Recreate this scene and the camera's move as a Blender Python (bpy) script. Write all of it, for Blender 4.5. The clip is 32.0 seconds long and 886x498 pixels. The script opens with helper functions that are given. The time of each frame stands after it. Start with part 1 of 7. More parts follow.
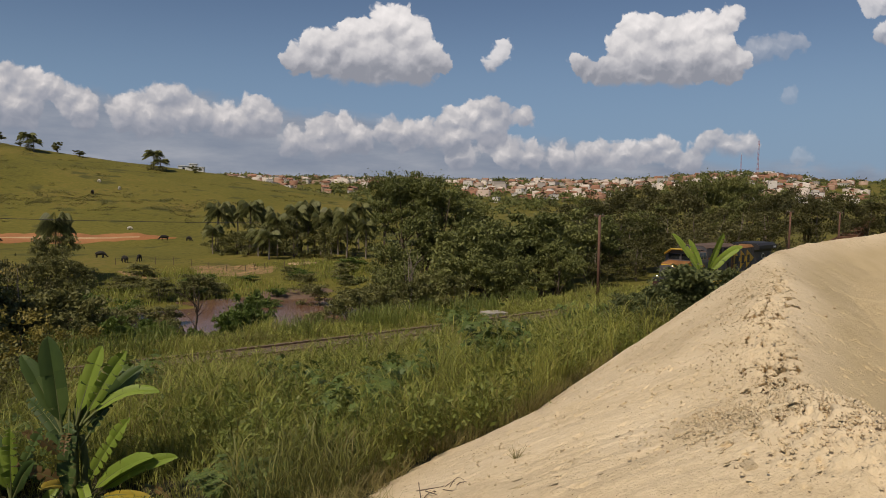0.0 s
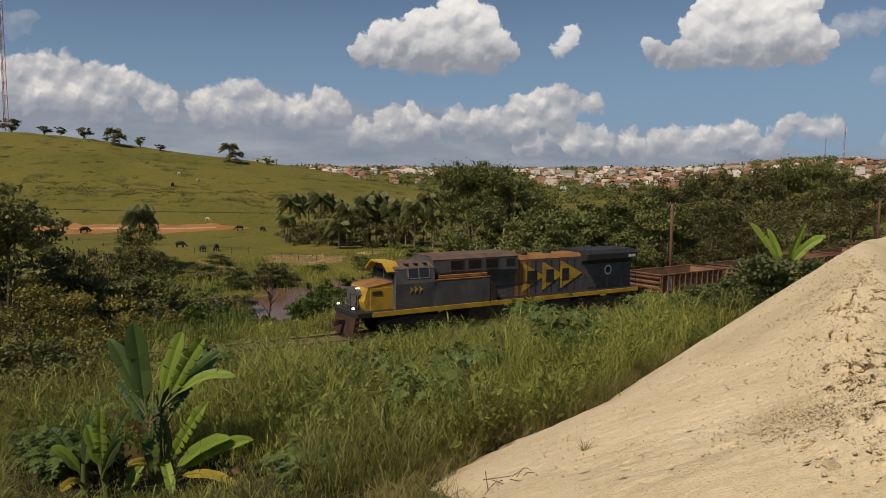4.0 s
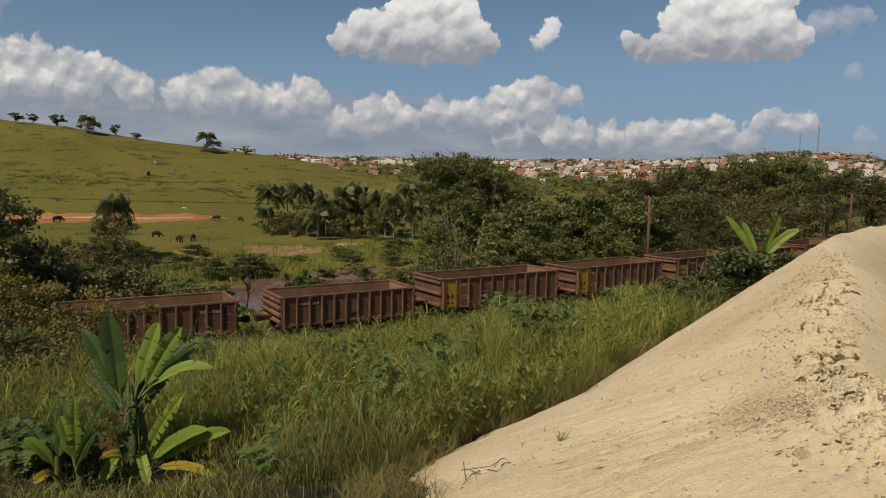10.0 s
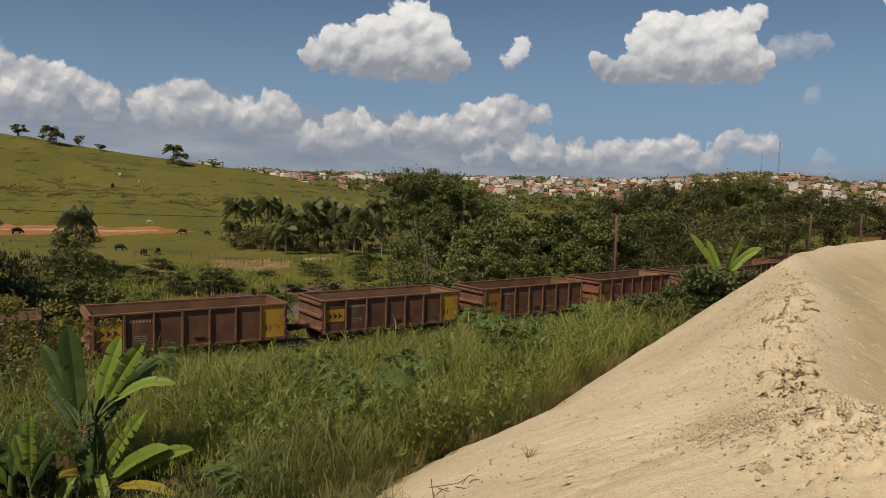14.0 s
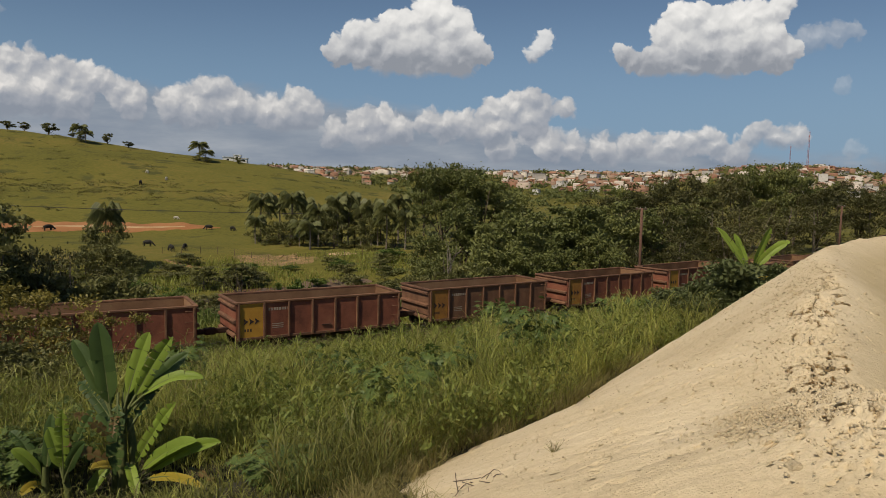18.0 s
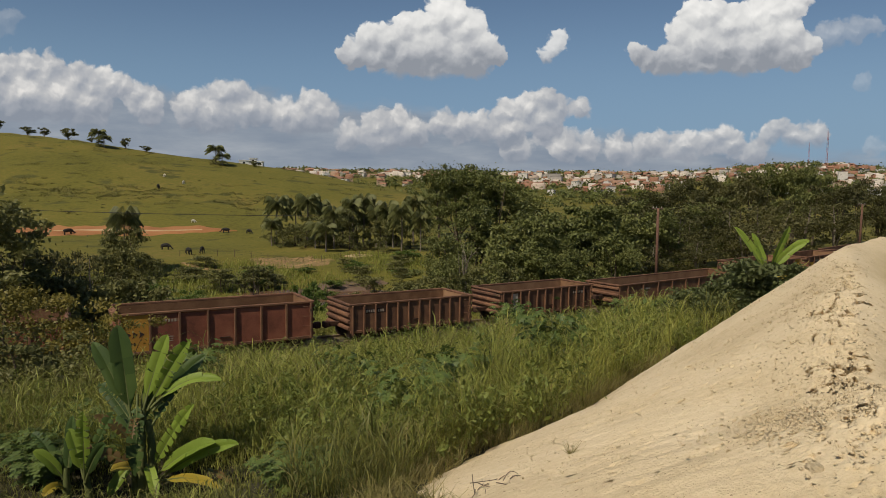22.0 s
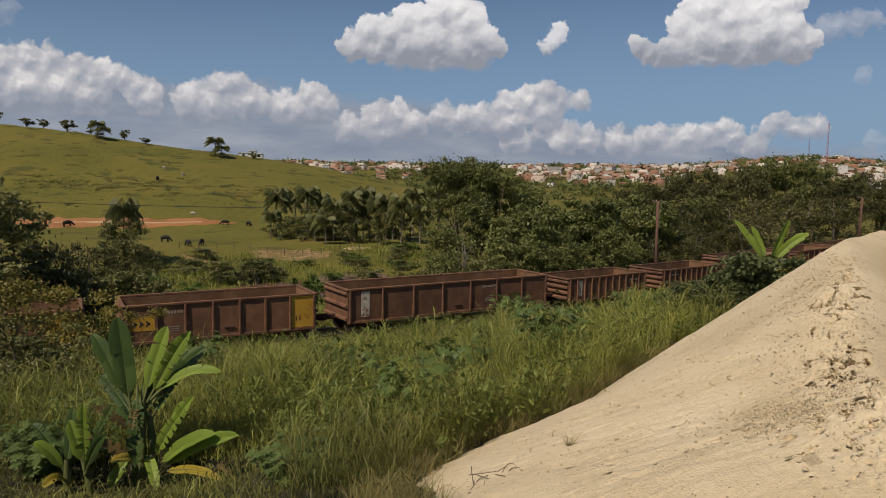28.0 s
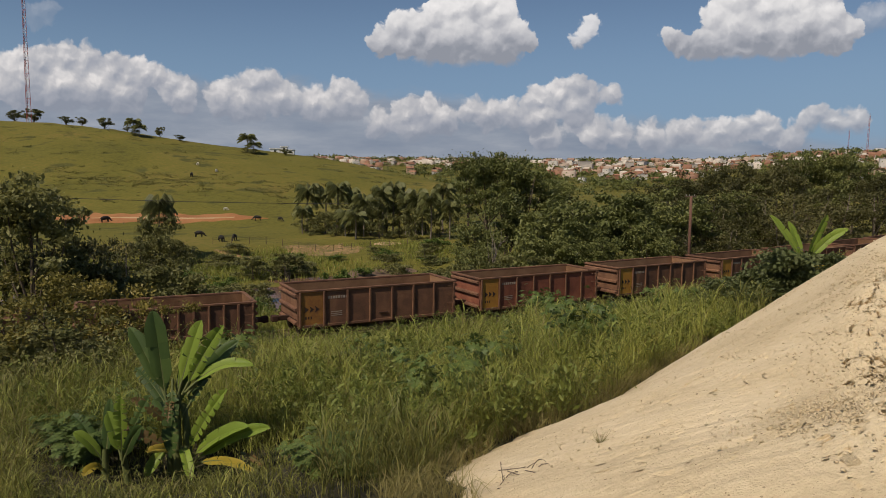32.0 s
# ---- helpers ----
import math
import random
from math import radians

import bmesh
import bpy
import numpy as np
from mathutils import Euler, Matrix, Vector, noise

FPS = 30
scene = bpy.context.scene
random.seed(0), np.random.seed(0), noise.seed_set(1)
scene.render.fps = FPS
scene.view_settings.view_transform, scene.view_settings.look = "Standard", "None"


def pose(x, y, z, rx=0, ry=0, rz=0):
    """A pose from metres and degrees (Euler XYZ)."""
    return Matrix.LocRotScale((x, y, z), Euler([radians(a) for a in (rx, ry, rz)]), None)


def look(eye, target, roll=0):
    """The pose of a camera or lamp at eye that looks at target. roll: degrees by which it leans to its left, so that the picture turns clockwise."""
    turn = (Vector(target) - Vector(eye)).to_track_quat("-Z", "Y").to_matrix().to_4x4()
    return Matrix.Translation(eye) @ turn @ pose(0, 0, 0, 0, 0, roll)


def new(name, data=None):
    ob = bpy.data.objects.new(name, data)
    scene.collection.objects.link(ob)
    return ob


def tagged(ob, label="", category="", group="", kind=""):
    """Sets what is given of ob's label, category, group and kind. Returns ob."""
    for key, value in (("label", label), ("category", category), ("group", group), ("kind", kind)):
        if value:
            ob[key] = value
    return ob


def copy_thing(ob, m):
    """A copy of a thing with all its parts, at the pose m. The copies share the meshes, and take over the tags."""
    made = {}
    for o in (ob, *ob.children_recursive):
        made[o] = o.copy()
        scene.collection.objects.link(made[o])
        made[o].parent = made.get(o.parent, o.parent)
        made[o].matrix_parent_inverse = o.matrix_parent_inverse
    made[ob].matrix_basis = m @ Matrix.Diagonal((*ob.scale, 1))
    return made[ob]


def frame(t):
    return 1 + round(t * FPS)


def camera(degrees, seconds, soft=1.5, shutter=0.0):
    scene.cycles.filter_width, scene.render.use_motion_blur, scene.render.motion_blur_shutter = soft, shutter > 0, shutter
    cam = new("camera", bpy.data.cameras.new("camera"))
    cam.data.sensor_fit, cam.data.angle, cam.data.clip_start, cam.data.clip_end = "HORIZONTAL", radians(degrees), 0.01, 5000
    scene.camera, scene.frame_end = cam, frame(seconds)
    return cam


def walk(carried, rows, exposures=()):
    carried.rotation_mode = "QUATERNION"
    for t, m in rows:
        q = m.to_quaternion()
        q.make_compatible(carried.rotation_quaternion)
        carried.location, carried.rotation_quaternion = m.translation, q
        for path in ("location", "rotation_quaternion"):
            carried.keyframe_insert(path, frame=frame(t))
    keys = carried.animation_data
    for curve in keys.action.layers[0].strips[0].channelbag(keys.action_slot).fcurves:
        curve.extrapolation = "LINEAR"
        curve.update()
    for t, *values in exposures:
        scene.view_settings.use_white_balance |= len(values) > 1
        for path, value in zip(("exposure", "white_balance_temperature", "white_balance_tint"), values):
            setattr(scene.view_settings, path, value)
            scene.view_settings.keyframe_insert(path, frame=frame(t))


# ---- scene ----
cam = camera(66, 32.0, soft=0.45)
PATH = [
    (0, pose(0, 0, 8.34, 85.632, -1.089, -3.239)),
    (0.5, pose(0, 0, 8.34, 85.482, -1.086, -3.029)),
    (1, pose(0, 0, 8.34, 84.848, -1.225, -2.959)),
    (1.5, pose(0, 0, 8.34, 84.699, -1.232, -3.126)),
    (2, pose(0, 0, 8.34, 84.179, -1.002, -2.101)),
    (2.5, pose(0, 0, 8.34, 84.176, -0.900, -0.379)),
    (3, pose(0, 0, 8.34, 83.926, -0.936, 1.000)),
    (3.5, pose(0, 0, 8.34, 84.713, -0.765, 1.664)),
    (5.5, pose(0, 0, 8.34, 84.524, -0.632, 4.004)),
    (6, pose(0, 0, 8.34, 84.497, -0.816, 2.342)),
    (6.5, pose(0, 0, 8.34, 84.434, -0.311, 0.420)),
    (7, pose(0, 0, 8.34, 84.163, -0.201, 0.148)),
    (7.5, pose(0, 0, 8.34, 84.025, -0.536, -0.525)),
    (8, pose(0, 0, 8.34, 83.267, -0.872, -0.425)),
    (8.5, pose(0, 0, 8.34, 83.113, -0.867, 0.030)),
    (9, pose(0, 0, 8.34, 83.256, -1.290, 0.597)),
    (9.5, pose(0, 0, 8.34, 83.586, -1.048, 1.518)),
    (10, pose(0, 0, 8.34, 84.000, -1.104, 0.666)),
    (10.5, pose(0, 0, 8.34, 83.551, -0.773, 0.529)),
    (11, pose(0, 0, 8.34, 84.025, -0.706, 1.245)),
    (11.5, pose(0, 0, 8.34, 84.820, -0.797, 1.672)),
    (12, pose(0, 0, 8.34, 84.629, -1.112, 2.531)),
    (12.5, pose(0, 0, 8.34, 84.462, -1.185, 2.255)),
    (13, pose(0, 0, 8.34, 84.479, -1.700, 0.079)),
    (13.5, pose(0, 0, 8.34, 84.894, -1.543, -0.885)),
    (14, pose(0, 0, 8.34, 85.381, -1.787, -1.853)),
    (14.5, pose(0, 0, 8.34, 85.985, -1.793, -1.279)),
    (16.5, pose(0, 0, 8.34, 85.029, -1.230, 0.884)),
    (17, pose(0, 0, 8.34, 84.874, -1.650, -0.307)),
    (17.5, pose(0, 0, 8.34, 84.811, -1.870, -0.436)),
    (18, pose(0, 0, 8.34, 84.878, -1.384, 0.074)),
    (18.5, pose(0, 0, 8.34, 84.694, -1.295, 0.119)),
    (19, pose(0, 0, 8.34, 84.701, -1.477, 0.137)),
    (19.5, pose(0, 0, 8.34, 84.598, -1.408, 1.033)),
    (20, pose(0, 0, 8.34, 84.556, -1.323, 2.512)),
    (20.5, pose(0, 0, 8.34, 84.738, -1.346, 2.294)),
    (21, pose(0, 0, 8.34, 84.876, -1.347, 1.809)),
    (21.5, pose(0, 0, 8.34, 84.817, -1.125, 1.342)),
    (22, pose(0, 0, 8.34, 84.966, -0.902, 1.314)),
    (22.5, pose(0, 0, 8.34, 85.089, -1.088, 0.677)),
    (23, pose(0, 0, 8.34, 85.049, -1.638, 0.252)),
    (23.5, pose(0, 0, 8.34, 84.840, -1.462, -0.213)),
    (24, pose(0, 0, 8.34, 84.776, -1.618, -0.680)),
    (24.5, pose(0, 0, 8.34, 84.947, -1.767, -0.954)),
    (25, pose(0, 0, 8.34, 84.882, -2.107, -1.047)),
    (25.5, pose(0, 0, 8.34, 84.462, -1.716, -0.749)),
    (27.5, pose(0, 0, 8.34, 84.184, -1.107, 0.822)),
    (28, pose(0, 0, 8.34, 84.353, -1.025, 1.293)),
    (28.5, pose(0, 0, 8.34, 84.359, -1.055, 1.494)),
    (29, pose(0, 0, 8.34, 84.272, -1.011, 1.822)),
    (29.5, pose(0, 0, 8.34, 84.131, -0.697, 3.013)),
    (30, pose(0, 0, 8.34, 83.978, -1.072, 3.495)),
    (30.5, pose(0, 0, 8.34, 84.024, -0.794, 3.144)),
    (31, pose(0, 0, 8.34, 84.024, -0.939, 2.764)),
    (31.5, pose(0, 0, 8.34, 83.832, -1.033, 2.899)),
    (32, pose(0, 0, 8.34, 83.923, -0.825, 3.774)),
]
# the film's own white balance drifts a little
walk(cam, PATH, [(0, -0.02, 6550, 14.5), (3, 0, 6650, 12), (6, 0.02, 6550, 10.3), (13, 0, 6600, 10.2), (22, 0.03, 6480, 9), (25, 0.01, 6500, 11), (28, 0, 6400, 13), (32, 0.03, 6450, 12.5)])

# ---- light: early-afternoon sun from the left ----
SUN_EL, SUN_AZ = radians(51), radians(-141)  # azimuth from +y, towards +x
world = bpy.data.worlds.new("sky")
world.use_nodes = True
scene.world = world
wn, wl = world.node_tree.nodes, world.node_tree.links.new
sky = wn.new("ShaderNodeTexSky")
sky.sky_type, sky.sun_disc = "NISHITA", False
sky.sun_elevation, sky.sun_rotation = SUN_EL, SUN_AZ
sky.air_density, sky.dust_density, sky.ozone_density = 1.0, 0.25, 3.0
wn["Background"].inputs["Strength"].default_value = 0.0605
wl(sky.outputs[0], wn["Background"].inputs["Color"])


# fair-weather clouds; each lobe: bearing, rise and radius, in thousandths of the distance
CLOUDS = {}
CLOUDS["scraps"] = (-100, 30, 1, 0.22, [(-674, 228, 12), (-656, 235, 10), (572, 160, 7), (593, 70, 7)])
CLOUDS["wisp"] = (198, 50, 1, 0.42, [(512, 221, 12), (535, 227, 12), (560, 231, 11), (582, 236, 7)])
CLOUDS["low_row"] = (27, 50, 1, 0.9, [(80, 57, 15), (125, 80, 11), (150, 65, 17), (187, 65, 13), (229, 61, 15), (266, 67, 13), (284, 70, 12), (324, 67, 17), (355, 74, 11), (374, 86, 10), (390, 72, 12), (423, 62, 12)])
CLOUDS["low_right"] = (63, 30, 1, 0.85, [(440, 79, 7), (457, 90, 9), (481, 84, 11), (510, 85, 9)])
CLOUDS["middle_row"] = (48, 70, 1, 0.95, [(-161, 77, 15), (-119, 88, 18), (-93, 97, 13), (-70, 83, 18), (-24, 96, 12), (-3, 90, 17), (34, 92, 13), (68, 108, 15), (100, 120, 17), (126, 131, 14), (142, 121, 12), (121, 102, 23), (171, 116, 7), (71, 86, 20), (-111, 70, 22)])
CLOUDS["left_row"] = (68, 60, 1, 0.95, [(-473, 128, 15), (-455, 114, 20), (-393, 111, 20), (-345, 133, 17), (-328, 137, 12), (-360, 106, 28), (-306, 110, 17), (-287, 112, 13), (-256, 106, 18), (-219, 120, 12), (-206, 106, 22), (-235, 97, 23)])
CLOUDS["left_bank"] = (80, 70, 1, 0.97, [(-666, 159, 22), (-633, 164, 18), (-598, 160, 20), (-560, 153, 17), (-538, 140, 20), (-510, 146, 17), (-492, 140, 12), (-583, 129, 33), (-641, 124, 37), (-542, 118, 29), (-699, 134, 41)])
CLOUDS["puff"] = (178, 30, 0, 0.85, [(137, 209, 9), (131, 203, 7), (121, 191, 4)])
CLOUDS["large"] = (158, 105, 0, 1.0, [(-153, 190, 17), (-133, 213, 18), (-103, 206, 25), (-80, 229, 20), (-57, 232, 20), (-27, 244, 24), (-7, 246, 22), (8, 224, 26), (24, 204, 24), (44, 192, 15),
                                      (-45, 200, 34), (2, 192, 30), (-82, 190, 28), (-122, 186, 19), (-40, 176, 22), (20, 180, 18), (-90, 174, 18)])
CLOUDS["twin_tower"] = (166, 105, 0, 1.0, [(251, 193, 10), (267, 186, 9), (312, 229, 20), (334, 249, 21), (355, 252, 20), (340, 206, 33), (380, 237, 23), (375, 204, 31), (412, 248, 21), (440, 256, 19),
                                           (468, 266, 16), (484, 276, 10), (425, 213, 33), (462, 222, 22), (470, 200, 22), (487, 208, 14), (310, 193, 22), (287, 185, 14), (345, 180, 20), (400, 184, 18)])
CLOUDS["corner"] = (236, 60, 0, 0.8, [(684, 300, 14), (704, 302, 17), (726, 300, 18), (712, 262, 12), (722, 248, 10)])


# a pale grey stratus lies along the horizon, higher towards the left
def stratus_sky():
    def calc(op, *ins, clamp=False):
        nd = wn.new("ShaderNodeMath")
        nd.operation, nd.use_clamp = op, clamp
        for k, v in enumerate(ins):
            if isinstance(v, (int, float)):
                nd.inputs[k].default_value = v
            else:
                wl(v, nd.inputs[k])
        return nd.outputs[0]

    def soft(lo, hi, v):
        nd = wn.new("ShaderNodeMapRange")
        nd.interpolation_type = "SMOOTHSTEP"
        nd.inputs["From Min"].default_value, nd.inputs["From Max"].default_value = lo, hi
        wl(v, nd.inputs["Value"])
        return nd.outputs[0]

    sep = wn.new("ShaderNodeSeparateXYZ")
    wl(wn.new("ShaderNodeTexCoord").outputs["Generated"], sep.inputs[0])
    ahead = calc("MAXIMUM", calc("ABSOLUTE", sep.outputs["Y"]), 0.05)
    u, v = calc("DIVIDE", sep.outputs["X"], ahead), calc("DIVIDE", sep.outputs["Z"], ahead)

    def drift(su, sv, scale, detail):
        at, no = wn.new("ShaderNodeCombineXYZ"), wn.new("ShaderNodeTexNoise")
        wl(calc("MULTIPLY", u, su), at.inputs[0])
        wl(calc("MULTIPLY", v, sv), at.inputs[1])
        wl(at.outputs[0], no.inputs["Vector"])
        no.inputs["Scale"].default_value, no.inputs["Detail"].default_value, no.inputs["Roughness"].default_value = scale, detail, 0.55
        return no.outputs["Fac"]

    streak, edge = drift(1, 4.5, 7, 6), drift(1, 1.6, 15, 8)
    top = calc("SUBTRACT", 0.136, calc("MULTIPLY", soft(-0.55, 0.75, u), 0.092))
    low = soft(-0.016, 0.016, calc("ADD", calc("SUBTRACT", top, v), calc("MULTIPLY", calc("SUBTRACT", edge, 0.5), 0.065)))
    low = calc("MULTIPLY", low, 0.94)
    ramp = wn.new("ShaderNodeValToRGB")
    els = ramp.color_ramp.elements
    els.new(0.5)
    for el, (pos, col) in zip(els, ((0.32, (0.205, 0.245, 0.31)), (0.5, (0.26, 0.295, 0.35)), (0.7, (0.35, 0.375, 0.415)))):
        el.position, el.color = pos, (*col, 1)
    wl(streak, ramp.inputs[0])
    # thin blue haze down to the horizon
    bg, air = wn.new("ShaderNodeBackground"), wn.new("ShaderNodeMixShader")
    bg.inputs["Color"].default_value = (0.175, 0.285, 0.435, 1)
    wl(calc("MULTIPLY", calc("SUBTRACT", 1.0, soft(0.03, 0.30, v)), 0.8), air.inputs[0])
    wl(wn["Background"].outputs[0], air.inputs[1])
    wl(bg.outputs[0], air.inputs[2])
    bg, mx = wn.new("ShaderNodeBackground"), wn.new("ShaderNodeMixShader")
    bg.inputs["Strength"].default_value = 1.0
    wl(ramp.outputs[0], bg.inputs["Color"])
    wl(low, mx.inputs[0])
    wl(air.outputs[0], mx.inputs[1])
    wl(bg.outputs[0], mx.inputs[2])
    out = mx.outputs[0]

    # one warp and one field of billows serve all the clouds
    at = wn.new("ShaderNodeCombineXYZ")
    wl(u, at.inputs[0])
    wl(v, at.inputs[1])

    def vec(op, a, b, c=None):
        nd = wn.new("ShaderNodeVectorMath")
        nd.operation = op
        for k, s in enumerate((a, b, c)):
            if isinstance(s, tuple):
                nd.inputs[k].default_value = s
            elif s is not None:
                wl(s, nd.inputs[k])
        return nd.outputs["Value" if op == "DISTANCE" else "Vector"]

    no = wn.new("ShaderNodeTexNoise")
    no.inputs["Scale"].default_value, no.inputs["Detail"].default_value, no.inputs["Roughness"].default_value = 30, 5.0, 0.58
    wl(at.outputs[0], no.inputs["Vector"])
    here = vec("MULTIPLY_ADD", vec("SUBTRACT", no.outputs["Color"], (0.5, 0.5, 0.5)), (0.027, 0.025, 0), at.outputs[0])
    TOWARD = (-0.0022, 0.0064, 0)
    lit = vec("ADD", here, TOWARD)

    def billow(p):
        vo = wn.new("ShaderNodeTexVoronoi")
        vo.feature, vo.normalize, vo.voronoi_dimensions = "SMOOTH_F1", True, "2D"
        vo.inputs["Scale"].default_value, vo.inputs["Detail"].default_value, vo.inputs["Roughness"].default_value, vo.inputs["Smoothness"].default_value = 40, 2.0, 0.5, 0.35
        wl(p, vo.inputs["Vector"])
        return calc("SUBTRACT", 0.5, vo.outputs["Distance"])

    lump, lump_lit = billow(here), billow(lit)
    drifts = calc("SUBTRACT", drift(1, 1.5, 17, 3), 0.5)
    grain = calc("SUBTRACT", lump, lump_lit)
    ramps = []
    for stops in (((0.0, (0.27, 0.29, 0.33)), (0.35, (0.44, 0.45, 0.475)), (0.7, (0.68, 0.675, 0.665)), (1.0, (0.88, 0.86, 0.83))),
                  ((0.0, (0.25, 0.28, 0.335)), (0.35, (0.34, 0.36, 0.405)), (0.68, (0.50, 0.50, 0.51)), (1.0, (0.80, 0.77, 0.735)))):
        ramps.append(stops)
    for base, height, kind, cover, lobes in CLOUDS.values():
        fields = []
        for p in (here, lit):
            acc = None
            for cu, cv, r in lobes:
                m = calc("SUBTRACT", r / 1000, vec("DISTANCE", p, (cu / 1000, cv / 1000, 0)))
                acc = m if acc is None else calc("SMOOTH_MAX", acc, m, 0.007 if kind == 0 else 0.014)
            fields.append(acc)
        body = calc("ADD", calc("ADD", fields[0], 0.001 if kind == 0 else 0.0045), calc("MULTIPLY", lump, 0.026))
        sep2 = wn.new("ShaderNodeSeparateXYZ")
        wl(here, sep2.inputs[0])
        above = calc("SUBTRACT", sep2.outputs["Y"], base / 1000)
        body = calc("SMOOTH_MIN", body, calc("MULTIPLY", above, 0.40), 0.008)
        alpha = calc("MULTIPLY", soft(-0.001, 0.0035 if kind == 0 else 0.006, body), cover)
        shade = calc("MULTIPLY", calc("SUBTRACT", fields[0], fields[1]), 1 / 0.0069)
        rise, floor_light, by_shade, by_grain, by_drift = (0.58, 0.08, 0.17, 0.52, 0.62) if kind == 0 else (0.36, 0.17, 0.24, 0.66, 0.85)
        light = calc("ADD", calc("MULTIPLY", soft(0.002, height * (0.8 if kind == 0 else 0.72) / 1000, above), rise), floor_light)
        for source, share in ((shade, by_shade), (grain, by_grain), (drifts, by_drift)):
            light = calc("ADD", light, calc("MULTIPLY", source, share))
        light = calc("ADD", light, 0.0, clamp=True)
        ramp = wn.new("ShaderNodeValToRGB")
        els = ramp.color_ramp.elements
        els.new(0.4), els.new(0.6)
        for el, (pos, col) in zip(els, ramps[kind]):
            el.position, el.color = pos, (*col, 1)
        wl(light, ramp.inputs[0])
        bg, mx = wn.new("ShaderNodeBackground"), wn.new("ShaderNodeMixShader")
        wl(ramp.outputs[0], bg.inputs["Color"])
        wl(alpha, mx.inputs[0])
        wl(out, mx.inputs[1])
        wl(bg.outputs[0], mx.inputs[2])
        out = mx.outputs[0]
    wl(out, wn["World Output"].inputs["Surface"])


stratus_sky()
sun = new("sun", bpy.data.lights.new("sun", "SUN"))
sun.data.energy, sun.data.angle, sun.data.color = 3.7, radians(0.53), (1.0, 0.89, 0.70)
to_sun = Vector((math.sin(SUN_AZ) * math.cos(SUN_EL), math.cos(SUN_AZ) * math.cos(SUN_EL), math.sin(SUN_EL)))
sun.matrix_world = look(to_sun * 60, (0, 0, 0))


# ---- materials ----
def material(name, stops, scale=4.0, rough=0.8, metal=0.0, bump=0.3, bump_scale=None, detail=8.0, island=0.0, per_object=0.0,
             fine=0.25, translucent=0.0, distortion=0.4, spec=0.35, stretch=None):
    """A procedural surface: noise at two scales through colour stops, with bump. island and per_object mix in random variation."""
    m = bpy.data.materials.new(name)
    m.use_nodes = True
    nt = m.node_tree
    n, lk = nt.nodes, nt.links.new
    bsdf = n["Principled BSDF"]
    bsdf.inputs["Roughness"].default_value, bsdf.inputs["Metallic"].default_value = rough, metal
    bsdf.inputs["Specular IOR Level"].default_value = spec
    tc = n.new("ShaderNodeTexCoord")
    src = tc.outputs["Object"]
    if stretch:
        mp = n.new("ShaderNodeMapping")
        mp.inputs["Scale"].default_value = stretch
        lk(src, mp.inputs["Vector"])
        src = mp.outputs["Vector"]
    big, small = n.new("ShaderNodeTexNoise"), n.new("ShaderNodeTexNoise")
    for node, sc in ((big, scale), (small, bump_scale or scale * 9)):
        lk(src, node.inputs["Vector"])
        node.inputs["Scale"].default_value, node.inputs["Detail"].default_value = sc, detail
        node.inputs["Distortion"].default_value = distortion
    value = big.outputs["Fac"]

    def mix(a, b, w):
        mx = n.new("ShaderNodeMix")
        mx.inputs[0].default_value = w
        lk(a, mx.inputs[2])
        lk(b, mx.inputs[3])
        return mx.outputs[0]
    value = mix(value, small.outputs["Fac"], fine)
    if island:
        value = mix(value, n.new("ShaderNodeNewGeometry").outputs["Random Per Island"], island)
    if per_object:
        value = mix(value, n.new("ShaderNodeObjectInfo").outputs["Random"], per_object)
    ramp = n.new("ShaderNodeValToRGB")
    els = ramp.color_ramp.elements
    while len(els) < len(stops):
        els.new(0.5)
    for el, (pos, col) in zip(els, stops):
        el.position, el.color = pos, (*col, 1)
    lk(value, ramp.inputs[0])
    lk(ramp.outputs[0], bsdf.inputs["Base Color"])
    if bump:
        bp = n.new("ShaderNodeBump")
        bp.inputs["Strength"].default_value, bp.inputs["Distance"].default_value = bump, 0.5 / (bump_scale or scale * 9)
        lk(small.outputs["Fac"], bp.inputs["Height"])
        lk(bp.outputs[0], bsdf.inputs["Normal"])
    if translucent:
        tr, mx = n.new("ShaderNodeBsdfTranslucent"), n.new("ShaderNodeMixShader")
        mx.inputs[0].default_value = translucent
        lk(ramp.outputs[0], tr.inputs["Color"])
        lk(bsdf.outputs[0], mx.inputs[1])
        lk(tr.outputs[0], mx.inputs[2])
        lk(mx.outputs[0], n["Material Output"].inputs["Surface"])
    return m


def leafy(name, dark, mid, light, **k):
    return material(name, [(0.2, dark), (0.5, mid), (0.85, light)], island=0.2, per_object=0.2, translucent=0.3, rough=0.55, bump=0, scale=0.45, **k)


M = {}
M["rust"] = material("rust", [(0.3, (0.085, 0.046, 0.032)), (0.5, (0.160, 0.080, 0.048)), (0.72, (0.25, 0.130, 0.072))], 1.3, 0.85, bump=0.25, bump_scale=22, per_object=0.12, spec=0.2)
M["ore_dust"] = material("ore_dust", [(0.3, (0.15, 0.078, 0.04)), (0.5, (0.245, 0.135, 0.072)), (0.72, (0.32, 0.19, 0.105))], 1.2, 0.9, bump=0.3, bump_scale=16, per_object=0.3, spec=0.2)
M["rust_red"] = material("rust_red", [(0.3, (0.12, 0.045, 0.03)), (0.5, (0.22, 0.078, 0.048)), (0.75, (0.29, 0.125, 0.072))], 1.1, 0.85, bump=0.25, bump_scale=22, spec=0.2)
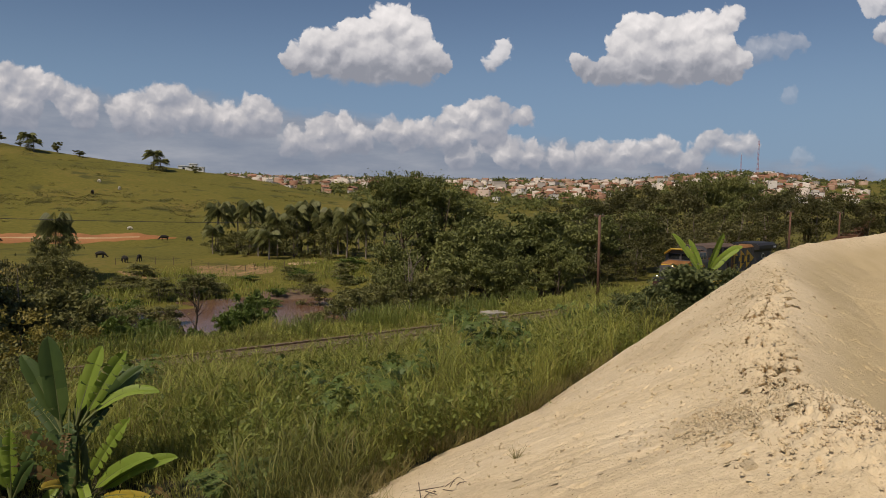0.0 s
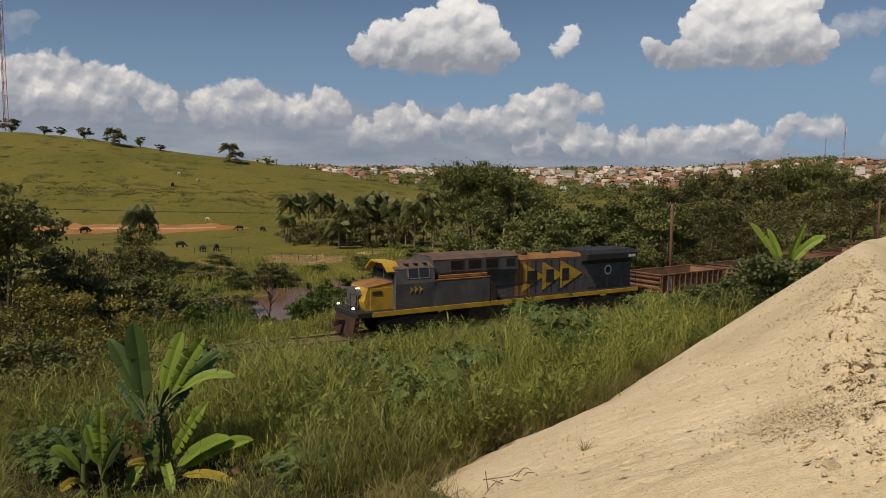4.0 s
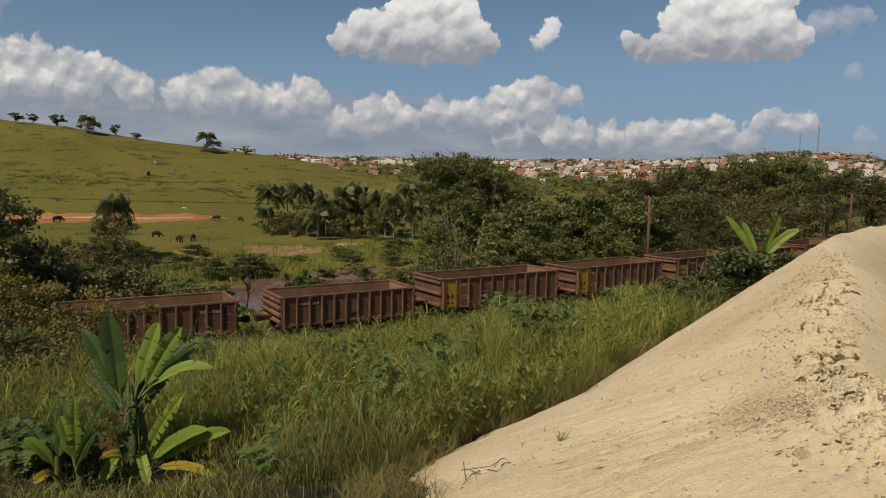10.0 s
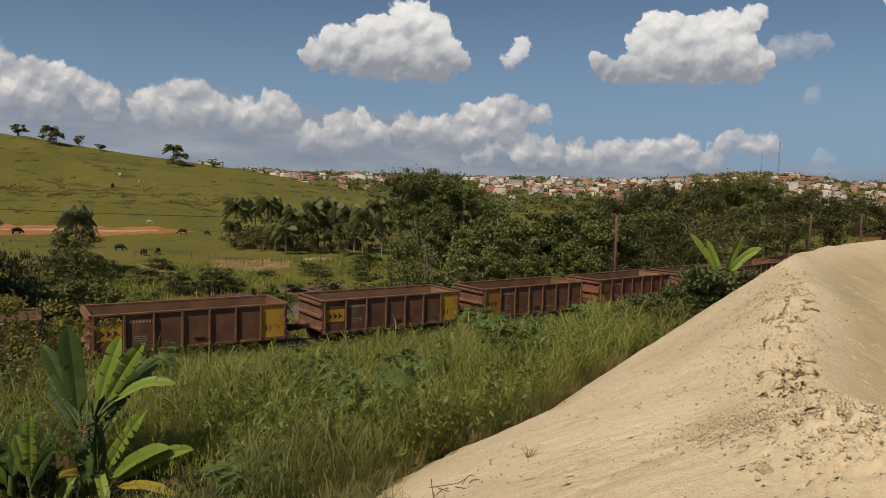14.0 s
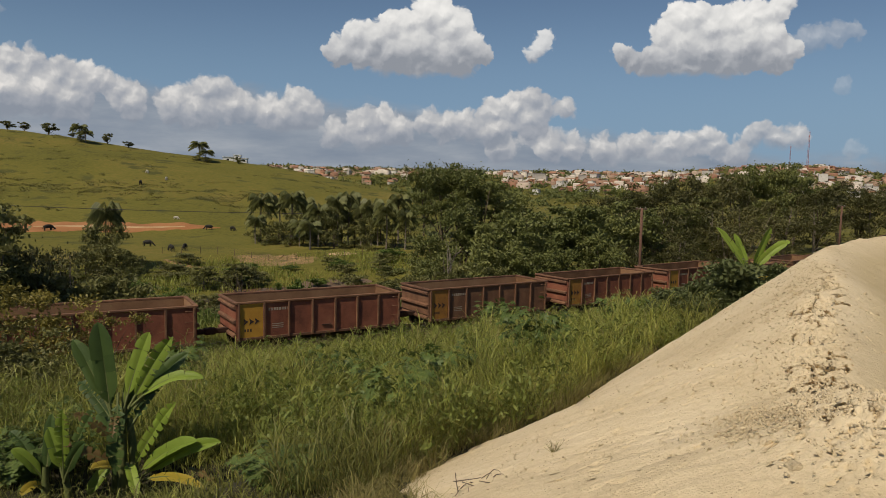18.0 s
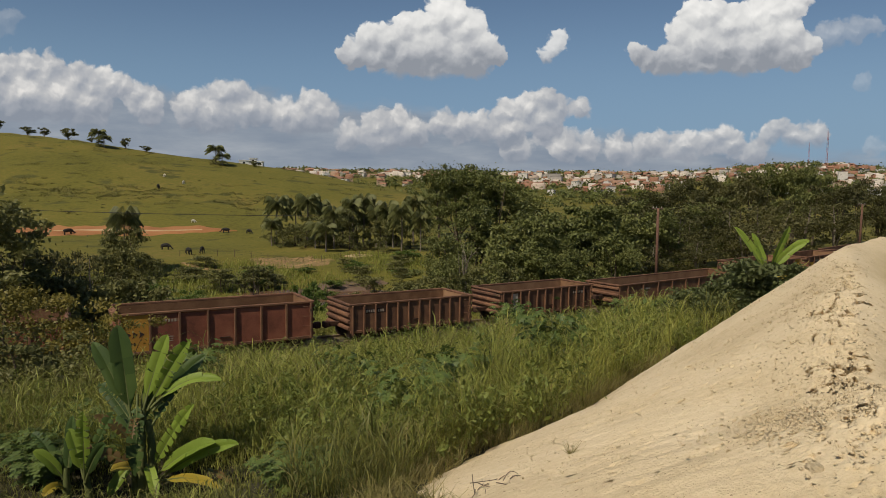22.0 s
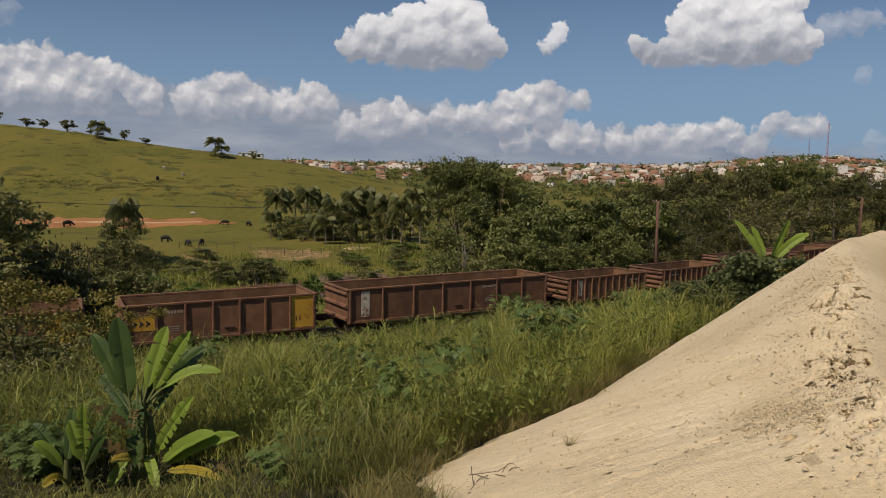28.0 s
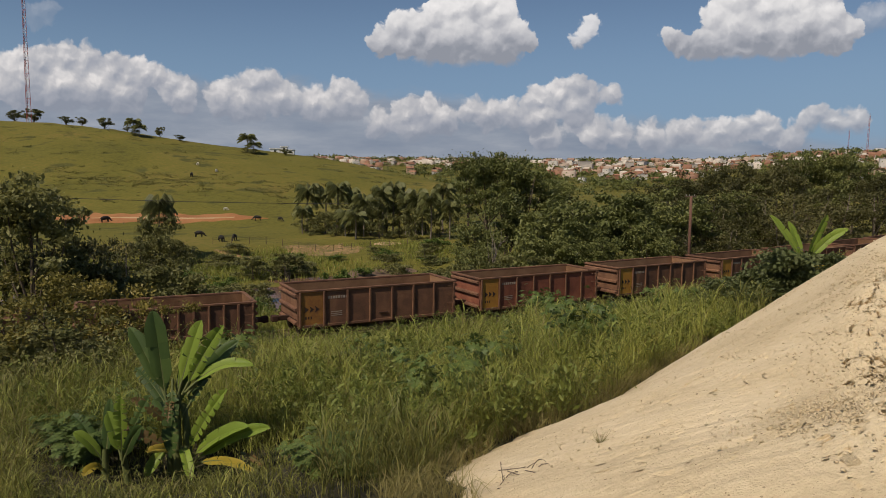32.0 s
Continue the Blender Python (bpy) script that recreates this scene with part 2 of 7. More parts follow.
M["rust_dark"] = material("rust_dark", [(0.3, (0.03, 0.018, 0.014)), (0.6, (0.07, 0.036, 0.025))], 2.0, 0.9, bump=0.3, spec=0.2)
M["rust_orange"] = material("rust_orange", [(0.3, (0.14, 0.055, 0.02)), (0.5, (0.27, 0.115, 0.03)), (0.75, (0.34, 0.16, 0.05))], 1.6, 0.8, bump=0.2, spec=0.2)
M["yellow_old"] = material("yellow_old", [(0.3, (0.24, 0.11, 0.025)), (0.46, (0.47, 0.26, 0.032)), (0.75, (0.56, 0.33, 0.045))], 1.7, 0.7, bump=0.15, spec=0.25)
M["plate_white"] = material("plate_white", [(0.36, (0.16, 0.07, 0.04)), (0.5, (0.5, 0.42, 0.33)), (0.7, (0.62, 0.58, 0.5))], 3.0, 0.7, bump=0.1)
M["ink"] = material("ink", [(0.3, (0.03, 0.02, 0.016)), (0.7, (0.06, 0.035, 0.025))], 3, 0.8, bump=0)
M["mark"] = material("mark", [(0.3, (0.2, 0.13, 0.09)), (0.7, (0.42, 0.36, 0.29))], 5, 0.8, bump=0)
M["steel"] = material("steel", [(0.3, (0.15, 0.095, 0.06)), (0.7, (0.34, 0.25, 0.17))], 5, 0.6, metal=0.15, bump=0.1)
M["loco_blue"] = material("loco_blue", [(0.3, (0.050, 0.049, 0.056)), (0.52, (0.088, 0.082, 0.084)), (0.76, (0.16, 0.12, 0.092))], 0.9, 0.6, bump=0.06, spec=0.4)
M["loco_black"] = material("loco_black", [(0.3, (0.012, 0.012, 0.014)), (0.7, (0.035, 0.032, 0.032))], 1.5, 0.6, bump=0.08)
M["loco_dust"] = material("loco_dust", [(0.3, (0.07, 0.05, 0.04)), (0.55, (0.13, 0.085, 0.06)), (0.8, (0.19, 0.12, 0.08))], 1.2, 0.85, bump=0.1)
M["loco_yellow"] = material("loco_yellow", [(0.28, (0.24, 0.125, 0.03)), (0.5, (0.46, 0.28, 0.028)), (0.78, (0.60, 0.38, 0.035))], 1.0, 0.5, bump=0.05, spec=0.4)
M["loco_rusty"] = material("loco_rusty", [(0.3, (0.16, 0.07, 0.025)), (0.6, (0.30, 0.14, 0.045)), (0.8, (0.36, 0.2, 0.07))], 1.2, 0.75, bump=0.1)
M["underframe"] = material("underframe", [(0.3, (0.03, 0.024, 0.02)), (0.7, (0.10, 0.07, 0.055))], 3, 0.9, bump=0.3)
M["window_dark"] = material("window_dark", [(0.3, (0.008, 0.009, 0.01)), (0.7, (0.02, 0.022, 0.024))], 2, 0.08, bump=0, spec=0.6)
M["white_paint"] = material("white_paint", [(0.3, (0.5, 0.5, 0.48)), (0.7, (0.72, 0.71, 0.68))], 4, 0.5, bump=0)
M["ballast"] = material("ballast", [(0.3, (0.10, 0.075, 0.055)), (0.6, (0.2, 0.15, 0.11)), (0.8, (0.28, 0.22, 0.17))], 7, 0.95, bump=0.9, bump_scale=30)
M["sleeper"] = material("sleeper", [(0.3, (0.09, 0.06, 0.045)), (0.7, (0.2, 0.15, 0.11))], 4, 0.9, bump=0.4, stretch=(1, 5, 1))
M["concrete"] = material("concrete", [(0.3, (0.26, 0.23, 0.19)), (0.7, (0.45, 0.41, 0.36))], 4, 0.9, bump=0.3)
M["water"] = material("water", [(0.3, (0.13, 0.066, 0.042)), (0.7, (0.20, 0.11, 0.07))], 0.15, 0.16, bump=0.12, bump_scale=3, spec=0.3)
M["mud"] = material("mud", [(0.3, (0.10, 0.065, 0.042)), (0.7, (0.20, 0.13, 0.085))], 0.5, 0.9, bump=0.5, bump_scale=6)
M["dirt_red"] = material("dirt_red", [(0.3, (0.24, 0.095, 0.034)), (0.55, (0.34, 0.15, 0.055)), (0.8, (0.40, 0.22, 0.10))], 0.12, 0.95, bump=0.4, bump_scale=2)
M["dirt_pale"] = material("dirt_pale", [(0.3, (0.33, 0.2, 0.10)), (0.7, (0.50, 0.37, 0.22))], 0.2, 0.95, bump=0.4, bump_scale=2)
M["eroded"] = material("eroded", [(0.36, (0.075, 0.08, 0.02)), (0.46, (0.16, 0.12, 0.04)), (0.58, (0.32, 0.19, 0.09)), (0.75, (0.46, 0.3, 0.16))], 0.35, 0.95, bump=0.5, bump_scale=3, fine=0.5)
M["wood_grey"] = material("wood_grey", [(0.3, (0.07, 0.048, 0.034)), (0.7, (0.17, 0.12, 0.085))], 2, 0.9, bump=0.4, stretch=(4, 4, 0.5))
M["pole_rust"] = material("pole_rust", [(0.3, (0.09, 0.045, 0.03)), (0.7, (0.17, 0.09, 0.06))], 2, 0.85, bump=0.2)
M["bark"] = material("bark", [(0.3, (0.05, 0.037, 0.026)), (0.7, (0.14, 0.105, 0.075))], 5, 0.95, bump=0.7, stretch=(3, 3, 0.7))
M["bark_pale"] = material("bark_pale", [(0.3, (0.14, 0.11, 0.085)), (0.7, (0.30, 0.25, 0.2))], 5, 0.95, bump=0.5, stretch=(3, 3, 0.7))
M["cable"] = material("cable", [(0.3, (0.015, 0.015, 0.015)), (0.7, (0.03, 0.03, 0.03))], 2, 0.6, bump=0)
M["leaf_tree"] = leafy("leaf_tree", (0.06, 0.07, 0.02), (0.155, 0.168, 0.048), (0.28, 0.28, 0.09))
M["leaf_dull"] = leafy("leaf_dull", (0.05, 0.052, 0.017), (0.108, 0.102, 0.034), (0.195, 0.175, 0.062))
M["leaf_bright"] = leafy("leaf_bright", (0.05, 0.08, 0.014), (0.1, 0.145, 0.026), (0.17, 0.21, 0.042))
M["leaf_palm"] = leafy("leaf_palm", (0.07, 0.078, 0.028), (0.155, 0.162, 0.055), (0.26, 0.255, 0.10))
M["leaf_shrub"] = leafy("leaf_shrub", (0.05, 0.075, 0.018), (0.105, 0.148, 0.034), (0.20, 0.25, 0.065))
M["leaf_hill"] = leafy("leaf_hill", (0.07, 0.075, 0.03), (0.14, 0.14, 0.055), (0.25, 0.24, 0.1))
M["leaf_bush"] = leafy("leaf_bush", (0.075, 0.08, 0.026), (0.165, 0.162, 0.052), (0.28, 0.26, 0.09))
M["leaf_foot"] = leafy("leaf_foot", (0.055, 0.068, 0.024), (0.12, 0.138, 0.048), (0.23, 0.24, 0.095))
M["leaf_weed"] = leafy("leaf_weed", (0.08, 0.10, 0.022), (0.175, 0.205, 0.042), (0.33, 0.34, 0.085))
M["leaf_autumn"] = leafy("leaf_autumn", (0.095, 0.084, 0.018), (0.205, 0.172, 0.036), (0.33, 0.25, 0.06))
M["grass"] = leafy("grass", (0.105, 0.122, 0.024), (0.265, 0.278, 0.054), (0.52, 0.49, 0.13))
# darker copy of the grass colour, for blades that shade each other
M["grass_shaded"] = leafy("grass_shaded", (0.066, 0.072, 0.018), (0.162, 0.16, 0.036), (0.33, 0.30, 0.08))
M["grass_dry"] = leafy("grass_dry", (0.12, 0.105, 0.032), (0.25, 0.21, 0.07), (0.44, 0.37, 0.15))
# leaf colours carry the light: a shaded green and a brighter sunlit copy
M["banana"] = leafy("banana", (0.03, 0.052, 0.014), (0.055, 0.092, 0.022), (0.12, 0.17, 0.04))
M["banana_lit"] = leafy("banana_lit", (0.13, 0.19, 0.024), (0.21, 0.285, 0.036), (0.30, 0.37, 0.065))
M["banana_yellow"] = leafy("banana_yellow", (0.22, 0.18, 0.02), (0.36, 0.27, 0.03), (0.42, 0.32, 0.08))
M["banana_dead"] = leafy("banana_dead", (0.10, 0.06, 0.022), (0.20, 0.13, 0.05), (0.32, 0.22, 0.10))
M["banana_stem"] = material("banana_stem", [(0.3, (0.07, 0.09, 0.025)), (0.7, (0.16, 0.17, 0.06))], 3, 0.6, bump=0.2, stretch=(4, 4, 0.5))
M["wall_white"] = material("wall_white", [(0.3, (0.40, 0.36, 0.32)), (0.7, (0.66, 0.62, 0.57))], 0.4, 0.9, bump=0, per_object=0.5)
M["wall_cream"] = material("wall_cream", [(0.3, (0.33, 0.23, 0.155)), (0.7, (0.52, 0.40, 0.285))], 0.4, 0.9, bump=0, per_object=0.4)
M["wall_brick"] = material("wall_brick", [(0.3, (0.30, 0.14, 0.085)), (0.7, (0.46, 0.25, 0.16))], 0.4, 0.9, bump=0, per_object=0.4)
M["town_mix"] = material("town_mix", [(0.2, (0.26, 0.13, 0.08)), (0.45, (0.34, 0.23, 0.16)), (0.7, (0.54, 0.47, 0.40))], 0.4, 0.9, bump=0, island=0.8)
M["roof_tile"] = material("roof_tile", [(0.3, (0.18, 0.085, 0.05)), (0.7, (0.36, 0.18, 0.11))], 0.5, 0.9, bump=0, per_object=0.4)
M["roof_grey"] = material("roof_grey", [(0.3, (0.22, 0.2, 0.19)), (0.7, (0.4, 0.38, 0.35))], 0.5, 0.9, bump=0, per_object=0.4)
M["mast_red"] = material("mast_red", [(0.3, (0.3, 0.06, 0.045)), (0.7, (0.42, 0.1, 0.08))], 1, 0.6, bump=0)
M["cow_black"] = material("cow_black", [(0.3, (0.008, 0.007, 0.006)), (0.7, (0.022, 0.018, 0.015))], 3, 0.7, bump=0)
M["cow_white"] = material("cow_white", [(0.3, (0.45, 0.4, 0.34)), (0.7, (0.65, 0.6, 0.54))], 3, 0.8, bump=0)
lamp = bpy.data.materials.new("lamp_glow")
lamp.use_nodes = True
lamp.node_tree.nodes["Principled BSDF"].inputs["Emission Color"].default_value = (1, 0.95, 0.85, 1)
lamp.node_tree.nodes["Principled BSDF"].inputs["Emission Strength"].default_value = 2
M["lamp"] = lamp


def pasture_material():
    """Short grass with duller weedy patches, worn trails and small bare spots."""
    m = material("pasture", [(0.32, (0.064, 0.059, 0.0155)), (0.44, (0.119, 0.110, 0.023)), (0.56, (0.149, 0.129, 0.028)), (0.70, (0.208, 0.143, 0.05))],
                 0.028, 0.95, bump=0.22, bump_scale=0.9, fine=0.42, spec=0.1)
    n, lk = m.node_tree.nodes, m.node_tree.links.new
    bsdf = n["Principled BSDF"]
    base = bsdf.inputs["Base Color"].links[0].from_socket
    tc = n.new("ShaderNodeTexCoord")
    dots, ramp, mx = n.new("ShaderNodeTexNoise"), n.new("ShaderNodeValToRGB"), n.new("ShaderNodeMix")
    dots.inputs["Scale"].default_value, dots.inputs["Detail"].default_value = 0.11, 6
    ramp.color_ramp.elements[0].position, ramp.color_ramp.elements[1].position = 0.58, 0.66
    lk(tc.outputs["Object"], dots.inputs["Vector"])
    lk(dots.outputs["Fac"], ramp.inputs[0])
    mx.data_type = "RGBA"
    lk(ramp.outputs[0], mx.inputs[0])
    lk(base, mx.inputs[6])
    mx.inputs[7].default_value = (0.075, 0.075, 0.022, 1)
    lk(mx.outputs[2], bsdf.inputs["Base Color"])
    return m


M["pasture"] = pasture_material()


def sand_material():
    """Pale dry sand: moist and dusty patches, crumbs in relief, dark specks of dirt and dry litter; shade tinted into
    the hollow.
    """
    m = material("sand", [(0.28, (0.485, 0.378, 0.232)), (0.5, (0.63, 0.508, 0.332)), (0.74, (0.72, 0.597, 0.415))], 0.8, 0.97, bump=0, fine=0.4, bump_scale=14, spec=0.1)
    n, lk = m.node_tree.nodes, m.node_tree.links.new
    bsdf = n["Principled BSDF"]
    base = bsdf.inputs["Base Color"].links[0].from_socket
    tc = n.new("ShaderNodeTexCoord")
    warp = n.new("ShaderNodeTexNoise")
    warp.inputs["Scale"].default_value, warp.inputs["Detail"].default_value = 16, 3
    lk(tc.outputs["Object"], warp.inputs["Vector"])
    move = n.new("ShaderNodeVectorMath")
    move.operation = "MULTIPLY_ADD"
    lk(warp.outputs["Color"], move.inputs[0])
    move.inputs[1].default_value = (0.05, 0.05, 0.05)
    lk(tc.outputs["Object"], move.inputs[2])
    patch = n.new("ShaderNodeTexNoise")
    patch.inputs["Scale"].default_value, patch.inputs["Detail"].default_value = 1.7, 5
    lk(tc.outputs["Object"], patch.inputs["Vector"])

    def ramped(src, lo, hi, a, b):
        r = n.new("ShaderNodeMapRange")
        r.inputs["From Min"].default_value, r.inputs["From Max"].default_value = lo, hi
        r.inputs["To Min"].default_value, r.inputs["To Max"].default_value = a, b
        lk(src, r.inputs["Value"])
        return r.outputs[0]

    def times(a, b):
        nd = n.new("ShaderNodeMath")
        nd.operation = "MULTIPLY"
        lk(a, nd.inputs[0])
        lk(b, nd.inputs[1])
        return nd.outputs[0]
    col = base
    for scale, size, keep, tint in ((9.0, 0.19, 0.50, (0.20, 0.14, 0.08)), (24.0, 0.26, 0.42, (0.20, 0.14, 0.08))):
        vo = n.new("ShaderNodeTexVoronoi")
        vo.inputs["Scale"].default_value = scale
        lk(move.outputs[0], vo.inputs["Vector"])
        spot = times(ramped(vo.outputs["Distance"], size, size * 0.75, 0, 0.85), ramped(patch.outputs["Fac"], keep, keep + 0.12, 0, 1))
        pick = n.new("ShaderNodeSeparateColor")
        lk(vo.outputs["Color"], pick.inputs[0])
        spot = times(spot, ramped(pick.outputs[0], 0.76, 0.8, 0, 1))
        mx = n.new("ShaderNodeMix")
        mx.data_type = "RGBA"
        lk(spot, mx.inputs[0])
        lk(col, mx.inputs[6])
        mx.inputs[7].default_value = (*tint, 1)
        col = mx.outputs[2]
    # packed sand of the hollow, with its shade put in as a darker tint
    shade_mask, mx = n.new("ShaderNodeAttribute"), n.new("ShaderNodeMix")
    shade_mask.attribute_name = "hollow_shade"
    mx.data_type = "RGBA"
    lk(shade_mask.outputs["Fac"], mx.inputs[0])
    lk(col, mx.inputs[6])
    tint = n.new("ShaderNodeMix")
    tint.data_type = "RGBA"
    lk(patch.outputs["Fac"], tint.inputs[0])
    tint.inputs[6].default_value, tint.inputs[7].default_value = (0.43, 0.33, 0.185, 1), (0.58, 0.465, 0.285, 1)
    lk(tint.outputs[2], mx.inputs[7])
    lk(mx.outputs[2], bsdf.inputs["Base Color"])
    normal = None
    for scale, dist, strength, kind in ((11.0, 0.04, 0.30, 0), (34.0, 0.02, 0.5, 1), (110.0, 0.008, 0.6, 0)):
        tex = n.new("ShaderNodeTexVoronoi" if kind else "ShaderNodeTexNoise")
        tex.inputs["Scale"].default_value = scale
        tex.inputs["Detail"].default_value = 2.0 if kind else 6.0
        lk(move.outputs[0], tex.inputs["Vector"])
        bp = n.new("ShaderNodeBump")
        bp.inputs["Strength"].default_value, bp.inputs["Distance"].default_value = strength, dist
        lk(tex.outputs["Distance" if kind else "Fac"], bp.inputs["Height"])
        bp.invert = bool(kind)
        if normal:
            lk(normal, bp.inputs["Normal"])
        normal = bp.outputs[0]
    lk(normal, bsdf.inputs["Normal"])
    return m


M["sand"] = sand_material()
# soil colour taken near black to paint the shade between grass blades
M["humus_shade"] = material("humus_shade", [(0.3, (0.018, 0.016, 0.008)), (0.7, (0.05, 0.042, 0.02))], 1.5, 0.95, bump=0.5)
M["hill_weed"] = leafy("hill_weed", (0.10, 0.095, 0.03), (0.15, 0.14, 0.042), (0.20, 0.18, 0.06))




# ---- mesh helpers ----
def quick_mesh(name, verts, *faces):
    """A mesh from arrays: verts (n, 3), and any number of face arrays (m, k)."""
    me = bpy.data.meshes.new(name)
    verts = np.asarray(verts, dtype=np.float32)
    faces = [np.asarray(f, dtype=np.int32) for f in faces if len(f)]
    me.vertices.add(len(verts))
    me.vertices.foreach_set("co", verts.ravel())
    loops = np.concatenate([f.ravel() for f in faces])
    sizes = np.concatenate([np.full(len(f), f.shape[1], dtype=np.int32) for f in faces])
    me.loops.add(len(loops))
    me.loops.foreach_set("vertex_index", loops)
    me.polygons.add(len(sizes))
    me.polygons.foreach_set("loop_start", np.concatenate([[0], np.cumsum(sizes)[:-1]]).astype(np.int32))
    me.polygons.foreach_set("loop_total", sizes)
    me.update(calc_edges=True)
    return me


def put(name, me, mat, parent=None, label="", smooth=False):
    if mat and not me.materials:
        me.materials.append(M[mat])
    if smooth:
        me.shade_smooth()
    ob = new(name, me)
    ob.parent = parent
    if label:
        ob["label"] = label
    return ob


def part(name, bm, mat, parent=None, label="", smooth=False):
    me = bpy.data.meshes.new(name)
    bm.to_mesh(me)
    bm.free()
    return put(name, me, mat, parent, label, smooth)


def thing(name, m=None, label="", category="", group="", kind=""):
    ob = new(name)
    ob.empty_display_size = 0.2
    if m:
        ob.matrix_basis = m
    return tagged(ob, label, category, group, kind)


def box(bm, x0, y0, z0, x1, y1, z1, bevel=0.0, m=None):
    r = bmesh.ops.create_cube(bm, size=1)
    vs = r["verts"]
    for v in vs:
        v.co = Vector(((x0 + x1) / 2 + v.co.x * (x1 - x0), (y0 + y1) / 2 + v.co.y * (y1 - y0), (z0 + z1) / 2 + v.co.z * (z1 - z0)))
        if m:
            v.co = m @ v.co
    if bevel:
        es = list({e for v in vs for e in v.link_edges})
        bmesh.ops.bevel(bm, geom=es, offset=bevel, segments=1, affect="EDGES")
    return bm


def boxed(*a, **k):
    return box(bmesh.new(), *a, **k)


def cyl(bm, p, q, r0, r1=None, n=10):
    """A tapered cylinder from p to q."""
    p, q = Vector(p), Vector(q)
    turn = (q - p).to_track_quat("Z", "Y").to_matrix().to_4x4()
    bmesh.ops.create_cone(bm, cap_ends=True, segments=n, radius1=r0, radius2=r0 if r1 is None else r1, depth=(q - p).length,
                          matrix=Matrix.Translation((p + q) / 2) @ turn)
    return bm


def prism(bm, outline, y0, y1, axis="y"):
    """An outline of (x, z) pairs, extruded from y0 to y1 (axis x: pairs are (y, z))."""
    def at(a, b, c):
        return (a, c, b) if axis == "y" else (c, a, b)
    lo = [bm.verts.new(at(a, b, y0)) for a, b in outline]
    hi = [bm.verts.new(at(a, b, y1)) for a, b in outline]
    bm.faces.new(lo), bm.faces.new(hi[::-1])
    for i in range(len(lo)):
        j = (i + 1) % len(lo)
        bm.faces.new((lo[j], lo[i], hi[i], hi[j]))
    bmesh.ops.recalc_face_normals(bm, faces=bm.faces)
    return bm


def tube(points, radii, n=7):
    """Verts and quads of a bent tapered tube."""
    pts = np.asarray(points, dtype=float)
    tang = np.gradient(pts, axis=0)
    tang /= np.linalg.norm(tang, axis=1)[:, None] + 1e-9
    up = np.where(np.abs(tang[:, 2:3]) > 0.9, [[1.0, 0, 0]], [[0, 0, 1.0]])
    a = np.cross(tang, up)
    a /= np.linalg.norm(a, axis=1)[:, None] + 1e-9
    b = np.cross(tang, a)
    ang = np.linspace(0, 2 * np.pi, n, endpoint=False)
    v = pts[:, None] + np.asarray(radii)[:, None, None] * (np.cos(ang)[None, :, None] * a[:, None] + np.sin(ang)[None, :, None] * b[:, None])
    i, j = np.meshgrid(np.arange(len(pts) - 1), np.arange(n), indexing="ij")
    k = (j + 1) % n
    f = np.stack([i * n + j, i * n + k, (i + 1) * n + k, (i + 1) * n + j], -1).reshape(-1, 4)
    return v.reshape(-1, 3), f


def joined(pieces):
    vs, fs, o = [], [], 0
    for v, f in pieces:
        vs.append(v)
        fs.append(f + o)
        o += len(v)
    return np.concatenate(vs), np.concatenate(fs)


# ---- the line of the track and the lie of the land ----
TH, KA, Y0 = 0.593, 0.003158, 41.47
RAD = 1 / KA
CX, CY = -math.sin(TH) * RAD, Y0 + math.cos(TH) * RAD
S_LO, S_HI = -150.0, 110.0


def track(s):
    """Place and heading of the line's middle at s metres along it."""
    c = min(max(s, S_LO), S_HI)
    a = TH + KA * c
    x, y = CX + RAD * math.sin(a), CY - RAD * math.cos(a)
    return x + (s - c) * math.cos(a), y + (s - c) * math.sin(a), a


def lateral(x, y):
    """Metres from the line, positive on the near side."""
    x, y = np.asarray(x, dtype=float), np.asarray(y, dtype=float)
    a = np.arctan2(x - CX, -(y - CY))
    n = np.hypot(x - CX, y - CY) - RAD
    for lim, far in ((S_HI, a > TH + KA * S_HI), (S_LO, a < TH + KA * S_LO)):
        px, py, al = track(lim)
        n = np.where(far, (x - px) * math.sin(al) - (y - py) * math.cos(al), n)
    return n


def smooth(a, b, v):
    t = np.clip((v - a) / (b - a), 0, 1)
    return t * t * (3 - 2 * t)


def wavy(x, y, scale, seed=0.0):
    """Cheap smooth unevenness, about -1 to 1."""
    x, y = x / scale + seed, y / scale - seed
    return (np.sin(x * 1.7 + 1.3 * np.sin(y * 1.1)) + np.sin(y * 2.1 + 1.7 * np.sin(x * 0.9 + 2)) + np.sin((x + y) * 1.3 + seed)) / 3


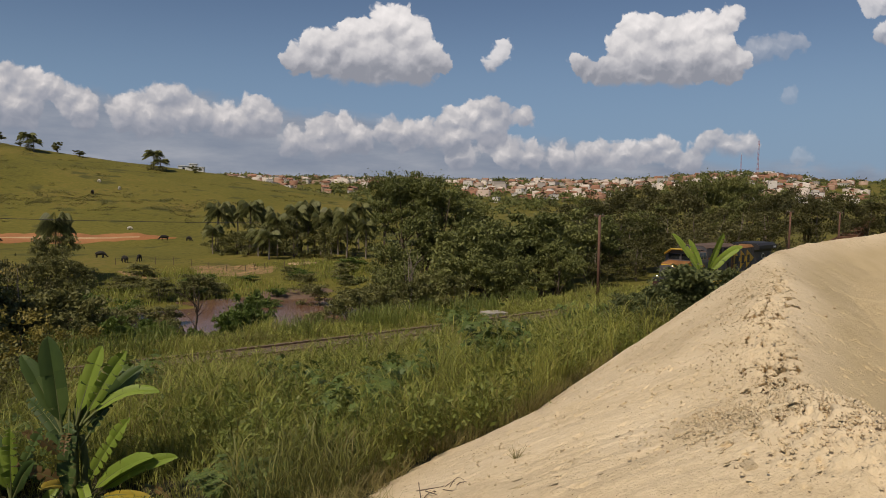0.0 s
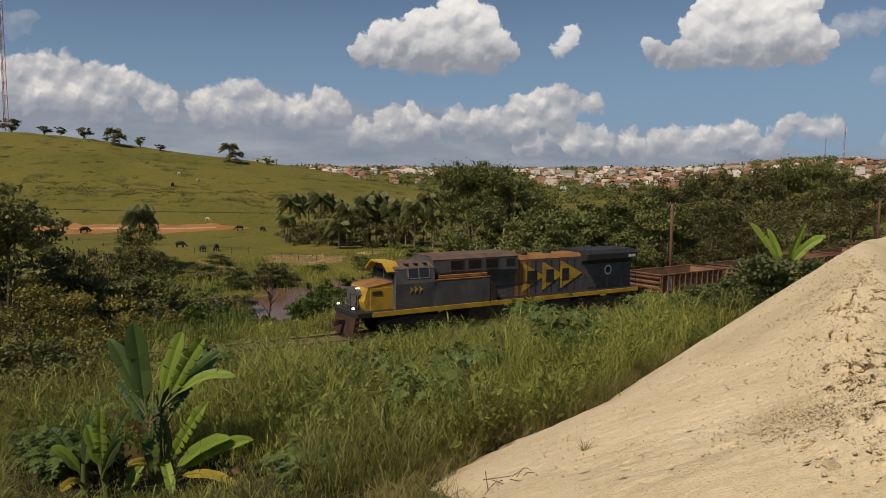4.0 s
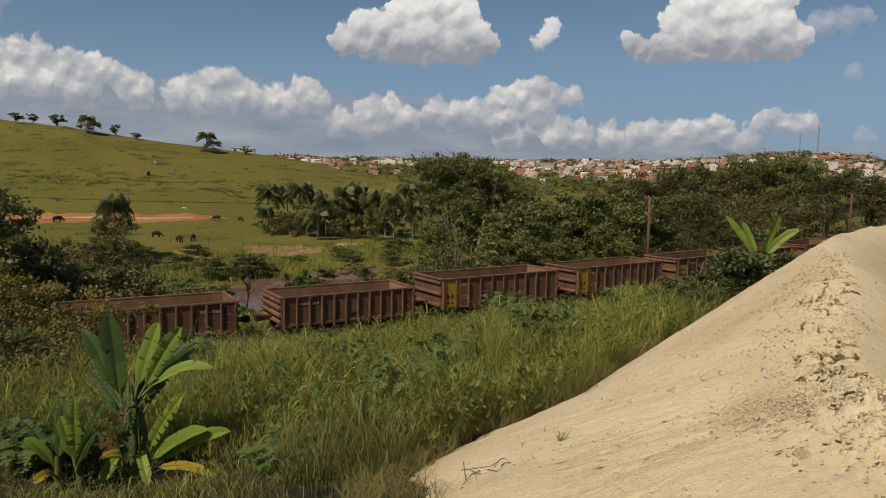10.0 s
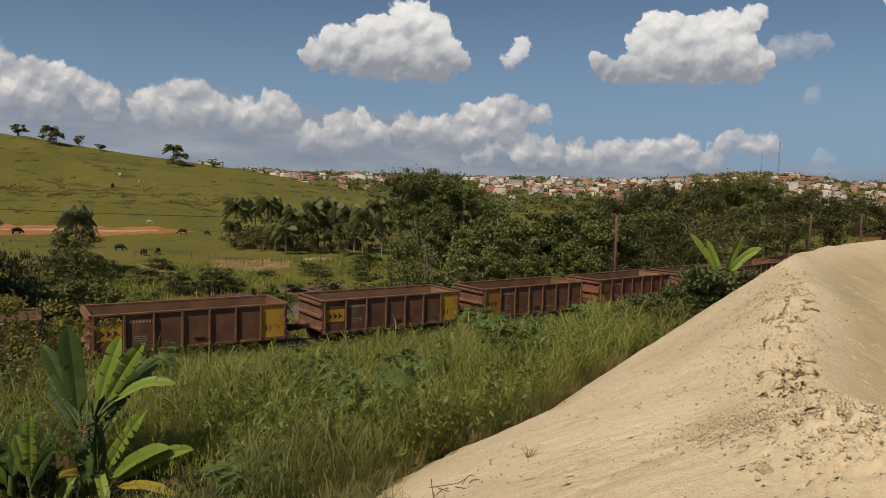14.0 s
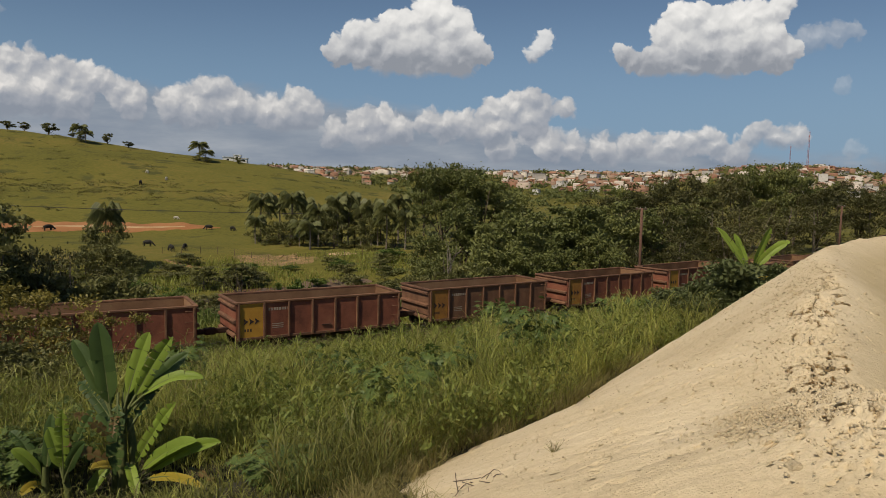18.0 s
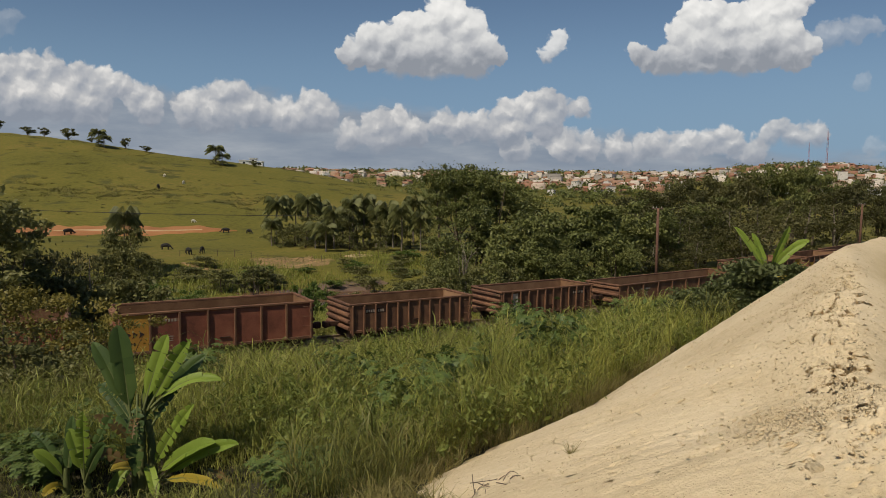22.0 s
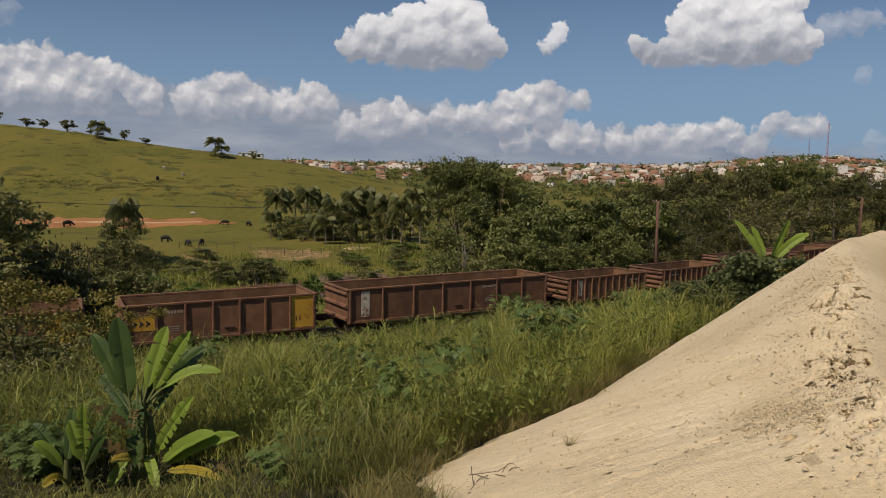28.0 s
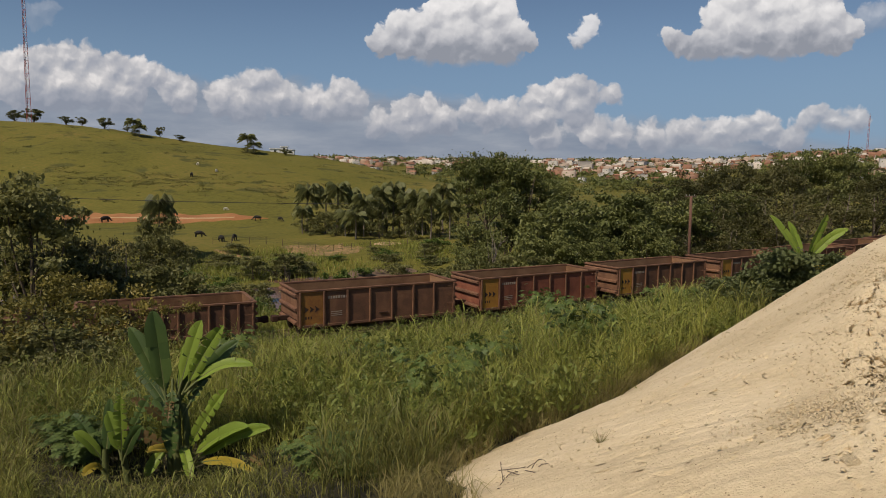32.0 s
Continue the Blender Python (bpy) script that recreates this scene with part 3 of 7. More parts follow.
def ground(x, y):
    x, y = np.asarray(x, dtype=float), np.asarray(y, dtype=float)
    n = lateral(x, y)
    lift = 0.5 * np.clip(x - 0.5, 0, 14) * smooth(12, 18, n)
    z = np.interp(n + lift, [-92, -84, -52, -47, -42, -27, -20, -9, -4.5, -2.6, 2.6, 4.2, 7, 10, 16, 22, 27, 31, 35, 60],
                  [-5.0, -6.0, -6.3, -6.9, -7.6, -7.6, -4.4, -1.2, -0.75, -0.28, -0.28, -0.2, 0.55, 1.1, 2.1, 3.1, 4.2, 5.3, 6.7, 6.8])
    along = (np.arctan2(x - CX, -(y - CY)) - TH) / KA
    dry = smooth(22, 48, along) * (n < -4.5)
    z = z + dry * (np.maximum(z, np.interp(n, [-60, -20, -9], [-4.5, -2.6, -1.2])) - z)
    edge = np.interp(y, [0, 4, 8.7, 10.4, 12.2, 14.8, 18.6, 24.4], [2.5, 0.8, -0.13, 0.63, 1.57, 3.0, 5.4, 9.1])
    z = z - 1.3 * smooth(0.25, 2.0, x - edge) * (1 - smooth(24, 30, y)) * smooth(2, 5, y)
    r = np.maximum(y, 1.0)
    u = np.clip(x / r, -1.6, 1.6)
    front = smooth(20, 80, y)
    # grazing hill
    top = np.interp(u, [-1.2, -0.8, -0.65, -0.525, -0.36, -0.235, -0.152, -0.07, -0.036, 0.04, 0.1], [34, 33, 30.6, 25.7, 19.3, 14.4, 9.7, 5.4, 3.0, -2.5, -5])
    crest = np.interp(u, [-0.65, -0.3, -0.15, -0.03], [315, 305, 280, 250])
    t = np.clip((y - 165) / (crest - 165), 0, 1)
    hill = (top + 5) * (0.75 * t + 0.25 * t * t * (3 - 2 * t))
    hill = hill * (1 - 0.7 * smooth(crest + 30, crest + 260, y))
    # far hills with the town
    ft = np.interp(u, [-1.2, -0.65, -0.25, -0.05, 0.08, 0.2, 0.3, 0.45, 0.55, 0.65, 0.8, 1.2], [24, 28, 35, 34, 34, 38, 37, 52, 56, 46, 44, 40])
    far = (ft + 5) * smooth(520, 1250, y) * (1 + 0.05 * wavy(x, y, 160)) + 26 * smooth(2200, 3400, y) * (0.8 + 0.5 * wavy(x, y, 420, 3))
    far = np.maximum(far, hill)
    z = z + front * far
    z = z + 0.12 * wavy(x, y, 5.3) * smooth(6, 10, np.abs(n)) + front * smooth(150, 220, y) * (0.7 * wavy(x, y, 23, 1) + 0.25 * wavy(x, y, 7, 2))
    # a damp hollow where the banana plants stand
    dip = 0.8 * np.exp(-((np.asarray(x, dtype=float) + 5.0) / 1.5) ** 2 - ((np.asarray(y, dtype=float) - 11.4) / 1.6) ** 2)
    return z - dip


def gz(x, y):
    return float(ground(x, y))


def ground_sheet():
    az = np.concatenate([np.linspace(-62, 62, 560, endpoint=False), np.linspace(62, 298, 60, endpoint=False)])
    rr = np.concatenate([[0.002], np.geomspace(1.5, 4700, 330)])
    A, Rr = np.meshgrid(np.radians(az), rr, indexing="ij")
    x, y = Rr * np.sin(A) + 0.4, Rr * np.cos(A) - 0.6
    z = ground(x, y)
    na, nr = A.shape
    i, j = np.meshgrid(np.arange(na), np.arange(nr - 1), indexing="ij")
    k = (i + 1) % na
    f = np.stack([i * nr + j, i * nr + j + 1, k * nr + j + 1, k * nr + j], -1).reshape(-1, 4)
    me = quick_mesh("ground", np.stack([x, y, z], -1).reshape(-1, 3), f[:, ::-1])
    return tagged(put("ground", me, "pasture", smooth=True), "green grazing land rising to a hill and wooded town slopes", "ground", kind="structure")


ground_sheet()


def ribbon(name, rows, mat, label, category, lift=0.03, across=6):
    """A strip draped on the land. rows: x, y, half width."""
    pts = np.array(rows, dtype=float)
    tt = np.linspace(0, len(pts) - 1, len(pts) * 8)
    x, y, w = (np.interp(tt, np.arange(len(pts)), pts[:, c]) for c in range(3))
    dx, dy = np.gradient(x), np.gradient(y)
    ln = np.hypot(dx, dy)
    off = np.linspace(-1, 1, across)
    jag = 1 + 0.25 * np.sin(tt * 5.1)[:, None] * np.sin(off * 2 + tt[:, None] * 2.3)
    X = x[:, None] - (dy / ln)[:, None] * off * w[:, None] * jag
    Y = y[:, None] + (dx / ln)[:, None] * off * w[:, None] * jag
    Z = ground(X, Y) + lift * (1 - np.abs(off) ** 4) + 0.03
    i, j = np.meshgrid(np.arange(len(tt) - 1), np.arange(across - 1), indexing="ij")
    f = np.stack([i * across + j, (i + 1) * across + j, (i + 1) * across + j + 1, i * across + j + 1], -1).reshape(-1, 4)
    me = quick_mesh(name, np.stack([X, Y, Z], -1).reshape(-1, 3), f[:, ::-1])
    return tagged(put(name, me, mat, smooth=True), label, category, kind="structure")


# muddy river beyond the line
def river():
    ss = np.linspace(-130, 60, 96)
    nn = np.linspace(-58.0, -22.0, 18)
    v = []
    for s in ss:
        x, y, a = track(s)
        v += [(x + n * math.sin(a), y - n * math.cos(a), -6.25) for n in nn]
    k = len(nn)
    i, j = np.meshgrid(np.arange(len(ss) - 1), np.arange(k - 1), indexing="ij")
    f = np.stack([i * k + j, (i + 1) * k + j, (i + 1) * k + j + 1, i * k + j + 1], -1).reshape(-1, 4)
    tagged(put("water", quick_mesh("water", np.array(v), f), "water"), "still muddy brown river between grassy banks", "river", kind="structure")


river()


# ---- railway line ----
def rail_line():
    ss = np.arange(S_LO + 20, 170, 1.0)
    mid = np.array([track(s) for s in ss])
    nx, ny = np.sin(mid[:, 2]), -np.cos(mid[:, 2])

    def sweep(profile):
        pr = np.array(profile)
        X = mid[:, None, 0] + nx[:, None] * pr[None, :, 0]
        Y = mid[:, None, 1] + ny[:, None] * pr[None, :, 0]
        Z = np.broadcast_to(pr[None, :, 1], X.shape)
        k = len(pr)
        i, j = np.meshgrid(np.arange(len(ss) - 1), np.arange(k - 1), indexing="ij")
        f = np.stack([i * k + j, i * k + j + 1, (i + 1) * k + j + 1, (i + 1) * k + j], -1).reshape(-1, 4)
        return np.stack([X, Y, Z], -1).reshape(-1, 3), f
    line = thing("railway_track", None, "rusty broad-gauge railway track on stony ballast", "railway track", kind="structure")
    put("ballast_bed", quick_mesh("ballast_bed", *sweep([(-2.9, -0.75), (-1.9, -0.21), (0, -0.19), (1.9, -0.21), (2.9, -0.75)])), "ballast", line)
    for g in (-0.83, 0.83):
        put("rail", quick_mesh("rail", *sweep([(g - 0.07, -0.17), (g - 0.012, -0.14), (g - 0.012, -0.05), (g - 0.035, -0.04), (g - 0.035, 0.0), (g + 0.035, 0.0),
                                               (g + 0.035, -0.04), (g + 0.012, -0.05), (g + 0.012, -0.14), (g + 0.07, -0.17)])), "steel", line)
    bm = boxed(-0.12, -1.35, -0.34, 0.12, 1.35, -0.165, 0.015)
    first = part("sleeper", bm, "sleeper", line)
    for s in np.arange(-45, 120, 0.62):
        x, y, a = track(s)
        ob = first if s == -45 else put("sleeper", first.data, None, line)
        ob.matrix_basis = pose(x, y, random.uniform(-0.012, 0.004), 0, 0, math.degrees(a) + random.uniform(-1, 1))


# ---- the heap of pale sand ----
# crest of the heap: place, height and steepness of the outer face
CREST = [(5.6, 1.6, 7.0, 0.46), (4.2, 3.2, 6.9, 0.46), (3.48, 4.6, 6.74, 0.486), (3.62, 5.3, 6.76, 0.486), (3.69, 5.8, 6.66, 0.48), (3.90, 6.4, 6.57, 0.474), (4.87, 8.35, 6.90, 0.585), (5.86, 10.0, 7.14, 0.71),
         (6.74, 12.0, 7.36, 0.82), (7.6, 13.2, 7.40, 0.82), (9.3, 15.0, 7.46, 0.8), (12.5, 17.0, 7.63, 0.8), (19, 20, 7.9, 0.8)]


def sand_height(x, y):
    best, near = np.full(x.shape, -50.0), np.full(x.shape, 1e9)
    for (ax, ay, az, am), (bx, by, bz, bm) in zip(CREST, CREST[1:]):
        dx, dy = bx - ax, by - ay
        t = np.clip(((x - ax) * dx + (y - ay) * dy) / (dx * dx + dy * dy), 0, 1)
        qx, qy = x - (ax + t * dx), y - (ay + t * dy)
        d = np.hypot(qx, qy)
        left = (dx * qy - dy * qx) > 0
        brow = (0.22 - 0.14 * smooth(9.0, 11.5, y)) * smooth(6.4, 8.4, y) * smooth(14.5, 12.5, y)
        fall = np.where(left, (am + t * (bm - am)) * np.maximum(d - brow, 0) + 0.12 * np.minimum(d, brow), 0.50 * np.minimum(d, 1.25) + 0.06 * d)
        fall = np.sqrt(fall ** 2 + 0.004) - 0.063
        best = np.where(d < near, az + t * (bz - az) - fall, best)
        near = np.minimum(near, d)
    return best


def crest_gap(x, y):
    near = np.full(x.shape, 1e9)
    for (ax, ay, *_), (bx, by, *_) in zip(CREST, CREST[1:]):
        dx, dy = bx - ax, by - ay
        t = np.clip(((x - ax) * dx + (y - ay) * dy) / (dx * dx + dy * dy), 0, 1)
        near = np.minimum(near, np.hypot(x - (ax + t * dx), y - (ay + t * dy)))
    return near


def sand_side(x, y):
    """Positive on the slope that falls to the line, negative towards the hollow behind the crest."""
    near, side = np.full(x.shape, 1e9), np.zeros(x.shape)
    for (ax, ay, *_), (bx, by, *_) in zip(CREST, CREST[1:]):
        dx, dy = bx - ax, by - ay
        t = np.clip(((x - ax) * dx + (y - ay) * dy) / (dx * dx + dy * dy), 0, 1)
        qx, qy = x - (ax + t * dx), y - (ay + t * dy)
        d = np.hypot(qx, qy)
        side = np.where(d < near, np.sign(dx * qy - dy * qx), side)
        near = np.minimum(near, d)
    return side


def fractal(x, y, scale, octaves=4):
    out = np.zeros(x.shape)
    flat_x, flat_y = x.ravel(), y.ravel()
    vals = np.array([noise.fractal(Vector((a * scale, b * scale, 0.37)), 0.9, 2.1, octaves) for a, b in zip(flat_x, flat_y)])
    return vals.reshape(x.shape)


def sand_heap():
    xs = np.concatenate([np.arange(-1.5, 1.5, 0.08), np.arange(1.5, 2.7, 0.035), np.arange(2.7, 3.0, 0.021), np.arange(3.0, 5.9, 0.0115), np.arange(5.9, 7.8, 0.035), np.arange(7.8, 19, 0.12)])
    ys = np.concatenate([np.arange(1.2, 4, 0.06), np.arange(4, 5, 0.024), np.arange(5, 9.6, 0.0135), np.arange(9.6, 13, 0.04), np.arange(13, 27, 0.1)])
    X, Y = np.meshgrid(xs, ys, indexing="ij")
    Z = sand_height(X, Y)
    # clods and slumped cracks along the crest and its near end, runnels down the slope
    gap = crest_gap(X, Y)
    crumbly = np.exp(-(gap / 0.5) ** 2) * (0.45 + 0.55 * smooth(12.5, 9.0, Y)) + 0.6 * smooth(7.0, 5.4, Y) * np.exp(-(gap / 1.3) ** 2)
    side = sand_side(X, Y)
    crumbly *= np.where(side > 0, 1.0, 0.2)
    cut = np.zeros(X.shape)
    rough = fractal(X, Y, 1.5, 4)
    fine = fractal(X + 40, Y, 9.0, 3)
    split = fractal(X - 20, Y + 9, 3.4, 5)
    grit = fractal(X + 7, Y - 31, 20.0, 3)
    # trickles run straight down the slope from the crest
    flow = fractal((X * 0.36 + Y * 0.93) * 2.6, gap * 0.5, 1.0, 4)
    face = 1 - np.clip(crumbly, 0, 1)
    Z = Z + 0.05 * rough * (0.35 + 0.5 * crumbly) + 0.024 * fine * (0.12 + crumbly) + 0.009 * grit * (0.06 + crumbly)
    Z = Z + 0.035 * flow * smooth(0.3, 1.2, gap) * (side > 0)
    band = np.exp(-((gap - 0.32) / 0.22) ** 2) * (side > 0) * smooth(11.0, 8.6, Y)
    Z = Z + 0.022 * smooth(0.1, 0.3, fine) * band
    # ragged splits below the crest, a few on the face, and little pits where clods broke away
    rnd = np.random.default_rng(808)
    pits = []
    line = np.array(CREST[2:9])[:, :2]
    for c in range(230):
        t = rnd.uniform(0.5, 5.2)
        px, py = (np.interp(t, range(7), line[:, q]) for q in range(2))
        on_crest = c < 95
        away = abs(rnd.normal(0.16, 0.16)) if on_crest else rnd.uniform(0.4, 2.8)
        px, py = px - away * 0.93, py + away * 0.36 + rnd.normal(0, 0.1)
        if c > 125:  # the broken ground of the near shoulder
            px, py = rnd.uniform(2.5, 3.9), rnd.uniform(4.1, 6.1)
        turn = rnd.normal(1.12, 0.35)
        wide = 0.012 + 0.017 * rnd.uniform() ** 2 if on_crest else rnd.uniform(0.010, 0.015)
        for k in range(int(rnd.integers(3, 13 if on_crest else 5))):
            pits.append((px, py, wide * rnd.uniform(0.6, 1.5), rnd.uniform(0.10, 0.22) if on_crest else rnd.uniform(0.04, 0.09)))
            px, py = px + 0.03 * math.cos(turn) + rnd.normal(0, 0.008), py + 0.03 * math.sin(turn)
            turn += rnd.normal(0, 0.45)
    # one long split where the near shoulder breaks away
    for k in range(16):
        pits.append((3.33 + 0.012 * k + rnd.normal(0, 0.008), 5.05 + 0.03 * k, rnd.uniform(0.022, 0.04), 0.24))
    for px, py, r, deep in pits:
        i0, i1 = np.searchsorted(xs, (px - 2 * r, px + 2 * r))
        j0, j1 = np.searchsorted(ys, (py - 2.6 * r, py + 2.6 * r))
        if i1 > i0 and j1 > j0:
            d = np.hypot(X[i0:i1, j0:j1] - px, (Y[i0:i1, j0:j1] - py) * 0.7)
            hole = smooth(r * 1.2, r * 0.75, d) * deep
            cut[i0:i1, j0:j1] = np.maximum(cut[i0:i1, j0:j1], hole)
    X, Y, Z = X + 0.33 * cut, Y + 0.60 * cut, Z - 0.35 * cut
    # small slumps, pock marks and short cracks on the face
    Z = Z - 0.03 * smooth(0.40, 0.46, fine) * smooth(0.05, 0.2, split) * face * smooth(16, 9, Y)
    Z = Z - 0.02 * smooth(0.05, 0.02, np.abs(split)) * smooth(0.25, 0.4, fine) * face
    G = ground(X, Y)
    keep = Z > G - 0.12
    Z = np.maximum(Z, G - 0.2)
    k = len(ys)
    i, j = np.meshgrid(np.arange(len(xs) - 1), np.arange(k - 1), indexing="ij")
    ok = keep[:-1, :-1] | keep[1:, 1:] | keep[:-1, 1:] | keep[1:, :-1]
    f = np.stack([i * k + j, (i + 1) * k + j, (i + 1) * k + j + 1, i * k + j + 1], -1)[ok]
    me = quick_mesh("sand_mound", np.stack([X, Y, Z], -1).reshape(-1, 3), f)
    # packed smooth hollow floor behind the crest; mask that paints its shade as colour
    hollow_shade = np.where(side < 0, smooth(0.12, 0.75, gap + 0.12 * rough), 0.0)
    me.attributes.new("hollow_shade", "FLOAT", "POINT").data.foreach_set("value", hollow_shade.ravel().astype(np.float32))
    bm = bmesh.new()
    bm.from_mesh(me)
    bmesh.ops.delete(bm, geom=[v for v in bm.verts if not v.link_faces], context="VERTS")
    bm.to_mesh(me)
    bm.free()
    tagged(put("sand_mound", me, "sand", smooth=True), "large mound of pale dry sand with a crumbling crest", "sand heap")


rail_line()
sand_heap()


# ---- the train: local x runs forward, +y is the camera's side ----
def bogie(parent, x, base=1.75):
    g = new("bogie")
    g.parent, g.location = parent, (x, 0, 0)
    first = None
    for wx in (-base / 2, base / 2):
        axle = cyl(bmesh.new(), (wx, -0.95, 0.42), (wx, 0.95, 0.42), 0.075)
        part("axle", axle, "underframe", g)
        for sy in (-1, 1):
            bm = bmesh.new()
            cyl(bm, (wx, sy * 0.76, 0.42), (wx, sy * 0.90, 0.42), 0.42, n=20)
            cyl(bm, (wx, sy * 0.90, 0.42), (wx, sy * 0.945, 0.42), 0.2, 0.17, n=14)
            cyl(bm, (wx, sy * 0.72, 0.42), (wx, sy * 0.76, 0.42), 0.455, n=20)
            part("wheel", bm, "underframe", g)
    for sy in (-1, 1):
        bm = bmesh.new()
        prism(bm, [(-1.15, 0.5), (-0.75, 0.62), (-0.4, 0.3), (0.4, 0.3), (0.75, 0.62), (1.15, 0.5), (1.15, 0.66), (0.7, 0.82), (-0.7, 0.82), (-1.15, 0.66)], sy * 1.0, sy * 1.14)
        part("side_frame", bm, "rust_dark", g)
        bm = bmesh.new()
        for dx in (-0.16, 0, 0.16):
            cyl(bm, (dx, sy * 1.07, 0.34), (dx, sy * 1.07, 0.66), 0.07, n=8)
        part("spring", bm, "underframe", g)
    part("bolster", boxed(-0.2, -1.15, 0.5, 0.2, 1.15, 0.75, 0.03), "rust_dark", g)
    return g


def coupler(parent, x, sx):
    bm = boxed(min(x, x + sx * 0.75), -0.11, 0.72, max(x, x + sx * 0.75), 0.11, 0.98, 0.03)
    box(bm, min(x + sx * 0.6, x + sx * 0.95), -0.17, 0.68, max(x + sx * 0.6, x + sx * 0.95), 0.17, 1.02, 0.05)
    part("coupler", bm, "rust_dark", parent)


def arrows(parent, x0, x1, z0, z1, y, mat, n=3):
    """A row of overlapping arrowheads, as a plain emblem."""
    w = (x1 - x0) / n
    for i in range(n):
        a = x0 + i * w
        bm = prism(bmesh.new(), [(a + w, z0), (a + w * 0.15, (z0 + z1) / 2), (a + w, z1), (a + w * 0.80, (z0 + z1) / 2)], y, y + 0.008)
        part("emblem", bm, mat, parent)


def wagon(kind, length, rim, ribs, bottom, panel="", wall="rust", rear="", label=""):
    w = thing("ore_wagon", None, label, "freight wagon", "wagons of the ore train")
    h, yw = length / 2, 1.5
    floor_z = max(bottom + 0.28, 0.95)
    part("floor_pan", boxed(-h, -yw, floor_z - 0.1, h, yw, floor_z), "rust_dark", w)
    part("centre_sill", boxed(-h, -0.2, 0.62, h, 0.2, floor_z - 0.1, 0.02), "rust_dark", w)
    for sy in (1, -1):
        part("side_wall", boxed(-h, sy * yw - 0.03, bottom, h, sy * yw + 0.03, rim - 0.1), wall, w)
        part("top_rail", boxed(-h - 0.06, min(sy * (yw - 0.05), sy * (yw + 0.1)), rim - 0.11, h + 0.06, max(sy * (yw - 0.05), sy * (yw + 0.1)), rim, 0.02), "rust", w)
        part("side_sill", boxed(-h, min(sy * (yw - 0.04), sy * (yw + 0.075)), bottom - 0.02, h, max(sy * (yw - 0.04), sy * (yw + 0.075)), bottom + 0.12, 0.015), "rust", w)
        part("lining", boxed(-h + 0.07, min(sy * (yw - 0.036), sy * (yw - 0.048)), floor_z + 0.01, h - 0.07, max(sy * (yw - 0.036), sy * (yw - 0.048)), rim - 0.112), "ore_dust", w, "inner plate scoured pale by ore")
        rib = None
        for i in range(ribs):
            x = -h + length * (i + 0.5) / ribs if kind == "low" else -h + 0.12 + (length - 0.24) * i / (ribs - 1)
            if rib is None:
                rib = boxed(-0.055, min(sy * (yw + 0.03), sy * (yw + 0.13)), bottom - (0.14 if kind == "ore" else 0.0), 0.055, max(sy * (yw + 0.03), sy * (yw + 0.13)), rim - 0.1, 0.02)
                first = part("rib", rib, "rust", w)
                rib = first
            else:
                rib = put("rib", first.data, None, w)
            rib.location.x = x
    for sx in (1, -1):
        part("end_wall", boxed(min(sx * h, sx * (h - 0.06)), -yw, bottom + 0.1, max(sx * h, sx * (h - 0.06)), yw, rim - 0.1), wall, w)
        part("lining", boxed(min(sx * (h - 0.066), sx * (h - 0.078)), -yw + 0.06, floor_z + 0.01, max(sx * (h - 0.066), sx * (h - 0.078)), yw - 0.06, rim - 0.112), "ore_dust", w, "inner plate scoured pale by ore")
        part("end_rail", boxed(sx * h - 0.08, -yw - 0.02, rim - 0.11, sx * h + 0.1, yw + 0.02, rim + 0.002, 0.02), "rust", w)
        rows = 4 if kind == "ore" else 3
        for i in range(rows):
            z = bottom + 0.22 + (rim - bottom - 0.5) * i / (rows - 1)
            bm = prism(bmesh.new(), [(sx * h, z - 0.09), (sx * (h + 0.13), z - 0.05), (sx * (h + 0.13), z + 0.05), (sx * h, z + 0.12)], -yw + 0.02, yw - 0.02)
            part("end_stiffener", bm, "rust", w)
        coupler(w, sx * h, sx)
        bogie(w, sx * (h - 1.45))
        for sy in (1,):
            for k in range(4):
                z = bottom + 0.15 + k * (rim - bottom - 0.4) / 3
                bm = bmesh.new()
                cyl(bm, (-h + 0.1, yw + 0.19, z), (-h + 0.52, yw + 0.19, z), 0.014, n=6)
                cyl(bm, (-h + 0.1, yw + 0.03, z), (-h + 0.1, yw + 0.2, z), 0.014, n=6)
                cyl(bm, (-h + 0.52, yw + 0.03, z), (-h + 0.52, yw + 0.2, z), 0.014, n=6)
                if sx > 0:
                    part("grab_rung", bm, "rust", w)
                else:
                    bm.free()
    ys = yw + 0.034
    gap = (length - 0.24) / (ribs - 1)
    if panel == "tall":  # yellow field over the whole front bay
        part("painted_panel", boxed(h - 0.12 - 1.25, ys - 0.002, bottom + 0.14, h - 0.02, ys + 0.012, rim - 0.115), "yellow_old", w, "faded yellow painted panel")
        arrows(w, h - 1.2, h - 0.35, bottom + 0.55, bottom + 0.95, ys + 0.013, "ink")
        for i in range(3):
            part("lettering", boxed(h - 1.1 + i * 0.28, ys + 0.013, bottom + 0.3, h - 0.95 + i * 0.28, ys + 0.02, bottom + 0.42), "ink", w)
    elif panel == "orange":
        part("painted_panel", boxed(h - 0.12 - gap + 0.07, ys - 0.002, bottom + 0.13, h - 0.19, ys + 0.01, rim - 0.115), "yellow_bay", w, "worn yellow and rust-orange painted bay")
        arrows(w, h - 0.1 - gap * 0.85, h - 0.35, bottom + 0.75, bottom + 1.1, ys + 0.011, "ink")
        for i in range(3):
            part("lettering", boxed(h - 0.75 + i * 0.14, ys + 0.011, bottom + 0.42, h - 0.68 + i * 0.14, ys + 0.018, bottom + 0.56), "ink", w)
    elif panel == "small":
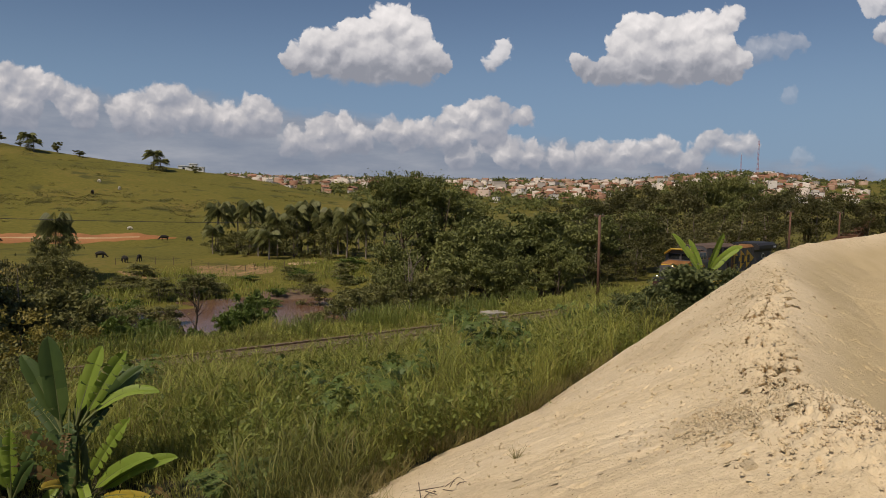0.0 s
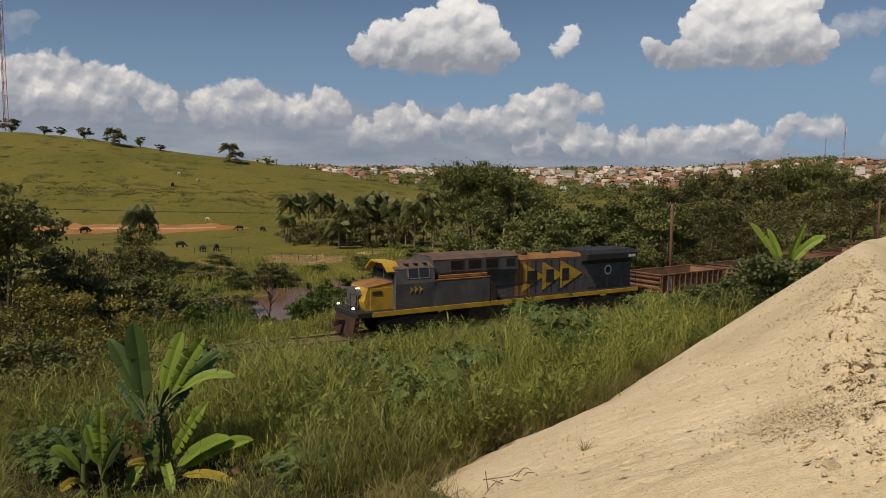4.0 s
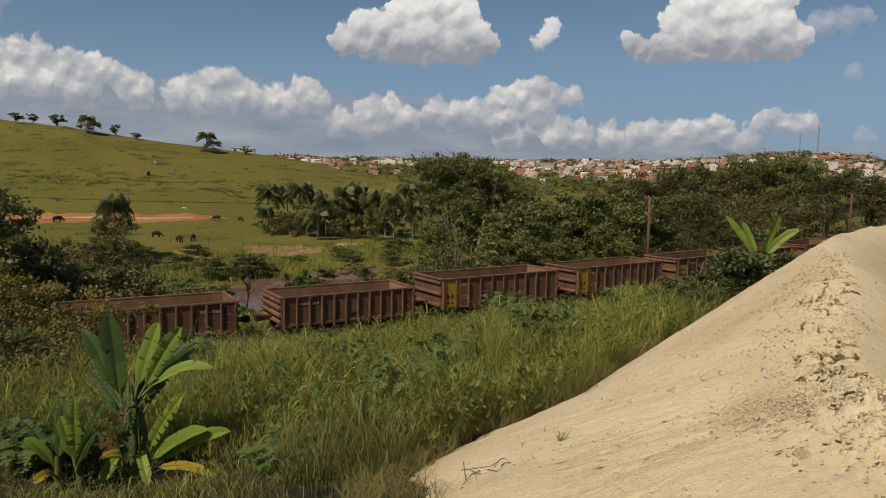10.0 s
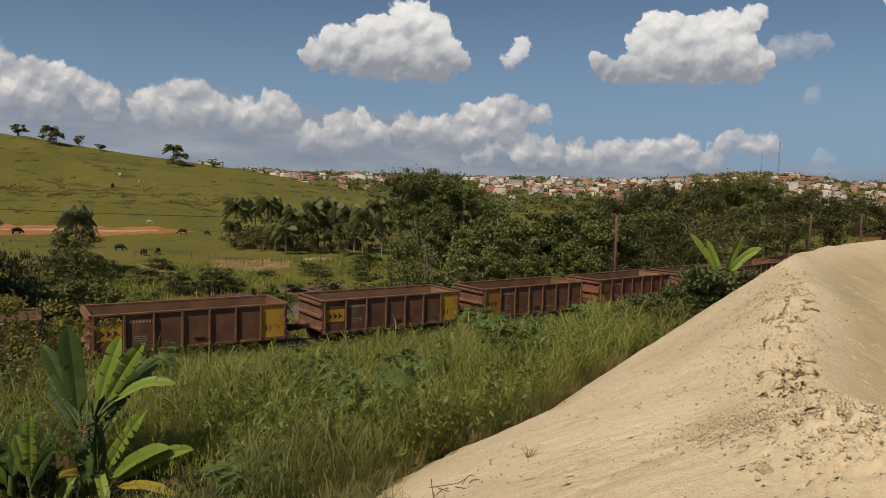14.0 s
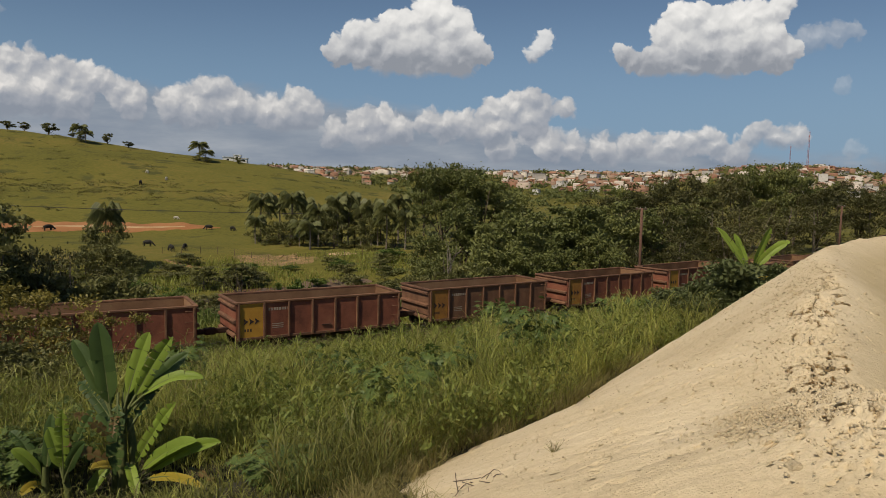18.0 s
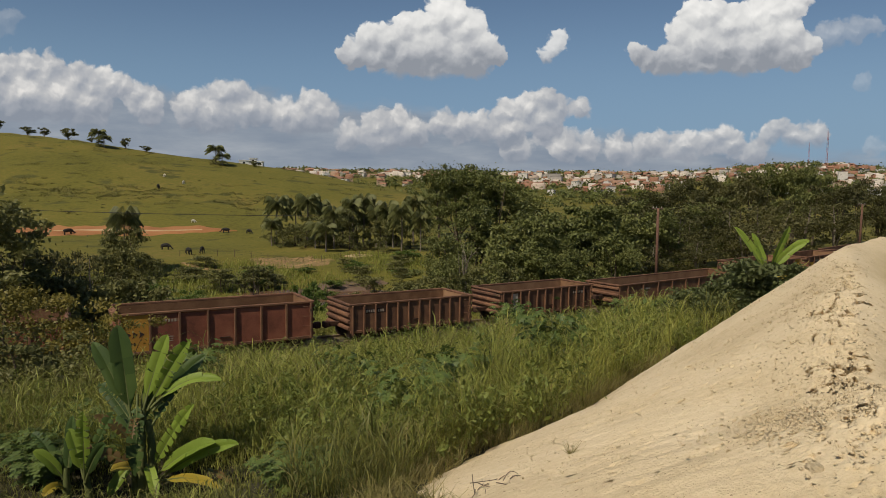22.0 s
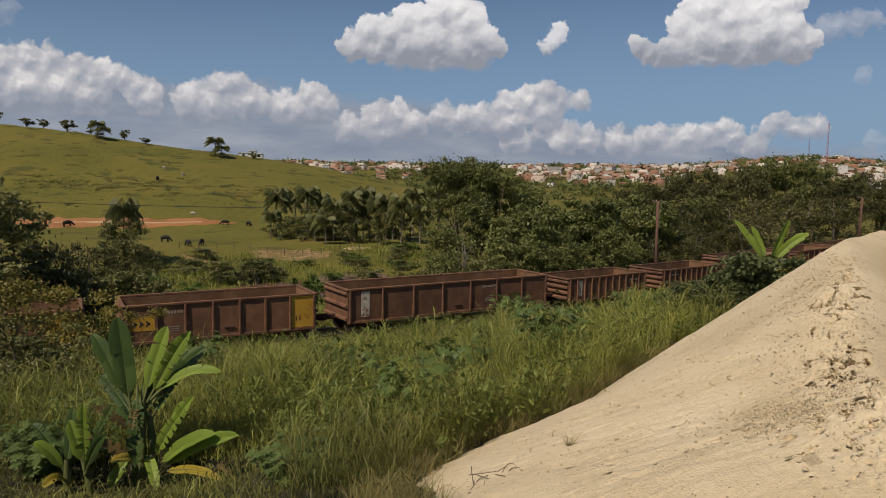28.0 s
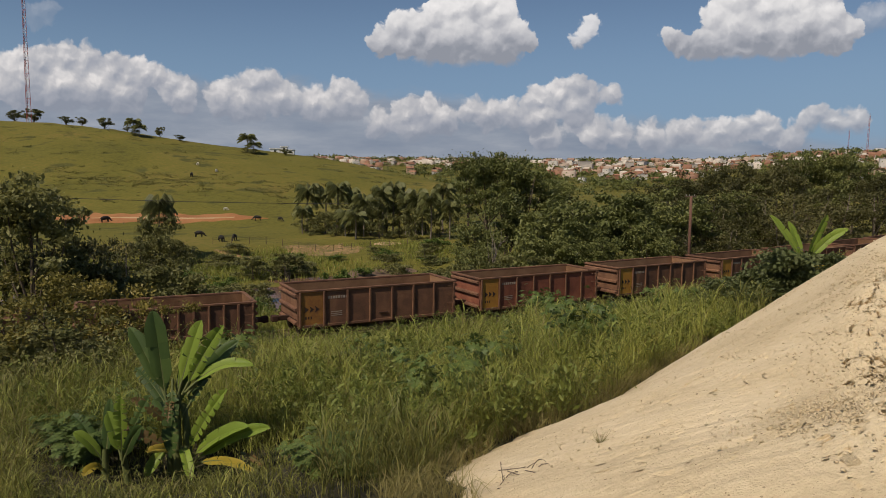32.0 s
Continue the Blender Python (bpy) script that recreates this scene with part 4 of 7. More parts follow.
        part("painted_panel", boxed(h - 0.12 - gap + 0.09, ys - 0.002, bottom + 0.62, h - 0.22, ys + 0.012, bottom + 1.3), "yellow_old", w, "small yellow panel with a dark emblem")
        arrows(w, h - 0.1 - gap * 0.85, h - 0.35, bottom + 0.78, bottom + 1.12, ys + 0.013, "ink")
    elif panel == "plate":
        part("painted_panel", boxed(h - 1.28, ys - 0.002, bottom + 0.3, h - 0.78, ys + 0.012, rim - 0.2), "plate_white", w, "flaking pale placard")
    if rear == "yellow":
        part("rear_panel", boxed(-h + 0.17, ys - 0.002, bottom + 0.14, -h + 0.07 + gap, ys + 0.012, rim - 0.115), "yellow_old", w, "plain yellow rear panel")
        for i in range(2):
            part("lettering", boxed(-h + 0.85 + i * 0.2, ys + 0.013, bottom + 0.5, -h + 0.9 + i * 0.2, ys + 0.02, bottom + 0.75), "ink", w)
    # running numbers and stencils, too worn to read
    x = h - 0.12 - gap * 1.15 if panel != "plate" else -h + gap * 2.6
    mm = "mark" if kind != "tall" else "yellow_old"
    for i in range(8):
        part("lettering", boxed(x - 0.11 - i * 0.14, ys, rim - 0.52, x - 0.02 - i * 0.14, ys + 0.006, rim - 0.38), mm, w)
    if kind != "ore":
        for i in range(3):
            part("stencil", boxed(x - 0.8, ys, bottom + 0.5 + i * 0.1, x - 0.2, ys + 0.006, bottom + 0.54 + i * 0.1), "mark", w)
    else:
        part("number_board", boxed(x - 1.25, ys - 0.004, rim - 0.58, x + 0.05, ys + 0.003, rim - 0.33), "rust_dark", w)
    # small door hatch and hooks along the lower edge
    part("hatch_bar", boxed(-0.4, ys, bottom + 0.42, 0.1, ys + 0.05, bottom + 0.47), "rust_dark", w)
    for i in range(3):
        x0 = -h + length * (0.3 + 0.2 * i)
        part("hook", boxed(x0 - 0.12, yw - 0.05, bottom - 0.22, x0 + 0.12, yw + 0.05, bottom, 0.02), "rust_dark", w)
    return w


M["yellow_bay"] = material("yellow_bay", [(0.3, (0.2, 0.085, 0.03)), (0.48, (0.36, 0.17, 0.03)), (0.75, (0.5, 0.28, 0.035))], 1.2, 0.75, bump=0.15, per_object=0.35)

ORE = dict(kind="ore", length=7.8, rim=2.12, ribs=12, bottom=0.55)
TALL = dict(kind="tall", length=9.15, rim=2.46, ribs=11, bottom=0.62)
WIDE = dict(kind="wide", length=9.1, rim=2.48, ribs=8, bottom=0.62)
SIX = dict(kind="six", length=9.2, rim=2.48, ribs=8, bottom=0.55)
PROTO = {
    "ore": wagon(panel="plate", label="rusty brown ribbed ore gondola with a flaking pale placard", **ORE),
    "ore2": wagon(panel="", wall="rust", label="rusty brown empty ribbed ore gondola", **ORE),
    "tall": wagon(panel="tall", label="rusty brown high-sided gondola with a faded yellow front panel", **TALL),
    "wide": wagon(panel="small", rear="yellow", label="rusty brown gondola with a small emblem and yellow rear panel", **WIDE),
    "six": wagon(panel="orange", label="empty rust-brown gondola with a worn yellow front bay", **SIX),
    "red": wagon(panel="orange", wall="rust_red", label="empty reddish gondola with a worn yellow front bay", **SIX),
    "low": wagon("low", 15.4, 1.85, 9, 0.42, "", label="long low rusty flat-sided gondola, empty"),
    "long": wagon("long", 13.9, 2.55, 8, 0.66, "plate", label="long high rusty gondola with a flaking white placard"),
}

# front end and length of each wagon along the train
ROLL = [("ore", 56.8, 64.8), ("ore", 67.0, 74.8), ("ore", 76.9, 84.7), ("ore2", 86.8, 94.7), ("tall", 96.4, 105.6), ("tall", 107.3, 116.5),
        ("wide", 118.3, 127.5), ("wide", 129.4, 138.5), ("six", 140.3, 149.7), ("red", 151.5, 160.7), ("red", 162.5, 171.7), ("six", 173.5, 182.8),
        ("red", 184.6, 193.9), ("red", 195.7, 205.0), ("ore2", 206.9, 214.9), ("ore", 216.9, 225.0), ("low", 227.4, 243.0), ("wide", 244.8, 253.8),
        ("wide", 255.5, 264.6), ("long", 266.3, 280.2), ("ore", 282.1, 290.0), ("ore2", 291.7, 299.9), ("six", 301.8, 310.9), ("red", 312.5, 321.8),
        ("six", 323.5, 332.9), ("six", 334.6, 343.8), ("red", 345.5, 354.7), ("six", 356.4, 365.6), ("red", 367.3, 376.5), ("six", 378.2, 387.4),
        ("wide", 389.1, 398.3), ("six", 400.0, 409.2), ("red", 410.9, 420.1)]


def travelled(t):
    """How far the train has come along the line at t seconds."""
    return 9.7457 * t + 0.012503 * (t - 16) ** 2 - 0.000245 * (t - 16) ** 3


def rolling(u, t):
    x, y, a = track(u - travelled(t))
    return pose(x, y, 0, 0, 0, math.degrees(a) + 180)


TRAIN = []
used = set()
for kind, u0, u1 in ROLL:
    u = (u0 + u1) / 2
    if kind in used:
        ob = copy_thing(PROTO[kind], rolling(u, 0))
    else:
        used.add(kind)
        ob = PROTO[kind]
        ob.matrix_basis = rolling(u, 0)
    TRAIN.append((ob, u))


# ---- the locomotive: x from -10.7 (rear) to 10.7 (front) ----
def locomotive():
    w = thing("diesel_locomotive", None, "heavy dark blue and yellow diesel locomotive coated in rust dust", "locomotive")
    F = 10.7  # x of the front platform edge; X(d) is d metres behind it

    def X(d):
        return F - d
    part("platform", boxed(-F, -1.5, 1.2, F, 1.5, 1.5, 0.03), "loco_black", w)
    for sy in (1, -1):
        part("sill_stripe", boxed(-F + 0.02, sy * 1.53 - 0.03, 1.22, F - 0.9, sy * 1.53 + 0.03, 1.49, 0.01), "loco_yellow", w, "yellow sill stripe")
    # nose and cab
    nose = prism(bmesh.new(), [(X(0.75), 1.5), (X(0.62), 2.0), (X(0.85), 2.75), (X(2.5), 2.98), (X(2.5), 1.5)], -1.05, 1.05)
    part("nose", nose, "loco_yellow", w, "yellow nose")
    part("nose_panel", prism(bmesh.new(), [(-1.06, 1.55), (-1.06, 2.6), (-0.2, 2.72), (0.55, 2.35), (-0.1, 1.55)], X(0.78), X(0.55), "x"), "loco_blue", w, "dark blue diagonal nose panel")
    part("nose_top", prism(bmesh.new(), [(X(0.83), 2.75), (X(0.83), 2.79), (X(2.5), 3.03), (X(2.5), 2.98)], -1.07, 1.07), "loco_rusty", w, "rust-dusted nose top")
    part("nose_door", boxed(X(0.80), -0.35, 1.55, X(0.58), 0.35, 2.5, 0.03, Matrix.Identity(4)), "loco_blue", w)
    for sy in (1, -1):
        part("nose_side", boxed(X(2.5), sy * 1.05 - 0.02, 1.5, X(1.0), sy * 1.05 + 0.025, 2.72, 0.01), "loco_yellow", w)
        part("nose_number_board", boxed(X(1.7), sy * 1.08, 2.35, X(1.1), sy * 1.1, 2.55), "ink", w)
    cab = prism(bmesh.new(), [(-1.42, 1.5), (-1.5, 2.9), (-1.36, 3.72), (-0.75, 3.97), (0.75, 3.97), (1.36, 3.72), (1.5, 2.9), (1.42, 1.5)], X(4.85), X(2.35), "x")
    part("cab", cab, "loco_blue", w)
    part("cab_roof", prism(bmesh.new(), [(-1.38, 3.70), (-0.76, 3.99), (0.76, 3.99), (1.38, 3.70), (1.36, 3.66), (0.74, 3.93), (-0.74, 3.93), (-1.36, 3.66)], X(4.9), X(2.3), "x"), "loco_dust", w)
    part("visor", prism(bmesh.new(), [(-1.35, 3.55), (-0.72, 4.02), (0.72, 4.02), (1.35, 3.55), (1.38, 3.62), (0.74, 4.1), (-0.74, 4.1), (-1.38, 3.62)], X(2.7), X(1.85), "x"), "loco_yellow", w, "yellow cab-front visor")
    for y0, y1 in ((-1.15, -0.1), (0.1, 1.15)):
        part("windscreen", boxed(X(2.36), y0, 3.12, X(2.32), y1, 3.6, 0.01), "window_dark", w, "dark windscreen pane")
    for sy in (1, -1):
        tilt = Matrix.Translation((0, sy * 1.45, 3.2)) @ Matrix.Rotation(sy * radians(9), 4, "X")
        for a, b in ((3.15, 3.78), (3.84, 4.47)):
            part("cab_window", boxed(X(b), -0.012, -0.02, X(a), 0.014, 0.52, 0.0, tilt), "window_dark", w, "dark cab side window")
        bm = bmesh.new()
        for z in (-0.05, 0.53):
            box(bm, X(4.52), -0.02, z, X(3.1), 0.022, z + 0.045, 0, tilt)
        for d in (4.50, 3.81, 3.13):
            box(bm, X(d) - 0.03, -0.02, -0.05, X(d) + 0.03, 0.023, 0.57, 0, tilt)
        part("window_frame", bm, "steel", w, "pale window frame")
        arrows(w, X(4.1), X(3.2), 2.35, 2.75, sy * 1.5 - 0.004, "loco_yellow")
    # equipment cabinet behind the cab
    part("side_cabinet", boxed(X(8.75), -1.46, 1.5, X(4.85), 1.46, 2.95, 0.02), "loco_blue", w)
    part("cabinet_shelf", boxed(X(8.75), -1.48, 2.95, X(4.87), 1.48, 3.0, 0.01), "loco_rusty", w)
    upper = prism(bmesh.new(), [(-1.12, 3.0), (-1.22, 3.3), (-1.22, 4.1), (-0.9, 4.3), (0.9, 4.3), (1.22, 4.1), (1.22, 3.3), (1.12, 3.0)], X(10.95), X(4.87), "x")
    part("upper_hood", upper, "loco_blue", w)
    part("hood_roof", prism(bmesh.new(), [(-1.24, 4.10), (-0.9, 4.32), (0.9, 4.32), (1.24, 4.10), (1.22, 4.06), (0.9, 4.28), (-0.9, 4.28), (-1.22, 4.06)], X(10.98), X(4.84), "x"), "loco_dust", w)
    for sy in (1, -1):
        for k in range(3):
            a = 6.05 + k * 1.25
            part("grille", boxed(X(a + 0.88), sy * 1.225 - 0.01, 3.45, X(a), sy * 1.225 + 0.012, 4.0), "ink", w)
            for i in range(3 if sy > 0 else 0):
                part("louvre", boxed(X(a + 0.88), sy * 1.235, 3.55 + i * 0.15, X(a), sy * 1.262, 3.57 + i * 0.15), "loco_black", w)
            bm = boxed(X(a + 0.93), sy * 1.23 - 0.01, 3.4, X(a - 0.05), sy * 1.23 + 0.03, 3.46)
            box(bm, X(a + 0.93), sy * 1.23 - 0.01, 4.0, X(a - 0.05), sy * 1.23 + 0.03, 4.05)
            part("grille_frame", bm, "loco_dust", w)
        part("vent_panel", boxed(X(10.75), sy * 1.23, 3.55, X(10.1), sy * 1.245, 3.95), "loco_black", w)
        part("air_duct", boxed(X(8.6), sy * 1.25 - 0.08, 3.02, X(5.2), sy * 1.25 + 0.1, 3.22, 0.03), "loco_rusty", w)
    part("mid_hood", boxed(X(10.95), -0.95, 1.5, X(8.75), 0.95, 3.05, 0.02), "loco_blue", w)
    # engine hood with yellow arrows
    hood = prism(bmesh.new(), [(-0.95, 1.5), (-0.95, 3.75), (-0.7, 3.98), (0.7, 3.98), (0.95, 3.75), (0.95, 1.5)], X(21.2), X(10.95), "x")
    part("engine_hood", hood, "loco_blue", w)
    part("engine_hood_roof", prism(bmesh.new(), [(-0.96, 3.78), (-0.7, 4.01), (0.7, 4.01), (0.96, 3.78), (0.95, 3.74), (0.7, 3.96), (-0.7, 3.96), (-0.95, 3.74)], X(16.6), X(10.97), "x"), "loco_rusty", w)
    for sy in (1, -1):
        y0, y1 = (0.952, 0.962) if sy > 0 else (-0.962, -0.952)
        part("dusty_bay", boxed(X(12.2), y0 - 0.001, 1.52, X(10.98), y1 - 0.004, 3.7), "loco_rusty", w)
        yb = 0.964 if sy > 0 else -0.976
        for i, (a, b) in enumerate(((11.6, 13.3), (13.2, 14.9), (14.7, 16.6))):
            tri = prism(bmesh.new(), [(X(a), 1.75), (X(b), 2.68), (X(a), 3.6)], yb, yb + 0.012 * (1 + 0.3 * i))
            part("arrow", tri, "loco_yellow", w, "yellow arrowhead")
        yb = 0.985 if sy > 0 else -0.995
        for a, b in ((11.85, 12.8), (13.4, 14.2), (14.75, 15.5)):
            # a plain dark block stands for the mark on each arrow
            bm = boxed(X(b) + 0.06, yb, 2.26, X(a) - 0.1, yb + 0.01, 3.06)
            part("emblem", bm, "loco_black", w, "dark blocky emblem shape")
        for k in range(8):
            d = 11.3 + k * 0.66
            part("hood_door_seam", boxed(X(d) - 0.012, yb - 0.03, 1.6, X(d) + 0.012, yb - 0.008, 3.68), "loco_black", w)
        for k in range(5):
            d = 17.1 + k * 0.72
            part("hood_door", boxed(X(d + 0.55), y0, 1.62, X(d), y1 + 0.012 * sy, 2.55, 0.008), "loco_blue", w)
        bm = cyl(bmesh.new(), (X(19.0), sy * 0.96, 2.75), (X(19.0), sy * 0.985, 2.75), 0.34, n=24)
        part("round_emblem", bm, "white_paint", w, "round white emblem")
        bm = cyl(bmesh.new(), (X(19.0), sy * 0.98, 2.75), (X(19.0), sy * 0.995, 2.75), 0.22, n=20)
        part("round_emblem_core", bm, "loco_black", w)
        # handrails
        for k in range(10):
            d = 9.1 + k * 1.34
            bm = cyl(bmesh.new(), (X(d), sy * 1.49, 1.45), (X(d), sy * 1.49, 2.42), 0.02, n=6)
            part("handrail_post", bm, "loco_black", w)
        bm = cyl(bmesh.new(), (X(21.3), sy * 1.49, 2.42), (X(9.0), sy * 1.49, 2.42), 0.02, n=6)
        part("handrail", bm, "loco_black", w)
        bm = cyl(bmesh.new(), (X(9.0), sy * 1.49, 2.42), (X(8.0), sy * 1.3, 3.35), 0.02, n=6)
        cyl(bm, (X(8.0), sy * 1.3, 3.35), (X(5.0), sy * 1.3, 3.35), 0.018, n=6)
        part("handrail", bm, "loco_black", w)
        part("step_well", boxed(X(9.25), sy * 1.5 - 0.05, 1.5, X(8.8), sy * 1.5 - 0.02, 2.6), "ink", w)
    # radiator with its overhanging wings
    rad = prism(bmesh.new(), [(-0.95, 3.2), (-1.0, 3.45), (-1.5, 3.55), (-1.5, 3.9), (-1.1, 4.12), (1.1, 4.12), (1.5, 3.9), (1.5, 3.55), (1.0, 3.45), (0.95, 3.2)], X(21.25), X(16.55), "x")
    part("radiator", rad, "loco_black", w)
    part("radiator_roof", prism(bmesh.new(), [(-1.5, 3.92), (-1.1, 4.15), (1.1, 4.15), (1.5, 3.92), (1.48, 3.89), (1.1, 4.1), (-1.1, 4.1), (-1.48, 3.89)], X(21.28), X(16.9), "x"), "loco_black", w)
    for i in range(5):
        part("number_mark", boxed(X(21.05) + i * 0.14, 1.503, 3.62, X(20.95) + i * 0.14, 1.512, 3.8), "white_paint", w)
    part("exhaust", cyl(bmesh.new(), (X(14.3), 0, 3.95), (X(14.3), 0, 4.25), 0.3, 0.26, 14), "loco_black", w)
    part("horn", boxed(X(12.4), -0.4, 4.0, X(12.0), 0.4, 4.2, 0.04), "ink", w)
    for k in range(3):
        part("roof_bracket", boxed(X(3.3 + 0.6 * k), 0.9, 3.88, X(3.1 + 0.6 * k), 1.15, 3.98, 0.01), "loco_black", w)
    part("antenna", cyl(bmesh.new(), (X(4.2), 0.3, 3.97), (X(4.2), 0.3, 4.3), 0.02, n=6), "loco_black", w)
    # fuel tank, trucks, pilots
    part("fuel_tank", prism(bmesh.new(), [(-1.35, 1.15), (-1.4, 0.75), (-1.15, 0.32), (1.15, 0.32), (1.4, 0.75), (1.35, 1.15)], X(15.2), X(7.3), "x"), "underframe", w)
    part("air_tank", cyl(bmesh.new(), (X(14.6), 1.2, 1.0), (X(9.5), 1.2, 1.0), 0.17, n=12), "loco_black", w)
    for cx in (X(4.0), X(17.6)):
        g = new("truck")
        g.parent, g.location = w, (cx, 0, 0)
        for sy in (1, -1):
            part("side_frame", prism(bmesh.new(), [(-2.5, 0.5), (-2.1, 0.35), (2.1, 0.35), (2.5, 0.5), (2.5, 0.8), (1.6, 1.0), (-1.6, 1.0), (-2.5, 0.8)], sy * 1.02, sy * 1.2), "underframe", g)
            for wx in (-1.95, 0, 1.95):
                bm = cyl(bmesh.new(), (wx, sy * 0.76, 0.53), (wx, sy * 0.9, 0.53), 0.53, n=22)
                cyl(bm, (wx, sy * 1.18, 0.53), (wx, sy * 1.3, 0.53), 0.2, 0.16, n=12)
                part("wheel", bm, "underframe", g)
                part("axle_box", boxed(wx - 0.25, sy * 1.18 - 0.02, 0.35, wx + 0.25, sy * 1.18 + 0.08, 0.72, 0.03), "underframe", g)
        part("bolster", boxed(-0.6, -1.1, 0.6, 0.6, 1.1, 1.2, 0.04), "underframe", g)
    for sx in (1, -1):
        part("pilot", prism(bmesh.new(), [(sx * F, 1.2), (sx * (F + 0.1), 0.7), (sx * (F + 0.2), 0.15), (sx * (F - 0.1), 0.15), (sx * (F - 0.25), 1.2)], -1.3, 1.3), "rust_dark", w)
        coupler(w, sx * (F - 0.1), sx * 0.9)
        for sy in (1, -1):
            bm = cyl(bmesh.new(), (sx * F - sx * 0.05, sy * 1.3, 1.45), (sx * F - sx * 0.05, sy * 1.3, 2.45), 0.02, n=6)
            cyl(bm, (sx * F - sx * 0.05, sy * 1.3, 2.45), (sx * F - sx * 0.05, sy * 0.5, 2.45), 0.02, n=6)
            cyl(bm, (sx * F - sx * 0.05, sy * 0.5, 1.45), (sx * F - sx * 0.05, sy * 0.5, 2.45), 0.02, n=6)
            part("end_rail", bm, "loco_black", w)
            for k in range(3):
                part("step", boxed(sx * F - 0.2 * (sx + 1) , sy * 1.35 - 0.15, 0.35 + 0.3 * k, sx * F + 0.2 * (1 - sx) , sy * 1.35 + 0.15, 0.39 + 0.3 * k), "rust_dark", w)
    for y in (-1.0, 1.0):
        part("ditch_light", cyl(bmesh.new(), (F - 0.05, y, 1.7), (F + 0.06, y, 1.7), 0.065, n=12), "lamp", w, "lit ditch light")
    for z in (2.35, 2.6):
        part("headlight", cyl(bmesh.new(), (X(0.82), 0.0, z), (X(0.6), 0.0, z), 0.065, n=12), "lamp", w, "lit headlight")
    return w


LOCO = locomotive()
LOCO_U = 32.95 + 10.7
LOCO.matrix_basis = rolling(LOCO_U, 0)


# ---- plants ----
rng = np.random.default_rng(7)


def leaf_quads(centres, size, rnd, up=0.35, ratio=0.55):
    """One folded diamond leaf at each centre; size may be an array."""
    n = len(centres)
    size = np.broadcast_to(size, n)[:, None] * rnd.uniform(0.7, 1.3, (n, 1))
    d = rnd.normal(size=(n, 3))
    d[:, 2] -= 0.25
    d /= np.linalg.norm(d, axis=1)[:, None]
    nn = rnd.normal(size=(n, 3))
    nn[:, 2] += up * 3
    side = np.cross(d, nn)
    side /= np.linalg.norm(side, axis=1)[:, None] + 1e-9
    nrm = np.cross(side, d)
    a = centres - d * size * 0.5
    b = centres + d * size * 0.5
    fold = nrm * size * 0.12
    v = np.stack([a, centres + side * size * ratio / 2 + fold, b, centres - side * size * ratio / 2 + fold], 1).reshape(-1, 3)
    return v, np.arange(n * 4).reshape(-1, 4)


def crown_points(lobes, count, rnd, hollow=0.45):
    """Leaf places in a set of ellipsoid lobes (x, y, z, rx, rz), thinned towards their middles, with ragged gaps."""
    lobes = np.array(lobes, dtype=float)
    w = lobes[:, 3] ** 2
    pick = rnd.choice(len(lobes), count, p=w / w.sum())
    L = lobes[pick]
    d = rnd.normal(size=(count, 3))
    d /= np.linalg.norm(d, axis=1)[:, None]
    r = rnd.uniform(hollow ** 3, 1, count) ** (1 / 3)
    r *= 1 + 0.16 * np.sin(d[:, 0] * 7 + L[:, 0] * 3) * np.sin(d[:, 1] * 6 + L[:, 1]) + rnd.normal(0, 0.05, count)
    p = L[:, :3] + d * r[:, None] * L[:, [3, 3, 4]]
    # leaves gather into flattened sprays, with dark gaps between them
    k = max(24, count // 80)
    c, spread = p[:k], L[:k, 3]
    own = rnd.integers(0, k, count)
    q = c[own] + rnd.normal(size=(count, 3)) * (spread[own][:, None] * np.array([0.22, 0.22, 0.10]))
    return np.where(rnd.uniform(size=(count, 1)) < 0.94, q, p)


def limb(rnd, p, q, r0, r1, bend=0.08, n=5):
    p, q = np.array(p, dtype=float), np.array(q, dtype=float)
    t = np.linspace(0, 1, n)[:, None]
    ln = np.linalg.norm(q - p)
    pts = p + (q - p) * t + np.sin(t * np.pi) * rnd.normal(0, bend * ln, 3) + np.array([0, 0, 0.06 * ln]) * np.sin(t * np.pi)
    return tube(pts, np.linspace(r0, r1, n), 6)


def tree(name, seed, height, radius, leaf, mat, count, lobes=9, base=0.3, trunk=0.16, bark="bark", flat=0.75, label="", category="tree", size=None, hollow=0.45, spread=0.62):
    rnd = np.random.default_rng(seed)
    ob = thing(name, None, label, category)
    lb = []
    for i in range(lobes):
        a = i * 2.4 + rnd.uniform(-0.4, 0.4)
        k = rnd.uniform(0.15, spread) * radius
        z = height * (base + (1 - base) * rnd.uniform(0.25, 0.86))
        rr = radius * rnd.uniform(0.30, 0.5)
        lb.append((k * math.cos(a), k * math.sin(a), z, rr, min(rr * flat, height - z)))
    lb.append((0, 0, height * 0.86, radius * 0.36, height * 0.14))
    top = lb[-1]
    put("trunk", quick_mesh("trunk", *limb(rnd, (0, 0, -0.3), (rnd.normal(0, 0.1) * radius, rnd.normal(0, 0.1) * radius, height * 0.8), trunk, trunk * 0.25, 0.04, 8)), bark, ob, smooth=True)
    for x, y, z, rx, rz in lb[:7 if category == "tree" else 3]:
        z0 = height * base * rnd.uniform(0.5, 1.1)
        put("limb", quick_mesh("limb", *limb(rnd, (x * 0.04, y * 0.04, z0), (x, y, z), trunk * 0.5, trunk * 0.1)), bark, ob, smooth=True)
    pts = crown_points(lb, count, rnd, hollow)
    put("crown", quick_mesh("crown", *leaf_quads(pts, leaf, rnd, up=0.75)), mat, ob)
    return ob


